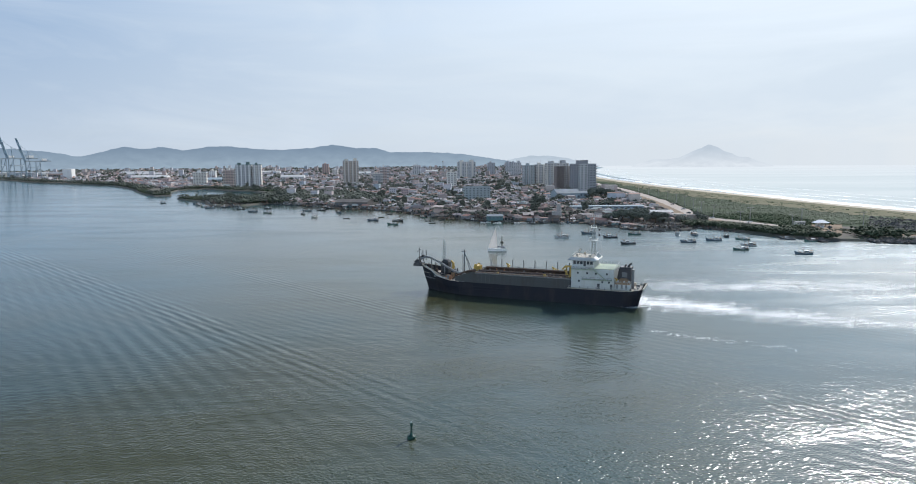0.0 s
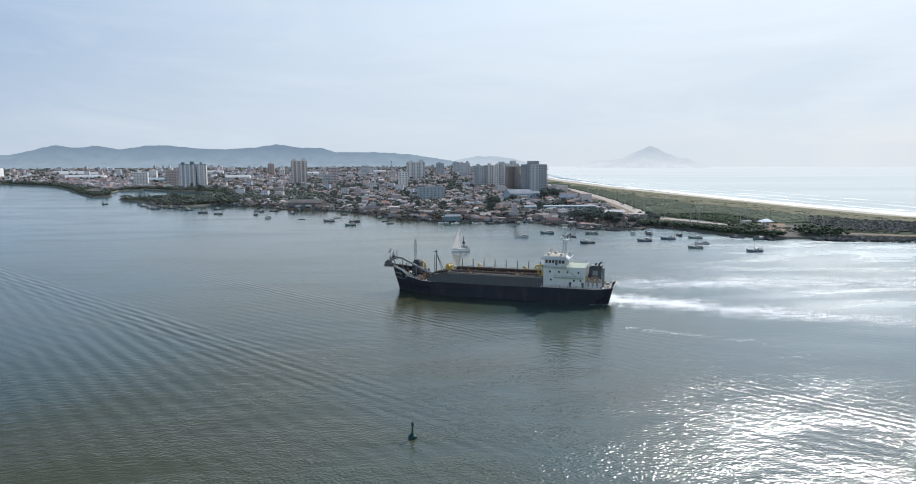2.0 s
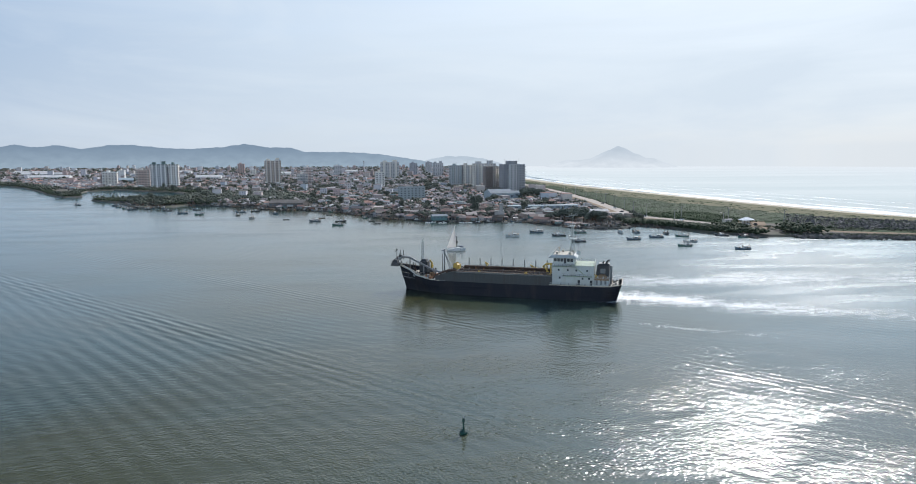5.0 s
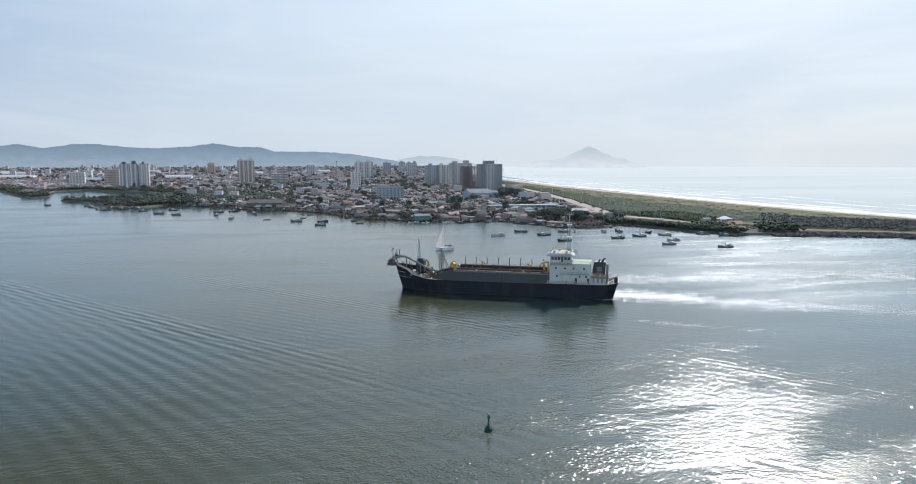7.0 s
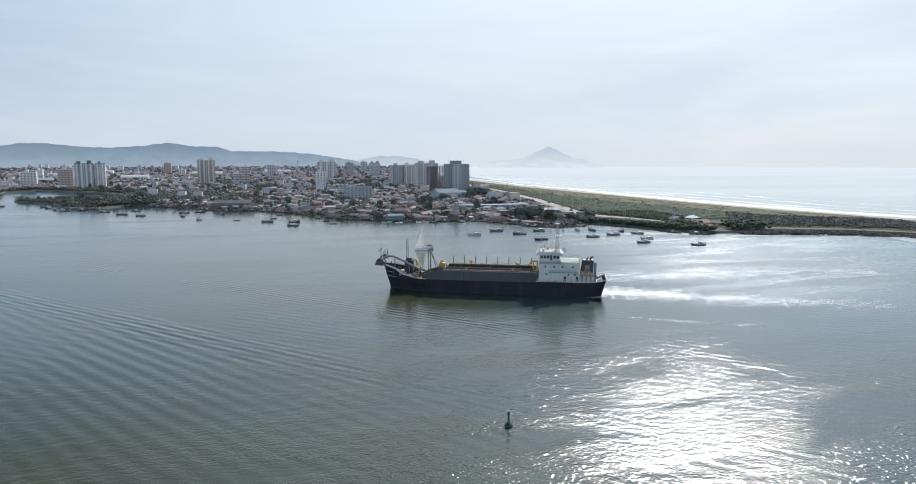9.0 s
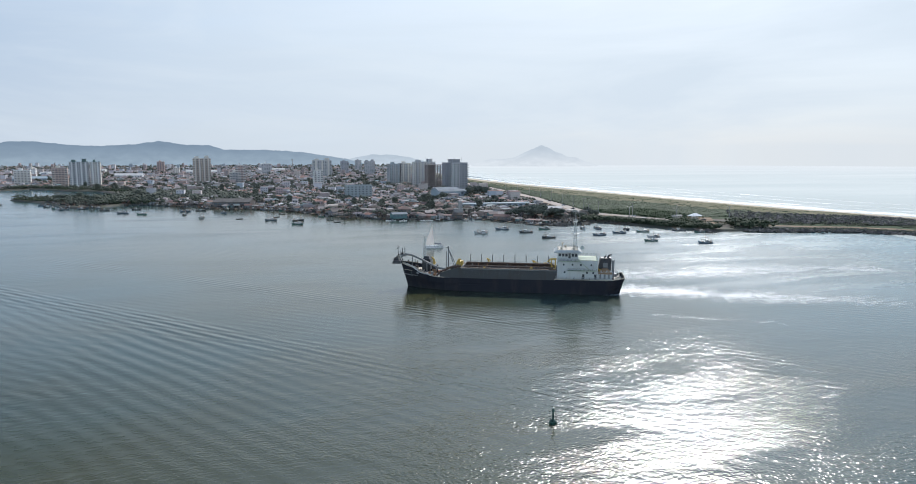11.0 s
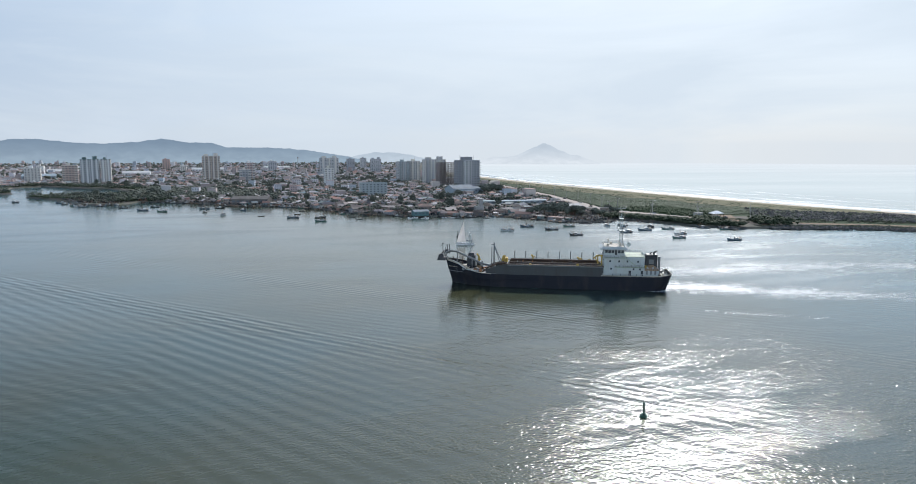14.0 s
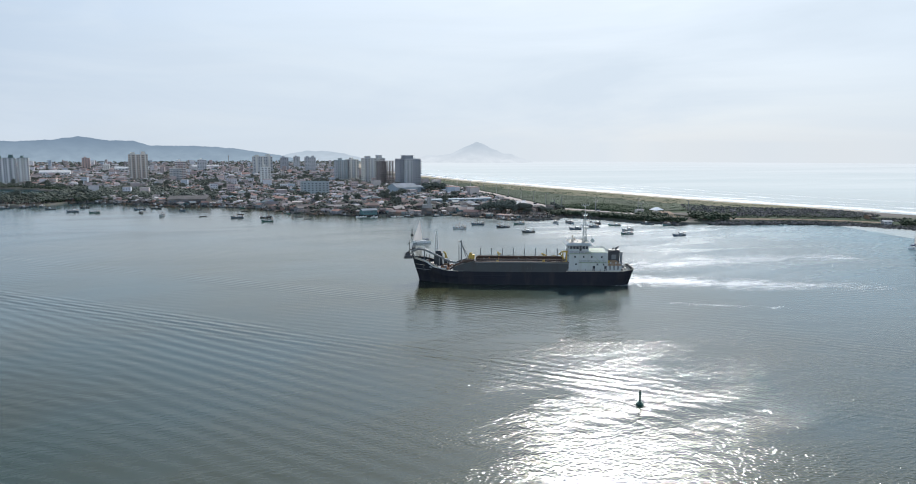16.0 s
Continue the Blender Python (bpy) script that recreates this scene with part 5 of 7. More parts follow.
# ---- small craft and buoys ----
def fishing_boat(m, hullmat, size=1.0, cabin_back=True, label="", roofed=True):
    boat = thing("fishing_boat", m, label, "boat", "moored fishing boats")
    st = [(-5.4, 1.35, 0.95, 1.2), (-4, 1.6, 1.3, 1.0), (0, 1.75, 1.5, 0.85), (3, 1.45, 1.05, 1.2), (5.0, 0.75, 0.4, 1.8), (6.4, 0.08, 0.04, 2.35)]
    st = [tuple(v * size for v in s) for s in st]
    bm = bmesh.new()
    loft(bm, [[(x, b, h), (x - 0.12 * max(x, 0), w, 0), (x - 0.15 * max(x, 0), w * 0.5, -0.5), (x - 0.15 * max(x, 0), -w * 0.5, -0.5), (x - 0.12 * max(x, 0), -w, 0), (x, -b, h)] for x, b, w, h in st])
    hull = part("hull", bm, hullmat, boat)
    for s in (1, -1):
        bm = bmesh.new()
        pipe(bm, [(c[0], s * c[1], c[3]) for c in st], 0.09 * size)
        part("gunwale", bm, BOATS[0], hull)
    cx = -1.6 * size if cabin_back else 1.0 * size
    bm = bmesh.new()
    box(bm, cx, 0, 0.7 * size, 2.3 * size, 1.8 * size, 1.7 * size, taper=0.9)
    cabin = part("cabin", bm, BOATS[0], boat)
    bm = bmesh.new()
    box(bm, cx, 0, 2.4 * size, 2.9 * size, 2.1 * size, 0.1 * size)
    part("cabin_roof", bm, BOATS[0], cabin)
    for s in (1, -1):
        for k in (-0.7, 0.05, 0.75):
            bm = bmesh.new()
            box(bm, cx + k * size, s * 0.87 * size, 1.65 * size, 0.5 * size, 0.08, 0.45 * size)
            part("cabin_window", bm, GLASS, cabin)
    if roofed:
        bm = bmesh.new()
        box(bm, cx - 2.4 * size, 0, 2.35 * size, 2.6 * size, 2.4 * size, 0.1 * size)
        for u in (-3.5, -1.4):
            for v in (-1.0, 1.0):
                rod(bm, (cx + u * size, v * size, 0.8 * size), (cx + u * size, v * size, 2.4 * size), 0.05 * size)
        part("awning", bm, BOATWOOD, boat)
    bm = bmesh.new()
    rod(bm, (cx + 1.9 * size, 0, 0.8 * size), (cx + 1.9 * size, 0, 5.6 * size), 0.13 * size, 0.09 * size)
    rod(bm, (cx + 1.9 * size, 0, 4.6 * size), (4.9 * size, 0, 1.9 * size), 0.03, n=4)
    rod(bm, (cx + 1.9 * size, 0, 4.6 * size), (-4.6 * size, 0, 2.2 * size), 0.03, n=4)
    rod(bm, (cx + 1.9 * size, 0, 2.6 * size), (cx + 4.6 * size, 0, 3.9 * size), 0.09 * size)
    rod(bm, (-4.6 * size, 0, 0.9 * size), (-4.6 * size, 0, 3.8 * size), 0.1 * size)
    rod(bm, (cx - 0.6 * size, 0, 2.4 * size), (cx - 0.6 * size, 0, 4.4 * size), 0.06 * size, 0.04 * size)
    rod(bm, (3.6 * size, 0, 1.0 * size), (3.6 * size, 0, 3.6 * size), 0.08 * size)
    part("mast", bm, BOATWOOD, boat)
    bm = bmesh.new()
    for v in (-1.3, 1.3):
        rod(bm, (-5.0 * size, v * size, 1.7 * size), (0.6 * size, 1.2 * v * size, 1.5 * size), 0.04 * size, n=4)
        for u in (-5.0, -3.6, -2.2, -0.8, 0.6):
            rod(bm, (u * size, v * size * (1.0 + (u + 5) * 0.036), 0.9 * size), (u * size, v * size * (1.0 + (u + 5) * 0.036), (1.7 - (u + 5) * 0.036) * size), 0.035 * size, n=4)
    part("side_rail", bm, STEEL, boat)
    bm = bmesh.new()
    box(bm, 2.6 * size, 0.2 * size, 0.8 * size, 1.5 * size, 1.3 * size, 0.95 * size, 0.3, 0.6)
    part("net_pile", bm, BOATWOOD, boat)
    bm = bmesh.new()
    box(bm, -4.2 * size, 0, 0.8 * size, 0.9 * size, 1.6 * size, 0.55 * size)
    part("deck_gear", bm, BOATWOOD, boat)
    return boat


FB = [fishing_boat(pose(68, 465, 0, 0, 0, 172), BOATS[0], 0.84, True, "white wooden fishing boat with a cabin, moored on the river"),
      fishing_boat(pose(144, 434, 0, 0, 0, 186), BOATS[1], 0.88, True, "blue wooden fishing boat with a white cabin, moored on the river"),
      fishing_boat(pose(101, 463, 0, 0, 0, 170), BOATS[2], 0.84, False, "dark wooden fishing boat with a forward cabin, moored on the river", False),
      fishing_boat(pose(184, 445, 0, 0, 0, 160), BOATS[3], 0.8, True, "green wooden fishing boat with an awning, moored on the river")]
for i, (x, y, turn, kind) in enumerate([
        (-240, 754, 175, 2), (-215, 714, 180, 1), (-212, 761, 165, 2), (-195, 696, 172, 3), (-156, 683, 80, 2), (-160, 722, 178, 1), (-137, 643, 250, 0), (-147, 729, 10, 2),
        (-122, 695, 300, 1), (-77, 605, 178, 1), (-56, 566, 176, 3), (-55, 598, 5, 2), (91, 487, 176, 1), (104, 428, 183, 2), (122, 480, 182, 3), (151, 475, 262, 0),
        (162, 474, 95, 1), (164, 443, 176, 1), (180, 462, 265, 2), (174, 414, 185, 0), (162, 397, 178, 3), (189, 378, 182, 1), (214, 446, 150, 2), (223, 434, 188, 3), (-374, 867, 150, 2),
        (-268, 782, 140, 2), (-283, 776, 40, 1), (-300, 800, 120, 3), (-312, 822, 70, 2), (-322, 845, 200, 1), (-291, 790, 160, 0),
        (-316, 880, 150, 2), (-299, 837, 197, 1), (-286, 807, 244, 2), (-291, 845, 291, 3), (-280, 814, 338, 2), (-268, 786, 25, 1), (-277, 841, 72, 0), (-263, 801, 119, 2), (-296, 885, 166, 2), (-313, 900, 213, 3), (-255, 791, 260, 1)]):
    copy_thing(FB[kind], pose(x, y, 0, 0, 0, turn))


def dinghy(m):
    d = thing("dinghy", m, "small open wooden dinghy on the river", "boat", "dinghies")
    bm = bmesh.new()
    loft(bm, [[(x, b, h), (x, b * 0.6, -0.15), (x, -b * 0.6, -0.15), (x, -b, h), (x, -b * 0.9, h), (x, -b * 0.5, 0.05), (x, b * 0.5, 0.05), (x, b * 0.9, h)]
              for x, b, h in ((-2.6, 0.7, 0.5), (-1, 0.9, 0.45), (1.2, 0.8, 0.5), (2.9, 0.08, 0.8))], close=True)
    hull = part("hull", bm, BOATS[2], d)
    for x in (-1.4, 0.4):
        bm = bmesh.new()
        box(bm, x, 0, 0.35, 0.3, 1.6, 0.06)
        part("thwart", bm, BOATWOOD, hull)
    bm = bmesh.new()
    box(bm, -2.7, 0, 0.2, 0.35, 0.4, 0.8)
    part("outboard", bm, DARK, d)
    return d


DG = dinghy(pose(-104, 625, 0, 0, 0, 5))
for x, y, t in ((-73, 636, 5), (-68, 669, 175), (-28, 596, 170), (-24, 574, 8), (-16, 601, 190), (60, 560, 10), (82, 560, 160), (108, 540, 12), (118, 530, 170), (128, 512, 10), (142, 500, 175),
                (20, 585, 60), (45, 572, 20), (-100, 735, 30), (-118, 738, 150), (-90, 720, 10), (-40, 660, 40), (-170, 770, 20), (-230, 810, 30), (146, 497, 5), (72, 568, 175), (94, 566, 30)):
    copy_thing(DG, pose(x, y, 0, 0, 0, t))


WD = copy_thing(DG, pose(22, 579, 0, 0, 0, 40))
for o in WD.children:
    if o.name.startswith("hull"):
        o.data = o.data.copy()
        o.data.materials[0] = GELCOAT
tagged(WD, "small white open boat moored at the yard", group="white boats at the yard")
wb = random.Random(8)
for i in range(16):
    x = wb.uniform(14, 96)
    copy_thing(WD, pose(x, 590 - 0.13 * x - wb.uniform(6, 15), 0, 0, 0, wb.uniform(0, 360)))


def sailing_yacht(m, label, genoa=True):
    y = thing("sailing_yacht", m, label, "sailboat")
    st = [(-6.0, 1.5, 1.1, 1.15), (-4, 1.85, 1.5, 1.1), (0, 2.0, 1.7, 1.15), (3.5, 1.4, 1.0, 1.3), (5.6, 0.55, 0.25, 1.45), (6.7, 0.05, 0.03, 1.55)]
    bm = bmesh.new()
    loft(bm, [[(x, b, h), (x - 0.08 * max(x, 0), w, 0.0), (x * 0.97, w * 0.4, -0.5), (x * 0.97, -w * 0.4, -0.5), (x - 0.08 * max(x, 0), -w, 0.0), (x, -b, h)] for x, b, w, h in st])
    hull = part("hull", bm, GELCOAT, y)
    bm = bmesh.new()
    for s in (1, -1):
        for a, b in zip(st, st[1:]):
            bm.faces.new([bm.verts.new(p) for p in ((a[0], s * (a[1] * 0.97 + 0.04), a[3] * 0.72), (b[0], s * (b[1] * 0.97 + 0.04), b[3] * 0.72), (b[0], s * (b[1] * .98 + 0.04), b[3] * 0.86), (a[0], s * (a[1] * .98 + 0.04), a[3] * 0.86))])
    part("stripe", bm, BLUECOVER, hull, "dark stripe along the hull")
    bm = bmesh.new()
    loft(bm, [[(x, -w, 1.1), (x, -w * 0.8, h), (x, w * 0.8, h), (x, w, 1.1)] for x, w, h in ((-2.6, 1.2, 1.75), (0, 1.25, 1.8), (2.2, 1.0, 1.65), (3.4, 0.6, 1.35))])
    house = part("coachroof", bm, GELCOAT, y)
    bm = bmesh.new()
    for s in (1, -1):
        for x in (-1.6, -0.2, 1.2):
            box(bm, x, s * 1.13, 1.35, 0.9, 0.06, 0.2)
    part("cabin_windows", bm, GLASS, house)
    bm = bmesh.new()
    rod(bm, (1.0, 0, 1.6), (1.0, 0, 17.2), 0.11, 0.08, 8)
    for z, w in ((6.6, 1.1), (11.6, 0.8)):
        rod(bm, (1.0, -w, z), (1.0, w, z), 0.04)
    mast = part("mast", bm, SHIPWHITE, y)
    bm = bmesh.new()
    for a, b in (((6.6, 0, 1.6), (1.1, 0, 16.8)), ((-5.9, 0, 1.3), (1.0, 0, 17.1)), ((1.0, 1.9, 1.2), (1.0, 0.9, 11.6)), ((1.0, -1.9, 1.2), (1.0, -0.9, 11.6))):
        rod(bm, a, b, 0.025, n=4)
    part("rigging", bm, STEEL, mast)
    bm = bmesh.new()
    rod(bm, (1.0, 0, 2.7), (-4.2, 0, 2.6), 0.09)
    part("boom", bm, SHIPWHITE, y)
    bm = bmesh.new()
    rod(bm, (0.7, 0, 2.95), (-4.1, 0, 2.8), 0.30, 0.16, 8)
    part("sail_cover", bm, BLUECOVER, y, "dark cover on the furled mainsail")
    bm = bmesh.new()
    rows = []
    for i in range(13):
        t = i / 12
        lead = Vector((6.5, 0, 1.9)).lerp(Vector((1.25, 0, 16.2)), t)
        foot = Vector((0.2, 1.5, 2.4)).lerp(Vector((1.25, 0, 16.2)), t)
        rows.append([lead.lerp(foot, k / 6) + Vector((0, 0.9 * math.sin(math.pi * k / 6) * (1 - t) * (0.4 + t), 0)) for k in range(7)])
    loft(bm, [[p + Vector((0, 0.0, 0)) for p in r] for r in rows], caps=False)
    bmesh.ops.solidify(bm, geom=bm.faces[:], thickness=0.03)
    part("genoa", bm, SAIL, y, "cream headsail set full", smooth=True)
    bm = bmesh.new()
    loft(bm, [[(x, -1.3, 2.3 + dz), (x, -0.9, 2.9 + dz), (x, 0.9, 2.9 + dz), (x, 1.3, 2.3 + dz)] for x, dz in ((-2.4, -0.1), (-3.2, 0.2), (-4.6, 0.15))])
    for u in (-2.5, -4.5):
        for v in (-1.3, 1.3):
            rod(bm, (u, v, 1.2), (u, v, 2.4), 0.04)
    part("sprayhood", bm, BLUECOVER, y, "navy canvas sprayhood")
    bm = bmesh.new()
    for s in (1, -1):
        rod(bm, (-5.9, s * 1.4, 1.75), (4.6, s * 1.1, 1.95), 0.025, n=4)
        for x in (-5.8, -3.6, -1.4, 0.8, 3.0, 4.6):
            rod(bm, (x, s * 1.55 if x < 2 else s * 1.2, 1.1), (x, s * 1.5 if x < 2 else s * 1.1, 1.85), 0.025, n=4)
    part("lifelines", bm, STEEL, y)
    return y


Y1 = sailing_yacht(pose(19.5, 401, 0, 0, 0, 176) @ Matrix.Scale(0.87, 4), "white sailing yacht under way with one cream headsail set")
Y2 = copy_thing(Y1, pose(276, 282, 0, 0, 0, 8))
tagged(Y2, "white sailing yacht with headsail set near the jetty")


def channel_buoy(m, label, mat, s=1.0):
    b = thing("channel_buoy", m, label, "buoy", "channel buoys")
    bm = bmesh.new()
    ring = lambda r, z: [(s * r * math.cos(2 * math.pi * i / 18), s * r * math.sin(2 * math.pi * i / 18), s * z) for i in range(18)]
    loft(bm, [ring(0.8, -0.5), ring(0.92, -0.1), ring(0.95, 0.4), ring(0.84, 0.58), ring(0.4, 0.95), ring(0.26, 1.1)], close=True)
    part("float", bm, mat, b, smooth=False)
    bm = bmesh.new()
    loft(bm, [ring(0.24, 1.05), ring(0.19, 2.7), ring(0.26, 2.8), ring(0.26, 2.9)], close=True)
    part("column", bm, mat, b)
    bm = bmesh.new()
    rod(bm, (0, 0, 2.85 * s), (0, 0, 3.5 * s), 0.34 * s, 0.28 * s, 12)
    rod(bm, (0, 0, 3.45 * s), (0, 0, 3.6 * s), 0.28 * s, 0.2 * s, 12)
    part("topmark", bm, mat, b)
    bm = bmesh.new()
    rod(bm, (0, 0, 3.6 * s), (0, 0, 3.95 * s), 0.15 * s, 0.13 * s, 10)
    rod(bm, (0.2 * s, 0, 3.5 * s), (0.2 * s, 0, 4.3 * s), 0.02 * s, n=4)
    part("lantern", bm, SHIPWHITE, b, "small white lantern")
    bm = bmesh.new()
    for k in range(3):
        a = k * 2.1
        rod(bm, (0.72 * s * math.cos(a), 0.72 * s * math.sin(a), 0.6 * s), (0.72 * s * math.cos(a), 0.72 * s * math.sin(a), 0.95 * s), 0.05 * s)
    part("lifting_eyes", bm, DARK, b)
    return b


channel_buoy(pose(-16, 134, 0), "dark green channel buoy with a lantern, afloat", BUOYGREEN, 0.88)
channel_buoy(pose(25, 440, 0), "dark channel buoy near the moored boats", DARK, 1.15)


# ---- trees and scrub ----
def clump(rnd, verts, faces, x, y, z, r, flat=0.8):
    """A jagged tuft of leaves: a rough eight-faced lump."""
    b = len(verts)
    a = rnd.uniform(0, 3.1)
    for k in range(4):
        q = r * rnd.uniform(0.7, 1.25)
        verts.append((x + q * math.cos(a + k * 1.571), y + q * math.sin(a + k * 1.571), z + rnd.uniform(-0.25, 0.25) * r * min(1.0, flat * 1.6)))
    verts.append((x + rnd.uniform(-.3, .3) * r, y + rnd.uniform(-.3, .3) * r, z + r * flat * rnd.uniform(0.7, 1.2)))
    verts.append((x, y, z - r * flat * rnd.uniform(0.4, 0.8)))
    for k in range(4):
        j = (k + 1) % 4
        faces.append((b + k, b + j, b + 4))
        faces.append((b + j, b + k, b + 5))


def tree(m, label, h=9.0, w=8.0, seed=0, tall=False, mat=None):
    rnd = random.Random(seed)
    t = thing("tree", m, label, "tree", "town trees")
    bm = bmesh.new()
    rod(bm, (0, 0, -0.2), (0.2, 0, h * 0.42), 0.32, 0.2, 7)
    for k in range(5):
        a = k * 1.26 + rnd.uniform(-.3, .3)
        rod(bm, (0.15, 0, h * rnd.uniform(0.28, 0.42)), (w * 0.3 * math.cos(a), w * 0.3 * math.sin(a), h * rnd.uniform(0.55, 0.8)), 0.15, 0.05, 5)
    part("trunk", bm, BARK, t)
    verts, faces = [], []
    lobes = [(rnd.uniform(-.28, .28) * w, rnd.uniform(-.28, .28) * w, h * rnd.uniform(0.5, 0.82), rnd.uniform(0.16, 0.27) * w) for _ in range(8)]
    for i in range(300):
        lx, ly, lz, lr = rnd.choice(lobes)
        d = Vector((rnd.gauss(0, 1), rnd.gauss(0, 1), rnd.gauss(0, 1))).normalized() * lr * rnd.uniform(0.55, 1.1)
        clump(rnd, verts, faces, lx + d.x, ly + d.y, lz + d.z * (1.3 if tall else 0.75), rnd.uniform(0.55, 1.15) * w / 8)
    c = raw("crown", verts, faces, [mat or TREE])
    c.parent = t
    return t


TREES = [tree(pose(130, 560, LAND), "broad dark green shade tree in the town", 9, 10, 1), tree(pose(150, 548, LAND), "round dark green tree in the town", 8, 8, 2),
         tree(pose(-60, 760, LAND), "tall dark green tree in the town", 12, 7, 3, True)]
ROAD_LINE = lambda v: along(ROAD, v)

# fixed buildings: x, y, half-size kept free of houses
KEEP = [(188, 1004, 30), (-398, 1322, 45), (-220, 1450, 35), (-146, 1385, 30), (-6, 1196, 22), (152, 1298, 35), (178, 1190, 35), (171, 1075, 28), (-458, 1390, 28), (25, 856, 30), (136, 852, 28), (84, 590, 12),
        (-115, 770, 32), (30, 585, 14), (178, 905, 24), (150, 690, 42), (178, 610, 25)]


def free(x, y, r=0.0):
    return all(abs(x - a) > c + r or abs(y - b) > c + r for a, b, c in KEEP)


def in_town(x, y):
    if not inside(x, y, OUTLINE):
        return False
    if x > ROAD_LINE(y) - 24:
        return False
    return free(x, y)


rnd = random.Random(11)
for x, y, k in ((133, 556, 1.2), (142, 549, 1.0), (150, 556, 1.3), (158, 549, 1.05), (166, 556, 0.9), (126, 562, 0.8), (146, 566, 1.2)):
    copy_thing(TREES[0], pose(x, y, LAND, 0, 0, rnd.uniform(0, 360)) @ Matrix.Scale(k, 4))
spots = [(140, 553), (158, 556), (146, 566), (120, 556), (163, 546), (176, 538), (184, 546), (190, 534), (194, 548), (182, 560), (196, 562), (170, 566), (60, 640), (22, 660), (-20, 720), (110, 690), (95, 760), (150, 770), (165, 790), (140, 880), (180, 900), (186, 876), (170, 930), (192, 940),
         (-80, 790), (-120, 800), (-62, 830), (-140, 850), (-160, 900), (-95, 905), (-30, 810), (10, 840), (-180, 980), (70, 720), (118, 735), (40, 700), (160, 740), (172, 760), (205, 960), (214, 1000)]
for x, y in spots:
    copy_thing(TREES[rnd.choice((0, 0, 1, 2))], pose(x, y, LAND - 0.4, 0, 0, rnd.uniform(0, 360)) @ Matrix.Diagonal((rnd.uniform(0.75, 1.15), rnd.uniform(0.75, 1.15), rnd.uniform(0.55, 0.85), 1)))
for x, y, k in ((170, 856, 1.5), (179, 862, 1.75), (188, 858, 1.6), (194, 868, 1.4), (175, 872, 1.6), (120, 800, 1.2), (112, 790, 1.0), (98, 792, 1.3)):
    copy_thing(TREES[rnd.choice((0, 0, 1))], pose(x, y, LAND - 0.3, 0, 0, rnd.uniform(0, 360)) @ Matrix.Scale(k, 4))
n = 0
while n < 170:
    x, y = rnd.uniform(-420, 230), rnd.uniform(620, 1500)
    if in_town(x, y):
        copy_thing(TREES[rnd.choice((0, 1, 1, 2))], pose(x, y, LAND, 0, 0, rnd.uniform(0, 360)))
        n += 1


def scatter(name, count, test, area, mat, label, category, r0, r1, seed, lift=0.4, dens=None, flat=0.7):
    q = random.Random(seed)
    verts, faces = [], []
    k = tries = 0
    while k < count and tries < count * 40:
        tries += 1
        x, y = q.uniform(area[0], area[1]), q.uniform(area[2], area[3])
        if not test(x, y):
            continue
        if dens and noise.noise(Vector((x * dens, y * dens, seed))) < -0.3:
            continue
        r = q.uniform(r0, r1)
        for _ in range(3):
            clump(q, verts, faces, x + q.uniform(-r, r), y + q.uniform(-r, r), LAND + r * lift * q.uniform(0.6, 1.6), r * q.uniform(0.45, 0.8), flat)
        k += 1
    ob = tagged(raw(name, verts, faces, [mat]), label, category, kind="stuff")
    ob.data.polygons.foreach_set("use_smooth", [True] * len(faces))


scatter("dune_scrub", 17000, lambda x, y: ROAD_LINE(y) + 10 < x < scrub_edge(y) + 9 * noise.noise(Vector((x * 0.05, y * 0.05, 3))) and free(x, y), (190, 385, 530, 1500), SCRUB, "dense low green coastal scrub", "scrub", 2.2, 5.0, 21, 0.05, None, 0.17)
scatter("dune_scrub", 1000, lambda x, y: scrub_edge(y) - 4 < x < along(BEACH_X, y) - 14, (300, 450, 470, 1500), SCRUB, "scattered dune scrub and grass tufts", "scrub", 0.8, 2.4, 22, 0.1, 0.03, 0.22)
scatter("dune_scrub", 900, lambda x, y: x > ROAD_LINE(y) + 10 and inside(x, y, OUTLINE), (195, 290, 525, 620), SCRUB, "green scrub beside the beach road", "scrub", 1.0, 2.4, 23)


def near_bank(x, y, lo, hi, line):
    best = 1e9
    for (x0, y0), (x1, y1) in zip(line, line[1:]):
        dx, dy = x1 - x0, y1 - y0
        t = max(0, min(1, ((x - x0) * dx + (y - y0) * dy) / (dx * dx + dy * dy)))
        best = min(best, math.hypot(x - x0 - t * dx, y - y0 - t * dy))
    return lo < best < hi


scatter("bank_mangrove", 520, lambda x, y: inside(x, y, OUTLINE) and near_bank(x, y, 0, 9, RIVER[7:11]), (175, 245, 430, 530), MANGROVE, "dark mangrove bushes on the river bank", "mangrove", 1.4, 2.9, 24, 0.8)
scatter("bank_mangrove", 1300, lambda x, y: inside(x, y, OUTLINE) and x < min(ROAD_LINE(y) - 7, 231 + max(0, y - 470) * 0.6) and near_bank(x, y, 0.5, 40, RIVER[7:11]), (195, 262, 446, 600), MANGROVE, "dark bushes between the road and the river", "mangrove", 0.9, 1.9, 35, 0.3, None, 0.5)
scatter("bank_mangrove", 900, lambda x, y: inside(x, y, OUTLINE) and near_bank(x, y, 0.5, 11, RIVER[2:9]) and not 230 < x < 256, (205, 380, 350, 470), MANGROVE, "dark bushes along the jetty's river bank", "mangrove", 0.5, 1.1, 34, 0.15)
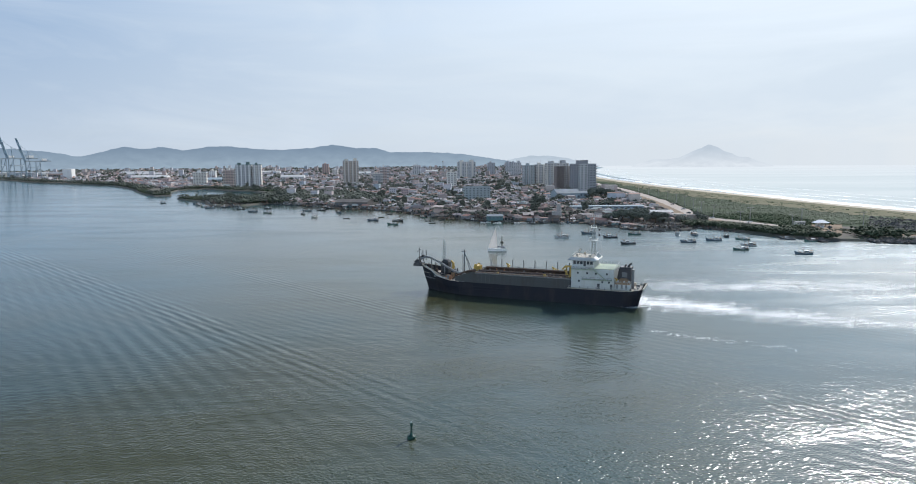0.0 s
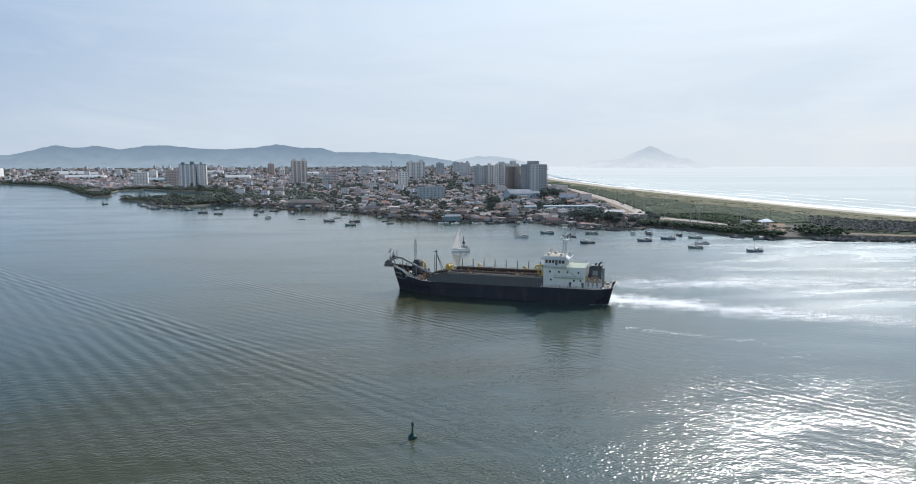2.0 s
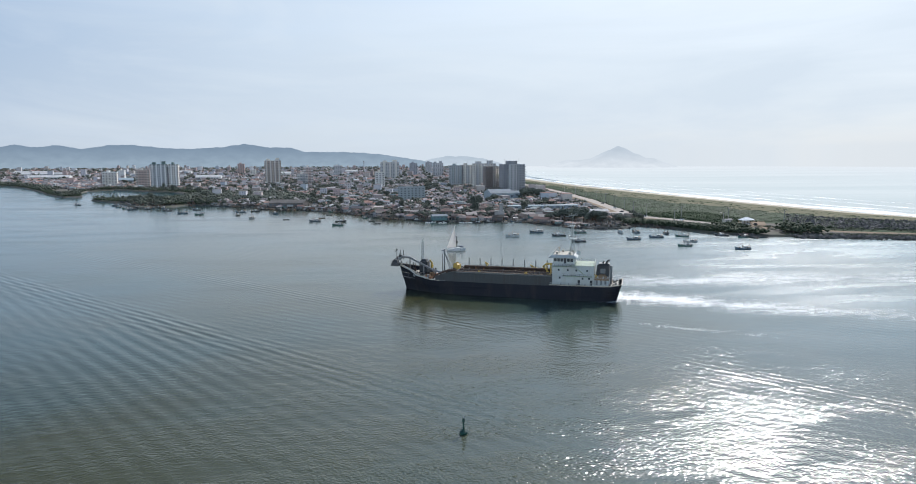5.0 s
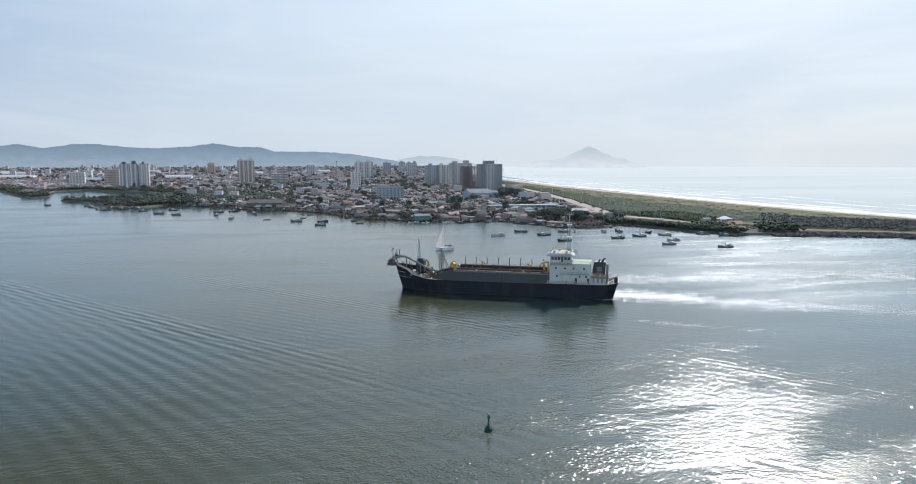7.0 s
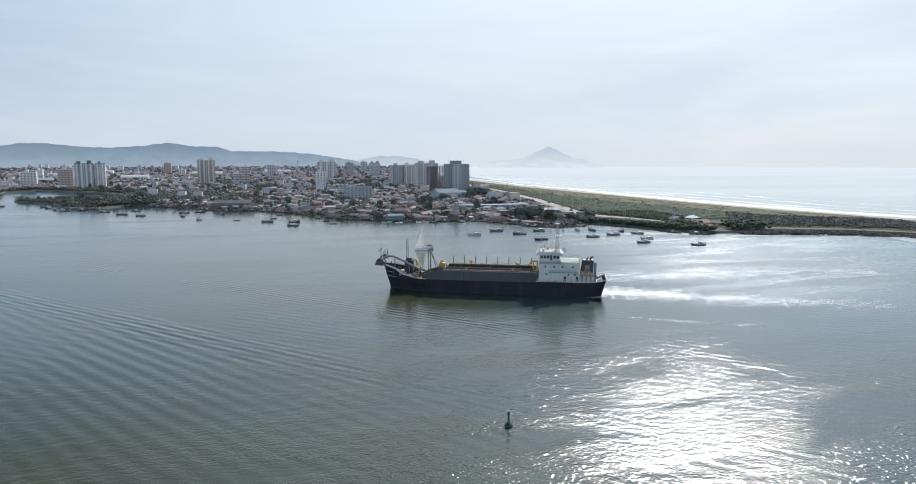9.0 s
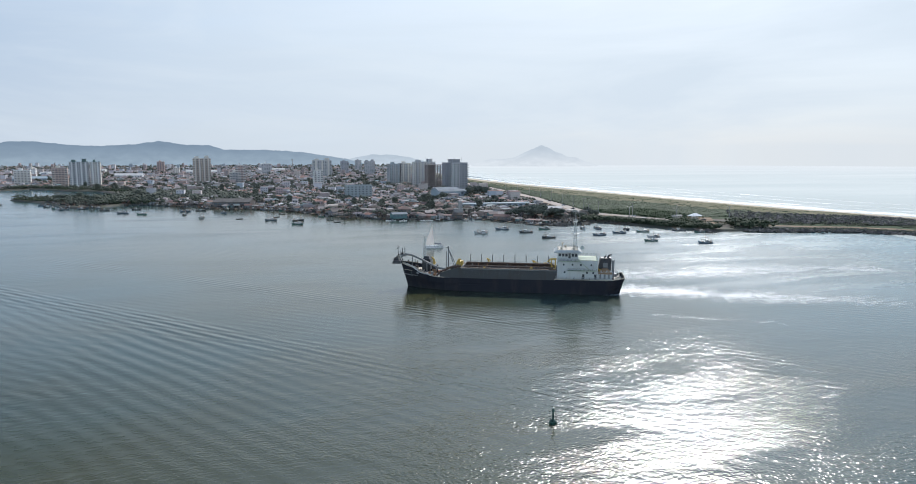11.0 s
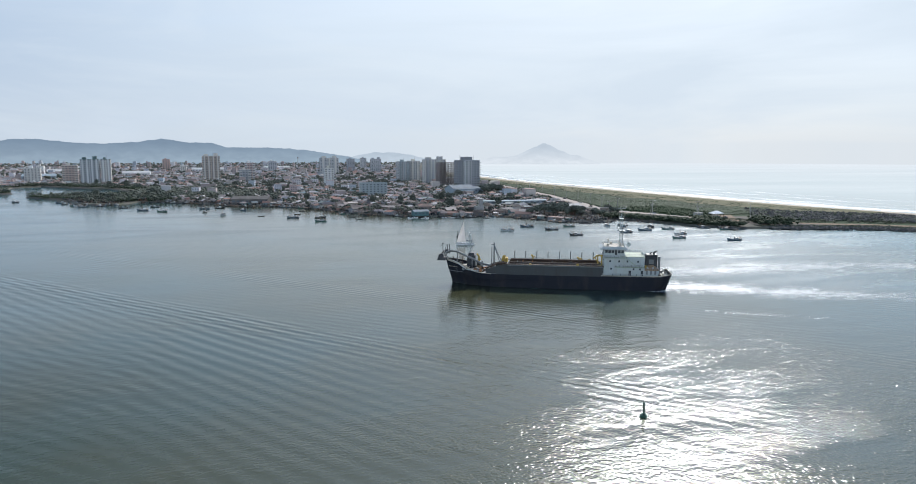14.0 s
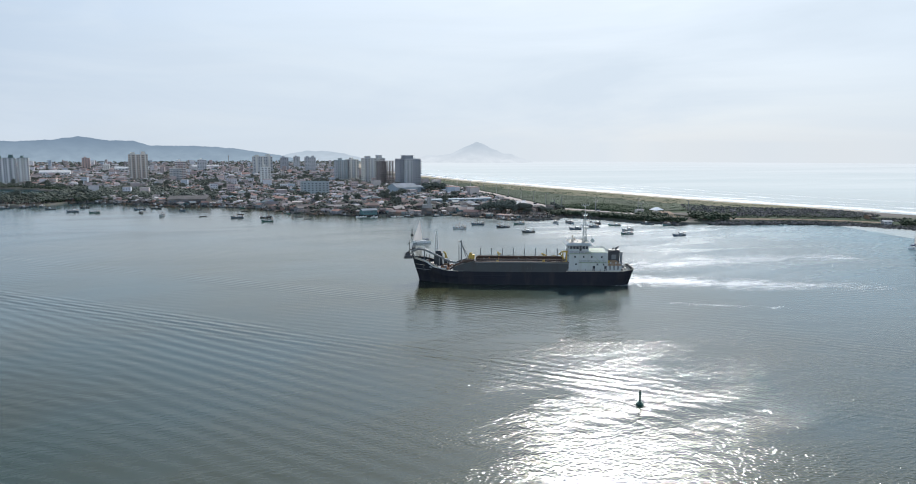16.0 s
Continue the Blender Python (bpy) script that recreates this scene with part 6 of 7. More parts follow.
scatter("creek_mangrove", 4400, lambda x, y: inside(x, y, OUTLINE) and (inside(x, y, [(-332, 896), (-395, 950), (-388, 975), (-335, 965), (-285, 945), (-275, 908)]) or near_bank(x, y, 0, 16, CREEK[13:22])),
        (-900, -240, 790, 1620), MANGROVE, "dark mangrove thicket along the creek", "mangrove", 0.9, 1.9, 25, 0.7)
scatter("creek_mangrove", 260, lambda x, y: inside(x, y, OUTLINE) and inside(x, y, [(-196, 824), (-250, 820), (-262, 890), (-205, 870)]), (-305, -195, 780, 890), MANGROVE,
        "dark bushes on the point by the creek", "mangrove", 1.0, 2.2, 36, 0.6)
scatter("creek_mangrove", 900, lambda x, y: inside(x, y, OUTLINE) and near_bank(x, y, 0, 30, CREEK[8:13] + RIVER[-3:]), (-520, -190, 780, 1300), MANGROVE, "dark bushes round the creek", "mangrove", 1.5, 3.2, 26, 0.8)
for seed, poly in ((51, [(221, 462), (238, 450), (244, 474), (229, 484)]), (52, [(257, 438), (286, 434), (292, 462), (270, 470)])):
    scatter("bank_mangrove", 150, lambda x, y: inside(x, y, poly), (215, 295, 430, 490), MANGROVE, "tall dark bushes beside the sandy lot", "mangrove", 1.5, 3.0, seed, 1.1)
scatter("jetty_scrub", 1500, lambda x, y: inside(x, y, JETTY_BAND), (298, 448, 418, 582), MANGROVE, "dark low scrub between the jetty's boulders", "scrub", 1.2, 2.8, 53, 0.2, 0.02, 0.3)
GROVE = [(-250, 850), (-200, 845), (-120, 800), (-90, 850), (-120, 960), (-180, 1060), (-265, 1070), (-270, 960)]
scatter("town_greenery", 2600, lambda x, y: inside(x, y, GROVE) and in_town(x, y), (-280, -80, 790, 1080), TREE, "dark grove of trees behind the creek", "trees", 1.8, 4.0, 41, 1.2, 0.02)
scatter("town_greenery", 15000, lambda x, y: in_town(x, y), (-500, 250, 590, 1700), TREE, "tree tops and shrubs between the houses", "trees", 1.2, 3.4, 27, 1.1, 0.012)
scatter("bank_trees", 1100, lambda x, y: inside(x, y, OUTLINE) and near_bank(x, y, 2, 34, CREEK[18:24]), (-1420, -560, 1230, 2110), TREE, "dark trees along the upper river bank", "trees", 1.8, 4.2, 43, 0.9, 0.01)
scatter("far_woods", 3600, lambda x, y: inside(x, y, OUTLINE) and 1500 < y and x < along(BEACH_X, y) - 50, (-2200, 820, 1500, 4300), TREE, "distant tree tops beyond the town", "trees", 3.0, 8.0, 28, 0.9, 0.004)
scatter("jetty_scrub", 700, lambda x, y: inside(x, y, OUTLINE) and x > 262 and near_bank(x, y, 30, 62, RIVER[1:8]), (260, 470, 330, 530), MANGROVE, "low scrub on the jetty", "scrub", 0.8, 2.0, 29, 0.1, 0.03, 0.35)


def rocks(name, count, test, area, r0, r1, seed, label, z):
    q = random.Random(seed)
    verts, faces = [], []
    k = tries = 0
    while k < count and tries < count * 60:
        tries += 1
        x, y = q.uniform(area[0], area[1]), q.uniform(area[2], area[3])
        if not test(x, y):
            continue
        r = q.uniform(r0, r1)
        clump(q, verts, faces, x, y, z + q.uniform(-0.5, 0.5), r, 0.75)
        k += 1
    tagged(raw(name, verts, faces, [ROCK]), label, "rocks", kind="stuff")


rocks("jetty_rocks", 3000, lambda x, y: near_bank(x, y, 0, 11, RIVER[0:8]) and not 232 < x < 258, (205, 420, 290, 470), 0.6, 1.7, 31, "dark boulders along the jetty's river side", 0.9)
rocks("jetty_rocks", 2200, lambda x, y: inside(x, y, JETTY_BAND) or (x > 400 and inside(x, y, OUTLINE) and near_bank(x, y, 20, 60, RIVER[0:3])), (298, 500, 300, 582), 0.7, 1.9, 32, "grey boulders of the jetty's crown", 1.9)
rocks("shore_rubble", 1200, lambda x, y: near_bank(x, y, 0, 3.5, RIVER[10:26]), (-245, 190, 500, 850), 0.5, 1.3, 33, "stones and rubble along the town's shore", 0.4)


# ---- the town ----
def house(m, w, d, h, kind, mats, label, group="houses near the river"):
    """A small house: walls, roof with eaves, windows and a door."""
    t = thing("house", m, label, "house", group)
    bm = bmesh.new()
    box(bm, 0, 0, -0.3, w, d, h + 0.3)
    if kind == "gable":
        for s in (-1, 1):
            x = s * (w / 2 - 0.05)
            a = [bm.verts.new(p) for p in ((x, -d / 2, h), (x, d / 2, h), (x, 0, h + d * 0.24))]
            bm.faces.new(a)
    wall = part("wall", bm, mats[0], t)
    bm = bmesh.new()
    e = 0.5
    if kind == "gable":
        for s in (-1, 1):
            pts = [(-w / 2 - e, s * (d / 2 + e), h - 0.1), (w / 2 + e, s * (d / 2 + e), h - 0.1), (w / 2 + e, 0, h + d * 0.26), (-w / 2 - e, 0, h + d * 0.26)]
            loft(bm, [pts, [(x, y, z + 0.14) for x, y, z in pts]], close=True)
    elif kind == "hip":
        lo = [(-w / 2 - e, -d / 2 - e, h), (w / 2 + e, -d / 2 - e, h), (w / 2 + e, d / 2 + e, h), (-w / 2 - e, d / 2 + e, h)]
        k = max(0.3, (w - d) / 2)
        hi = [(-k, -0.1, h + d * 0.26), (k, -0.1, h + d * 0.26), (k, 0.1, h + d * 0.26), (-k, 0.1, h + d * 0.26)]
        loft(bm, [lo, [(x, y, z + 0.15) for x, y, z in lo], hi], close=True)
    else:
        pts = [(-w / 2 - 0.3, -d / 2 - 0.4, h + 0.05), (w / 2 + 0.3, -d / 2 - 0.4, h + 0.05), (w / 2 + 0.3, d / 2 + 0.3, h + 0.65), (-w / 2 - 0.3, d / 2 + 0.3, h + 0.65)]
        loft(bm, [pts, [(x, y, z + 0.12) for x, y, z in pts]], close=True)
    part("roof", bm, mats[1], t)
    bm = bmesh.new()
    box(bm, 0, 0, 0, 1.3, 0.08, 1.1)
    win = part("window", bm, WINDOW, wall)
    floors = max(1, int(h / 2.8))
    first = True
    for fl in range(floors):
        for k in range(max(2, int(w / 3.4))):
            x = -w / 2 + w * (k + 0.5) / max(2, int(w / 3.4))
            if fl == 0 and k == 1:
                continue
            if first:
                win.matrix_basis, first = pose(x, -d / 2 - 0.02, 1.0 + fl * 2.8), False
            else:
                child("window", win, wall, x, -d / 2 - 0.02, 1.0 + fl * 2.8)
    child("window", win, wall, -w / 2 - 0.02, 0, 1.0 + (floors - 1) * 2.8, 90)
    bm = bmesh.new()
    k = max(2, int(w / 3.4))
    box(bm, -w / 2 + w * 1.5 / k, -d / 2 - 0.02, 0, 1.0, 0.08, 2.1)
    part("door", bm, BOATWOOD, wall)
    return t


MATS = (WALLS, ROOFS)
PROTO = [house(pose(60, 600, LAND, 0, 0, 5), 9, 8, 3.2, "gable", MATS, "small plastered house with a tiled gable roof"),
         house(pose(40, 612, LAND, 0, 0, -8), 11, 9, 5.8, "hip", MATS, "two-storey plastered house with a hipped tile roof"),
         house(pose(20, 628, LAND, 0, 0, 12), 8, 7, 2.9, "shed", MATS, "low riverside shack with a sheet roof"),
         house(pose(0, 645, LAND, 0, 0, 3), 14, 9, 3.6, "gable", MATS, "long low boat shed with a sheet roof"),
         house(pose(-20, 668, LAND, 0, 0, -5), 9, 9, 6.2, "shed", MATS, "flat-roofed two-storey plastered house"),
         house(pose(-45, 720, LAND, 0, 0, 8), 10, 8, 3.2, "hip", MATS, "small house with a hipped tile roof")]
q = random.Random(5)
placed = [(60, 600), (40, 612), (20, 628), (0, 645), (-20, 668), (-45, 720)]
ISLET = [(-200, 826), (-256, 780), (-420, 900), (-420, 1010), (-330, 1060), (-280, 1040), (-235, 900)]
cells = []
for iy in range(205):
    step = 8.0 if iy < 64 else 11
    y0 = 572 + (iy * 8.0 if iy < 64 else 64 * 8.0 + (iy - 64) * 11)
    for ix in range(-170, 52):
        x, y = ix * step + q.uniform(-3, 3) + 0.12 * (y0 - 572), y0 + q.uniform(-3, 3) - 0.06 * ix * step
        if y > 2600 or not in_town(x, y) or not in_town(x, y - 7):
            continue
        if near_bank(x, y, -1, 1.5, RIVER[10:]) or (ix % 8 == 0 and y > 640) or (iy % 6 == 5 and y > 640):
            continue
        if near_bank(x, y, -1, 45, CREEK) or inside(x, y, ISLET):
            continue
        cells.append((math.hypot(x - 20, y - 250), x, y))
cells.sort()
near = [c for c in cells if c[1] > -260][:290]
taken = set(near)
for d, x, y in near:
    if any(abs(x - a) < 8 and abs(y - b) < 7 for a, b in placed):
        continue
    shore = near_bank(x, y, -1, 28, RIVER[10:])
    k = q.choice((2, 2, 3, 0, 5) if shore else (0, 0, 1, 1, 4, 5, 2))
    copy_thing(PROTO[k], pose(x, y, LAND, 0, 0, q.choice((0, 90, 0, 180)) + q.uniform(-32, 32)) @ Matrix.Diagonal((q.uniform(0.5, 1.0), q.uniform(0.55, 1.0), q.uniform(0.6, 0.95), 1)))

# shacks and piers that crowd the water's edge
def pier(m, L):
    t = thing("wooden_pier", m, "narrow weathered plank pier on stakes", "pier", "shore piers")
    bm = bmesh.new()
    box(bm, 0, L / 2, 0.9, 1.5, L, 0.12)
    part("deck", bm, BOATWOOD, t)
    bm = bmesh.new()
    rod(bm, (0, 0, -1.2), (0, 0, 1.3), 0.1)
    stake = part("stake", bm, BOATWOOD, t)
    stake.matrix_basis = pose(-0.7, 1.0, 0)
    for i in range(int(L / 3) + 1):
        for x in (-0.7, 0.7):
            if i or x > 0:
                child("stake", stake, t, x, 1.0 + 3 * i if 1.0 + 3 * i < L else L - 0.3, 0)
    return t


PIER = None
edge = RIVER[13:26]
for (x0, y0), (x1, y1) in zip(edge, edge[1:]):
    L = math.hypot(x1 - x0, y1 - y0)
    ux, uy = (x1 - x0) / L, (y1 - y0) / L
    turn = math.degrees(math.atan2(uy, ux))
    k = 3.0
    while k < L:
        if q.random() < 0.8:
            back = q.uniform(1.0, 5.5)
            kind = q.choice((2, 2, 3, 2, 0))
            copy_thing(PROTO[kind], pose(x0 + ux * k + uy * back, y0 + uy * k - ux * back, LAND - 0.3, 0, 0, turn + 180 + q.uniform(-18, 18)) @ Matrix.Diagonal((q.uniform(0.45, 1.0), q.uniform(0.5, 0.9), q.uniform(0.5, 0.8), 1)))
        if q.random() < 0.42:
            m = pose(x0 + ux * k - uy * 0.5, y0 + uy * k + ux * 0.5, 0, 0, 0, turn + q.uniform(-12, 12))
            PIER = copy_thing(PIER, m) if PIER else pier(m, 9.0)
        if q.random() < 0.55:
            out = q.uniform(3, 11)
            copy_thing(DG if q.random() < 0.6 else FB[q.choice((1, 2, 2, 3))], pose(x0 + ux * k - uy * out, y0 + uy * k + ux * out, 0, 0, 0, turn + q.choice((0, 90, 180)) + q.uniform(-25, 25)))
        k += q.uniform(5.5, 9.0)

# crates, tarpaulins, posts and planks heaped along the water's edge
CLUTTER = varied("shore_clutter_mix", [(0.05, 0.045, 0.04), (0.09, 0.075, 0.06), (0.03, 0.03, 0.032), (0.14, 0.12, 0.10), (0.06, 0.07, 0.075), (0.12, 0.07, 0.05), (0.24, 0.23, 0.22), (0.04, 0.05, 0.045)], 0.9, True)
verts, faces = [], []


def clutter(x, y, z, post, low=1.0):
    """A crate, heap or upright post of chance size."""
    w, d, h = (0.16, 0.16, q.uniform(1.6, 4.2)) if post else (q.uniform(0.5, 3.4), q.uniform(0.5, 2.2), q.uniform(0.4, 1.9) * low)
    a = q.uniform(0, 3.14)
    c, sn = math.cos(a), math.sin(a)
    b = len(verts)
    for zz, tp in ((z, 1.0), (z + h, 0.85)):
        for u, v in ((-1, -1), (1, -1), (1, 1), (-1, 1)):
            verts.append((x + (u * w * c - v * d * sn) / 2 * tp, y + (u * w * sn + v * d * c) / 2 * tp, zz))
    for f in ((3, 2, 1, 0), (4, 5, 6, 7), (0, 1, 5, 4), (1, 2, 6, 5), (2, 3, 7, 6), (3, 0, 4, 7)):
        faces.append([b + i for i in f])


for (x0, y0), (x1, y1) in zip(RIVER[9:26], RIVER[10:26]):
    L = math.hypot(x1 - x0, y1 - y0)
    ux, uy = (x1 - x0) / L, (y1 - y0) / L
    for _ in range(int(L * 8.0)):
        k, back = q.uniform(0, L), q.uniform(-4.5, 22.0)
        post = q.random() < 0.3
        clutter(x0 + ux * k + uy * back, y0 + uy * k - ux * back, LAND - 0.1 if back > 0 else (-0.6 if post else -0.15), post, 1.0 if back > 0 else 0.6)
# the boat landing on the point by the creek
LANDING = [(-258, 806), (-293, 816), (-335, 892), (-290, 905), (-248, 850)]
n = 0
while n < 700:
    x, y = q.uniform(-336, -246), q.uniform(804, 906)
    if inside(x, y, LANDING):
        clutter(x, y, LAND - 0.1, q.random() < 0.35)
        n += 1
tagged(raw("shore_clutter", verts, faces, [CLUTTER]), "dark crates, tarpaulins and posts heaped on the shore", "clutter", kind="stuff")

# the many houses further off
verts, faces, slots = [], [], []


def quick_house(x, y, w, d, h, kind, turn):
    c, s = math.cos(turn), math.sin(turn)
    P = lambda u, v, z: verts.append((x + u * c - v * s, y + u * s + v * c, LAND + z)) or len(verts) - 1
    b = [P(u * w / 2, v * d / 2, z) for z in (-0.3, h) for u, v in ((-1, -1), (1, -1), (1, 1), (-1, 1))]
    for f in ((0, 1, 5, 4), (1, 2, 6, 5), (2, 3, 7, 6), (3, 0, 4, 7)):
        faces.append([b[i] for i in f]); slots.append(0)
    e = 0.5
    if kind == 0:
        r = [P(-w / 2 - e, -d / 2 - e, h), P(w / 2 + e, -d / 2 - e, h), P(w / 2 + e, d / 2 + e, h), P(-w / 2 - e, d / 2 + e, h), P(-w / 2 - e, 0, h + d * .27), P(w / 2 + e, 0, h + d * .27)]
        for f in ((0, 1, 5, 4), (2, 3, 4, 5), (3, 0, 4), (1, 2, 5), (3, 2, 1, 0)):
            faces.append([r[i] for i in f]); slots.append(1)
    elif kind == 1:
        k = max(0.2, (w - d) / 2)
        r = [P(-w / 2 - e, -d / 2 - e, h), P(w / 2 + e, -d / 2 - e, h), P(w / 2 + e, d / 2 + e, h), P(-w / 2 - e, d / 2 + e, h), P(-k, 0, h + d * .27), P(k, 0, h + d * .27)]
        for f in ((0, 1, 5, 4), (2, 3, 4, 5), (3, 0, 4), (1, 2, 5), (3, 2, 1, 0)):
            faces.append([r[i] for i in f]); slots.append(1)
    else:
        r = [P(u * (w / 2 + .3), v * (d / 2 + .3), z) for z in (h + .02, h + .35) for u, v in ((-1, -1), (1, -1), (1, 1), (-1, 1))]
        for f in ((4, 5, 6, 7), (0, 1, 5, 4), (1, 2, 6, 5), (2, 3, 7, 6), (3, 0, 4, 7)):
            faces.append([r[i] for i in f]); slots.append(1)
    for fl in range(max(1, int(h / 2.8))):
        for k in range(3):
            u = w * (k - 1) / 3.2
            for v, o in ((-d / 2 - 0.04, 1),):
                r = [P(u - 0.6, v, 0.9 + fl * 2.8), P(u + 0.6, v, 0.9 + fl * 2.8), P(u + 0.6, v, 2.1 + fl * 2.8), P(u - 0.6, v, 2.1 + fl * 2.8)]
                faces.append(r); slots.append(2)


for cell in cells:
    if cell in taken:
        continue
    d, x, y = cell
    if q.random() < 0.10:
        continue
    tall = q.random()
    h = q.choice((2.5, 2.7, 2.8, 3, 3.2, 5.4)) if tall < 0.978 else q.uniform(8, 13)
    if h > 8:
        quick_house(x, y, q.uniform(8, 14), q.uniform(9, 13), h, 2, q.choice((0, 1.571)) + q.uniform(-0.15, 0.15))
        continue
    for _ in range(q.choice((1, 2, 2, 3))):
        quick_house(x + q.uniform(-5, 5), y + q.uniform(-5, 5), q.uniform(3.6, 8.5), q.uniform(3.2, 6.5), h * q.uniform(0.8, 1.2), q.choice((0, 0, 0, 1, 1, 2, 2)), q.choice((0, 1.571, 0.4)) + q.uniform(-0.35, 0.35))
for _ in range(4300):
    x, y = q.uniform(-1900, 420), q.uniform(1450, 3900)
    if not inside(x, y, OUTLINE) or not free(x, y) or near_bank(x, y, -1, 60, CREEK[18:]) or x > along(BEACH_X, y) - 110:
        continue
    h = q.choice((3, 3.5, 4, 5, 6, 7)) if q.random() < 0.965 else q.uniform(10, 24)
    quick_house(x, y, q.uniform(6, 17), q.uniform(6, 11), h, q.choice((0, 1, 2, 2)) if h < 9 else 2, q.uniform(-0.3, 0.3))
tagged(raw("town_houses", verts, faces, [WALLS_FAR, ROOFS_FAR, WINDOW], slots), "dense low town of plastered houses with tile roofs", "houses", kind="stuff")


# ---- towers ----
def tower(x, y, w, d, h, turn, wall, trim, storeys, bays, label, crown=2, balconies=True, strips=0, name="apartment_tower", side=0.0, win=0.42, top=None):
    """An apartment block with windows storey by storey, balconies, stair core and roof tanks."""
    t = thing(name, pose(x, y, LAND, 0, 0, turn), label, "building", "apartment towers")
    fh = h / storeys
    bm = bmesh.new()
    box(bm, 0, 0, -0.3, w, d, h + 0.3)
    body = part("wall", bm, wall, t)
    for s in range(strips):
        bm = bmesh.new()
        box(bm, -w / 2 + w * (s + 0.5) / strips, -d / 2 - 0.3, 0, w / strips * 0.28, 0.9, h + 0.8)
        part("pilaster", bm, trim, t)
    for k in range(storeys):
        bm = bmesh.new()
        box(bm, 0, 0, k * fh - 0.12, w + 0.3, d + 0.3, 0.24)
        part("floor_band", bm, trim, body)
    bm = bmesh.new()
    for u, v, a, b in ((0, -d / 2, w + 0.3, 0.3), (0, d / 2, w + 0.3, 0.3), (-w / 2, 0, 0.3, d - 0.3), (w / 2, 0, 0.3, d - 0.3)):
        box(bm, u, v, h, a, b, 1.0)
    part("parapet", bm, top or trim, t)
    for k in range(crown):
        bm = bmesh.new()
        cw = w * 0.22
        cx = (-w * 0.28 + w * 0.56 * k / max(1, crown - 1)) if crown > 1 else -w * 0.1
        box(bm, cx, 0, h, cw, d * 0.5, 4.2 + (k % 2) * 1.6)
        box(bm, cx, 0, h + 4.2 + (k % 2) * 1.6, cw + 0.5, d * 0.5 + 0.5, 0.3)
        part("roof_house", bm, top or trim, t)
    bm = bmesh.new()
    rod(bm, (w * 0.1, 0, h), (w * 0.1, 0, h + 9), 0.12, 0.06)
    part("roof_mast", bm, STEEL, t)
    bm = bmesh.new()
    box(bm, 0, 0, 0, w / bays * win, 0.12, fh * 0.42)
    win = part("window", bm, WINDOW, body)
    used = False
    for f in range(storeys):
        for b in range(bays):
            u = -w / 2 + w * (b + 0.5) / bays
            p = (u, -d / 2 - 0.03, f * fh + fh * 0.3)
            if not used:
                win.matrix_basis, used = pose(*p), True
            else:
                child("window", win, body, *p)
        for s in (-1, 1):
            for b in range(2):
                child("window", win, body, s * (w / 2 + 0.03), -d / 4 + d / 2 * b, f * fh + fh * 0.3, 90)
    if balconies:
        bm = bmesh.new()
        bw = w / bays * 0.9
        box(bm, 0, -0.8, -0.1, bw, 1.6, 0.16)
        box(bm, 0, -1.55, 0.06, bw, 0.1, 0.95)
        bal = part("balcony", bm, trim, t)
        used = False
        for f in range(1, storeys):
            for b in sorted({0, bays - 1}):
                p = (-w / 2 + w * (b + 0.5) / bays, -d / 2, f * fh)
                if not used:
                    bal.matrix_basis, used = pose(*p), True
                else:
                    child("balcony", bal, t, *p)
            if side:
                for v in (-d / 4, d / 4):
                    child("balcony", bal, t, w / 2 + side, v, f * fh, 90)
    return t


CREAM = painted("cream_render", (0.56, 0.53, 0.47), (0.40, 0.37, 0.33), 0.4, 0.85, 0.08)
WHITE_R = painted("white_render", (0.64, 0.64, 0.62), (0.42, 0.40, 0.38), 0.4, 0.85, 0.08)
BROWN_R = painted("brown_render", (0.38, 0.31, 0.26), (0.28, 0.23, 0.20), 0.4, 0.85, 0.08)
PINE_R = painted("dark_green_render", (0.10, 0.15, 0.14), (0.08, 0.11, 0.10), 0.4, 0.85, 0.08)
STONE_R = painted("pale_grey_render", (0.40, 0.40, 0.395), (0.29, 0.285, 0.28), 0.5, 0.85, 0.08)
DUSK_R = painted("dark_grey_render", (0.24, 0.245, 0.255), (0.18, 0.18, 0.18), 0.4, 0.85, 0.08)
GREY_R = painted("grey_render", (0.30, 0.31, 0.32), (0.22, 0.22, 0.22), 0.4, 0.85, 0.08)
PINK_R = painted("terracotta_render", (0.40, 0.30, 0.26), (0.30, 0.23, 0.20), 0.4, 0.85, 0.08)
GREEN_R = painted("grey_green_render", (0.30, 0.34, 0.34), (0.20, 0.22, 0.22), 0.4, 0.85, 0.08)

# the dark-topped tower by the beach: a pale core under a dark roof block, between two wings, the one with deep balconies on its flank
wing = tower(197, 1006, 15, 17, 43.5, 12, GREY_R, GREY_R, 12, 3, "twelve-storey grey tower wing with deep balconies on its flank", 0, True, 0, win=0.55)
bm = bmesh.new()
box(bm, 0, 0, -0.1, 2.9, 13, 0.25)
for v in (-6.4, 6.4):
    box(bm, 0, v, 0.15, 2.9, 0.15, 0.9)
box(bm, 1.38, 0, 0.15, 0.15, 12.6, 0.9)
deep = part("balcony", bm, DUSK_R, wing, "dark deep balcony")
deep.matrix_basis = pose(8.95, 0, 3.6)
for k in range(2, 12):
    child("balcony", deep, wing, 8.95, 0, 3.625 * k)
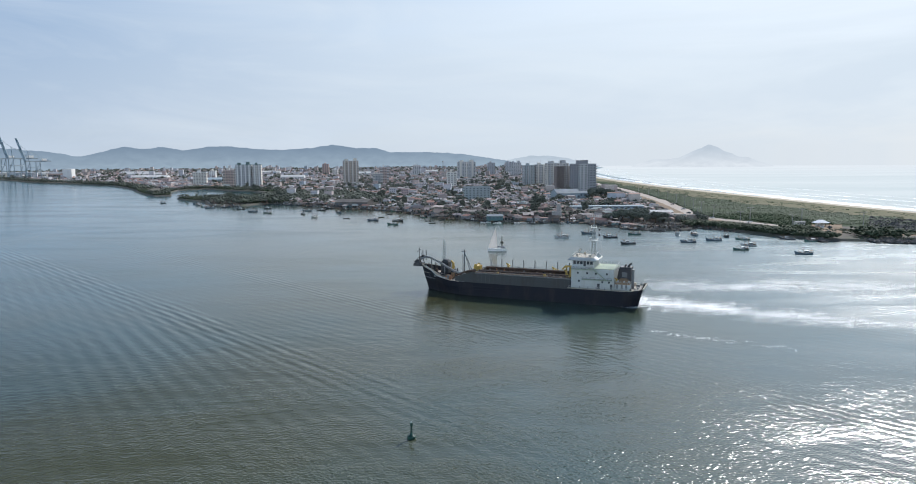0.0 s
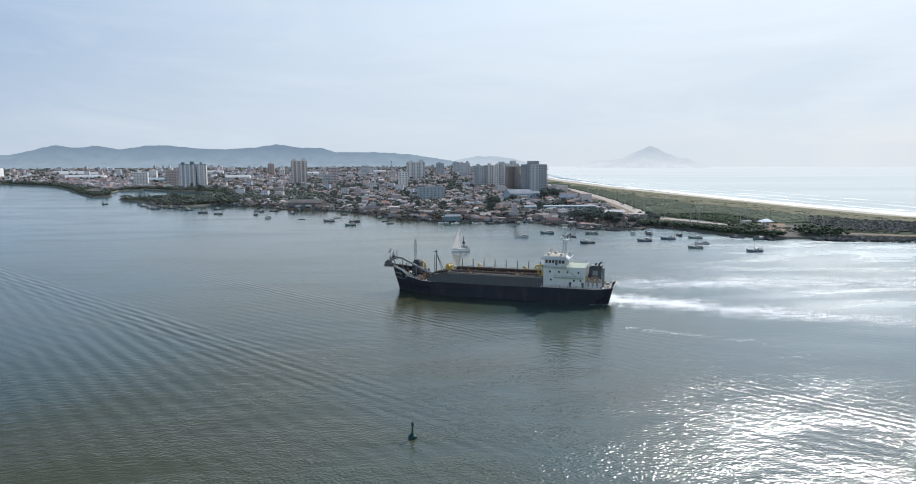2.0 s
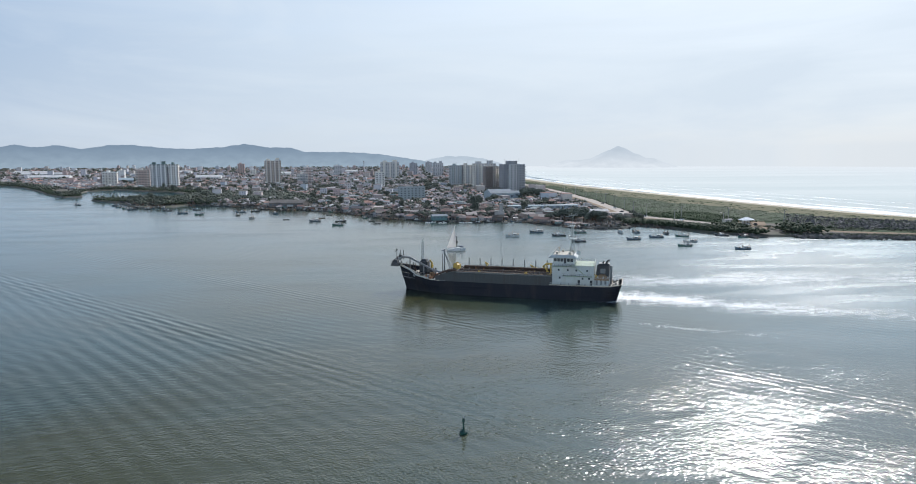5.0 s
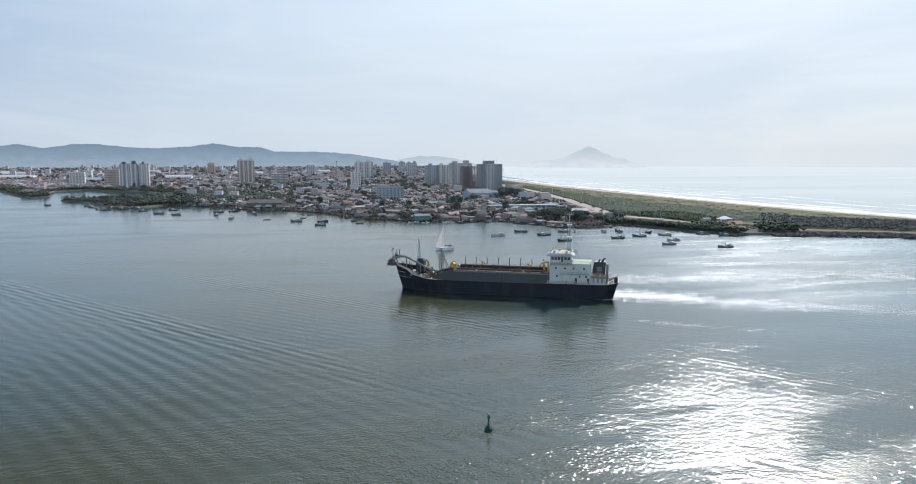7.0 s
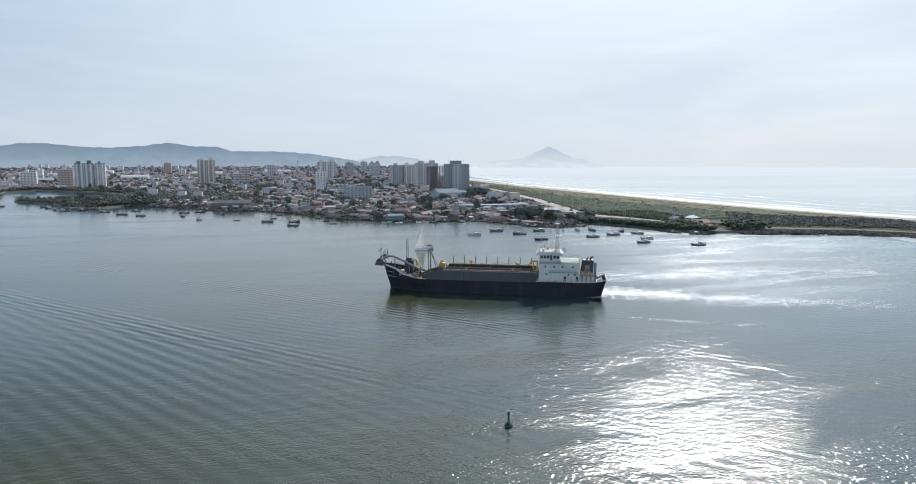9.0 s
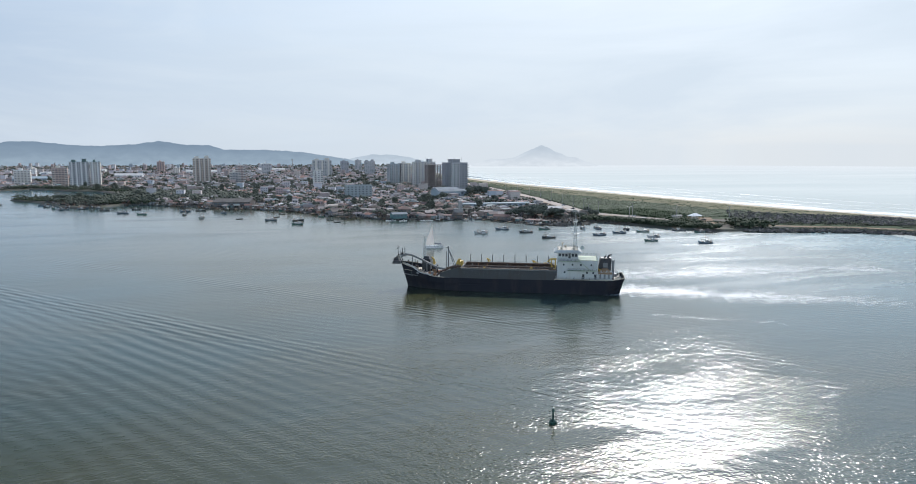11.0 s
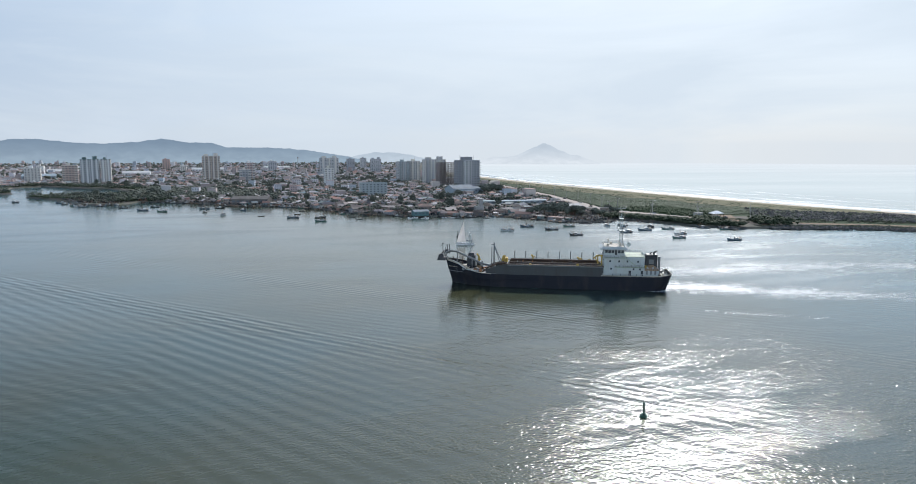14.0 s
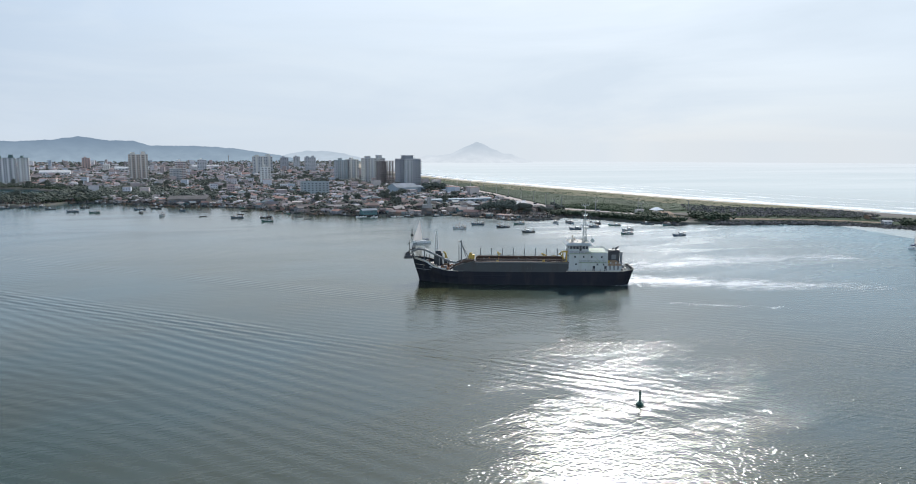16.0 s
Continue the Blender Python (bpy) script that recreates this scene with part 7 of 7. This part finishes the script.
tower(175.5, 1006, 9, 15, 43.5, 12, DUSK_R, DUSK_R, 12, 2, "narrow dark grey wing of the beach tower", 0, False, 0, win=0.45)
core = tower(185.5, 1001, 12, 16, 43.5, 12, STONE_R, STONE_R, 13, 2, "pale lift core of the beach tower under a dark roof block", 0, False, 0, "tower_core", win=0.40)
bm = bmesh.new()
box(bm, 0, 0, 43.5, 13, 14, 5.6)
box(bm, 0, 0, 49.1, 13.6, 14.6, 0.4)
part("roof_house", bm, DUSK_R, core, "dark grey roof block")
tower(-407, 1318, 29, 20, 43, 10, STONE_R, WHITE_R, 13, 6, "pale grey apartment tower with white uprights and a dark green top", 2, True, 4, win=0.66, top=PINE_R)
tower(-383, 1325, 16, 20, 43, 10, CREAM, WHITE_R, 13, 4, "narrow cream apartment tower with a dark green top", 1, True, 2, win=0.6, top=PINE_R)
tower(-220, 1448, 33, 20, 49, 8, BROWN_R, CREAM, 14, 6, "brown and cream apartment tower with a stepped top", 2, True, 4, win=0.6)
tower(-145, 1410, 19, 18, 36, 6, PINK_R, WHITE_R, 11, 4, "slim pink and white apartment tower", 1, True, 0, win=0.6)
tower(-150, 1330, 20, 14, 24, 6, GREY_R, CREAM, 8, 4, "grey apartment block before the slim tower", 1, True, 0)
tower(-6, 1196, 16, 16, 29, 4, WHITE_R, CREAM, 9, 3, "white nine-storey apartment block", 1, True, 0, win=0.55)
tower(141, 1296, 21, 18, 39, 8, STONE_R, GREEN_R, 13, 5, "grey-green many-storeyed apartment block", 1, True, 3, win=0.55)
tower(163, 1300, 20, 18, 40, 8, STONE_R, CREAM, 13, 4, "pale grey apartment block", 1, True, 2, win=0.55)
tower(178, 1190, 38, 18, 43.5, 8, CREAM, STONE_R, 13, 7, "cream apartment tower with roof tanks", 2, True, 4, win=0.55)
tower(-458, 1390, 25, 16, 32, 12, PINK_R, CREAM, 10, 5, "terracotta and cream apartment block", 1, True, 0, win=0.6)
tower(33, 1752, 46, 18, 44, 4, STONE_R, CREAM, 12, 8, "long grey apartment block with two roof houses", 2, False, 3)
tower(112, 1999, 21, 18, 40, 4, GREY_R, GREY_R, 11, 4, "grey far apartment tower", 1, False, 0)
tower(184, 1993, 29, 18, 40, 4, STONE_R, GREY_R, 10, 5, "grey and white far apartment block", 2, False, 0)
tower(196, 2400, 20, 18, 41, 4, STONE_R, GREY_R, 11, 4, "slim pale far apartment tower", 1, False, 0)
tower(-108, 2001, 23, 16, 34, 4, STONE_R, WHITE_R, 9, 4, "pale grey far apartment block", 1, False, 0)
tower(-441, 2363, 22, 16, 37, 4, PINK_R, PINK_R, 11, 3, "reddish far apartment tower", 1, False, 0)
tower(-525, 1409, 26, 16, 27, 12, CREAM, WHITE_R, 9, 5, "cream apartment block beyond the creek", 1, True, 0)
tower(25, 856, 32, 14, 17, 6, GREEN_R, GREEN_R, 6, 7, "pale green-white five-storey flats", 0, False, 0, "apartment_block")
tower(-600, 1700, 14, 14, 26, 4, WHITE_R, CREAM, 8, 3, "slim white far tower", 1, False, 0)
tower(-330, 1900, 14, 14, 24, 4, CREAM, WHITE_R, 8, 3, "slim cream far tower", 1, False, 0)

RAW_C = sandy("raw_frame_concrete", (0.27, 0.24, 0.23), (0.19, 0.17, 0.16), 0.2)


def frame_building(m):
    t = thing("unfinished_building", m, "unfinished concrete frame building with open storeys", "building")
    w, d, st, fh = 28, 16, 12, 3.35
    for k in range(st + 1):
        bm = bmesh.new()
        box(bm, 0, 0, k * fh, w, d, 0.55)
        part("slab", bm, RAW_C, t)
    bm = bmesh.new()
    box(bm, 0, 0, 0, 0.95, 0.95, st * fh)
    col = part("column", bm, RAW_C, t)
    col.matrix_basis = pose(-13.5, -7.5, 0)
    for i in range(6):
        for j in range(3):
            if i or j:
                child("column", col, t, -13.5 + 5.4 * i, -7.5 + 7.5 * j, 0)
    bm = bmesh.new()
    box(bm, -6.5, 2, 0, 13.5, 9, st * fh - 1)
    part("core_wall", bm, RAW_C, t, "bare brown concrete core walls")


frame_building(pose(171, 1072, LAND, 0, 0, 8))


def hall(m, w, d, h, wall, roof, label, bays=6):
    t = thing("hall", m, label, "building")
    bm = bmesh.new()
    box(bm, 0, 0, -0.3, w, d, h + 0.3)
    for s in (-1, 1):
        bm.faces.new([bm.verts.new(p) for p in ((s * w / 2, -d / 2, h), (s * w / 2, d / 2, h), (s * w / 2, 0, h + d * 0.13))])
    body = part("wall", bm, wall, t)
    bm = bmesh.new()
    for s in (-1, 1):
        pts = [(-w / 2 - 0.6, s * (d / 2 + 0.6), h - 0.05), (w / 2 + 0.6, s * (d / 2 + 0.6), h - 0.05), (w / 2 + 0.6, 0, h + d * 0.14), (-w / 2 - 0.6, 0, h + d * 0.14)]
        loft(bm, [pts, [(x, y, z + 0.2) for x, y, z in pts]], close=True)
    part("roof", bm, roof, t)
    bm = bmesh.new()
    box(bm, 0, 0, 0, w / bays * 0.55, 0.1, h * 0.3)
    win = part("window", bm, WINDOW, body)
    win.matrix_basis = pose(-w / 2 + w * 0.5 / bays, -d / 2 - 0.02, h * 0.45)
    for i in range(1, bays):
        child("window", win, body, -w / 2 + w * (i + 0.5) / bays, -d / 2 - 0.02, h * 0.45)
    return t


hall(pose(136, 852, LAND, 0, 0, 6), 29, 34, 9.5, HALLBLUE, DULLROOF, "pale blue sports hall with a grey curved roof")
hall(pose(178, 905, LAND, 0, 0, 6), 35, 16, 7, HALLBLUE, DULLROOF, "low pale blue hall beside the sports hall")
hall(pose(150, 690, LAND, 0, 0, 2), 76, 6, 4, HALLBLUE, HALLBLUE, "long pale blue boundary building", 12)
hall(pose(178, 612, LAND, 0, 0, 3), 26, 12, 4, CONCRETE, ROOFWHITE, "white-roofed boatyard shed on the shore")
hall(pose(150, 598, LAND, 0, 0, -6), 26, 12, 4, CREAM, ROOFWHITE, "low cream shed with white sheet roof")
hall(pose(-117, 772, LAND, 0, 0, -12), 38, 22, 5.0, OLDROOF, OLDROOF, "open concrete riverside fish hall with a dark sheet roof", 8)
hall(pose(30, 588, LAND, 0, 0, 6), 13, 9, 3.4, TEAL, DULLROOF, "small teal boathouse with a grey sheet roof", 4)
hall(pose(205, 880, LAND, 0, 0, 10), 26, 14, 5, WHITE_R, ROOFWHITE, "white shed with bright sheet roof by the beach road")
hall(pose(-560, 1560, LAND, 0, 0, 10), 60, 30, 9, HALLBLUE, HALLBLUE, "blue warehouse near the creek")
for x, y, w in ((-820, 1850, 90), (-640, 2000, 70), (-1010, 2250, 120), (-420, 1780, 60), (-300, 2200, 90), (-700, 2500, 130), (-1150, 2500, 120), (-100, 2500, 90)):
    hall(pose(x, y, LAND, 0, 0, 6), w, 32, 9, WHITE_R, ROOFWHITE, "long white warehouse far behind the town", 10)
# white water tower block on the shore
bm = bmesh.new()
box(bm, 0, 0, 0, 8, 6, 7)
box(bm, 1.6, 0, 7, 3.2, 4, 6.5)
wt = tagged(part("water_tower", bm, CONCRETE), "grey plastered shore building with a square water tower", "building")
wt.matrix_basis = pose(84, 590, LAND, 0, 0, -4)

# radio mast
bm = bmesh.new()
rod(bm, (0, 0, 0), (0, 0, 42), 1.3, 0.8, 8)
rod(bm, (0, 0, 42), (0, 0, 46), 2.0, 2.0, 8)
ob = tagged(part("radio_tower", bm, CONCRETE), "slim concrete radio tower in the town", "tower")
ob.matrix_basis = pose(-32, 2203, LAND)


# ---- port at the far bank ----
def port_crane(m):
    t = thing("port_crane", m, "blue ship-to-shore container crane with raised boom", "crane", "port cranes")
    for x in (-9, 9):
        for y in (-14, 14):
            bm = bmesh.new()
            rod(bm, (x, y, 0), (x * 0.8, y, 46), 1.1, 0.9, 6)
            part("leg", bm, HALLBLUE, t)
    for y in (-14, 14):
        for a, b, r in (((-9, y, 16), (9, y, 16), 0.9), ((-9, y, 16), (8, y, 44), 0.6)):
            bm = bmesh.new()
            rod(bm, a, b, r)
            part("brace", bm, HALLBLUE, t)
    for x in (-8, 8):
        bm = bmesh.new()
        rod(bm, (x, -14, 30), (x, 14, 30), 0.8)
        part("brace", bm, HALLBLUE, t)
    bm = bmesh.new()
    box(bm, 0, 14, 44, 5, 70, 3)
    part("girder", bm, HALLBLUE, t)
    bm = bmesh.new()
    rod(bm, (-2, -20, 45), (-20, -26, 102), 2.0, 1.5, 6)
    rod(bm, (2, -20, 45), (-16, -26, 102), 2.0, 1.5, 6)
    rod(bm, (0, -10, 47), (-4, -8, 70), 0.9)
    rod(bm, (-4, -8, 70), (-17, -26, 90), 0.4)
    rod(bm, (-4, -8, 70), (2, 40, 47), 0.4)
    part("boom", bm, HALLBLUE, t, "raised lattice boom")
    bm = bmesh.new()
    box(bm, 0, 30, 47, 7, 14, 5)
    part("machine_house", bm, WHITE_R, t)
    return t


PC = port_crane(pose(-1222, 1990, LAND, 0, 0, -20) @ Matrix.Scale(1.16, 4))
copy_thing(PC, pose(-1280, 2010, LAND, 0, 0, -20) @ Matrix.Scale(1.16, 4))
copy_thing(PC, pose(-1370, 2060, LAND, 0, 0, -20) @ Matrix.Scale(1.16, 4))
bm = bmesh.new()
box(bm, 0, 0, 0, 24, 30, 30)
ob = tagged(part("port_silo", bm, WHITE_R), "white block building at the port", "building")
ob.matrix_basis = pose(-1120, 1990, LAND, 0, 0, 10)
for k in range(5):
    hall(pose(-1180 - 60 * k, 2040 + 30 * k, LAND, 0, 0, -25), 56, 26, 16, (PINK_R, CREAM, GREY_R, HALLBLUE, CREAM)[k], (GREY_R, ROOFWHITE, GREY_R, GREY_R, ROOFWHITE)[k], "stacked port sheds on the quay", 6)


# ---- beach road side: lamps, kiosk, cars ----
def street_lamp(m):
    t = thing("street_lamp", m, "tall grey double-armed street lamp", "lamp", "beach road lamps")
    bm = bmesh.new()
    rod(bm, (0, 0, 0), (0, 0, 11), 0.28, 0.2, 7)
    part("pole", bm, CONCRETE, t)
    for s in (-1, 1):
        bm = bmesh.new()
        rod(bm, (0, 0, 10.8), (s * 1.8, 0, 11.3), 0.1)
        arm = part("arm", bm, CONCRETE, t)
        bm = bmesh.new()
        box(bm, s * 2.1, 0, 11.2, 0.9, 0.35, 0.2)
        part("lantern", bm, SHIPWHITE, arm)
    return t


SL = street_lamp(pose(214, 520, LAND))
for v in (560, 596, 636, 680, 728, 780, 838, 900, 970, 1050):
    copy_thing(SL, pose(ROAD_LINE(v) + 9, v, LAND))
for x, y in ((238, 488), (300, 505), (272, 540), (196, 560)):
    copy_thing(SL, pose(x, y, LAND))


def kiosk(m):
    t = thing("beach_kiosk", m, "open beach kiosk under a white hipped roof", "kiosk")
    bm = bmesh.new()
    loft(bm, [[(-7, -5, 3.6), (7, -5, 3.6), (7, 5, 3.6), (-7, 5, 3.6)], [(-7, -5, 3.8), (7, -5, 3.8), (7, 5, 3.8), (-7, 5, 3.8)], [(-2, -0.3, 6.6), (2, -0.3, 6.6), (2, 0.3, 6.6), (-2, 0.3, 6.6)]], close=True)
    part("roof", bm, GELCOAT, t)
    bm = bmesh.new()
    box(bm, 0, 0, 0, 0.3, 0.3, 3.65)
    p = part("post", bm, BOATWOOD, t)
    p.matrix_basis = pose(-6.4, -4.4, 0)
    for x, y in ((-2.1, -4.4), (2.1, -4.4), (6.4, -4.4), (-6.4, 4.4), (6.4, 4.4), (0, 4.4)):
        child("post", p, t, x, y, 0)
    bm = bmesh.new()
    box(bm, 0, 1, 0, 7, 4, 2.8)
    part("counter", bm, CREAM, t)
    return t


kiosk(pose(273, 514, LAND, 0, 0, 10) @ Matrix.Scale(0.76, 4))
hall(pose(262, 524, LAND, 0, 0, 8), 7, 4, 2.4, CREAM, CONCRETE, "low white shed beside the beach kiosk", 3)


def car(m, mat):
    t = thing("car", m, "parked car on the sandy lot", "car", "parked cars")
    bm = bmesh.new()
    loft(bm, [[(-2.1, y, z) for y, z in ((-.8, .35), (.8, .35), (.8, .9), (-.8, .9))], [(-2.0, y, z) for y, z in ((-.85, .3), (.85, .3), (.85, 1.0), (-.85, 1.0))],
              [(1.9, y, z) for y, z in ((-.85, .3), (.85, .3), (.85, .85), (-.85, .85))], [(2.1, y, z) for y, z in ((-.75, .35), (.75, .35), (.75, .7), (-.75, .7))]], close=True)
    part("body", bm, mat, t)
    bm = bmesh.new()
    loft(bm, [[(x0, -.75, .95), (x1, -.75, .95), (x1, .75, .95), (x0, .75, .95)] if z < 1 else [(x0, -.6, z), (x1, -.6, z), (x1, .6, z), (x0, .6, z)] for x0, x1, z in ((-1.8, 1.1, 0.95), (-1.3, 0.5, 1.5))], close=True)
    part("cabin", bm, GLASS, t)
    bm = bmesh.new()
    rod(bm, (0, -0.1, 0), (0, 0.1, 0), 0.32, n=12)
    w = part("wheel", bm, DARK, t)
    w.matrix_basis = pose(-1.3, -0.85, 0.32)
    for x, y in ((1.3, -0.85), (-1.3, 0.85), (1.3, 0.85)):
        child("wheel", w, t, x, y, 0.32)
    return t


C1, C2 = car(pose(252, 508, LAND + 0.09, 0, 0, 80), GELCOAT), car(pose(243, 486, LAND + 0.09, 0, 0, 20), BOATS[2])
for i, (x, y) in enumerate(((268, 503), (272, 500), (219, 588), (217, 640), (229, 690), (241, 760), (234, 548), (254, 470), (246, 462))):
    copy_thing((C1, C2)[i % 2], pose(x, y, LAND + 0.09, 0, 0, 80 + 15 * i))

hall(pose(403, 412, LAND, 0, 0, 20), 5, 4, 2.6, BOATWOOD, RUST, "small brown hut at the jetty's end", 2)
hall(pose(374, 374, LAND, 0, 0, -25), 6, 4, 2.4, STONE_R, ROOFWHITE, "small pale shed on the jetty's bank", 2)
scatter("jetty_scrub", 260, lambda x, y: inside(x, y, [(376, 366), (398, 380), (420, 345), (400, 330)]), (374, 422, 328, 382), MANGROVE, "dark bushes at the jetty's end", "scrub", 1.2, 2.6, 54, 0.9)
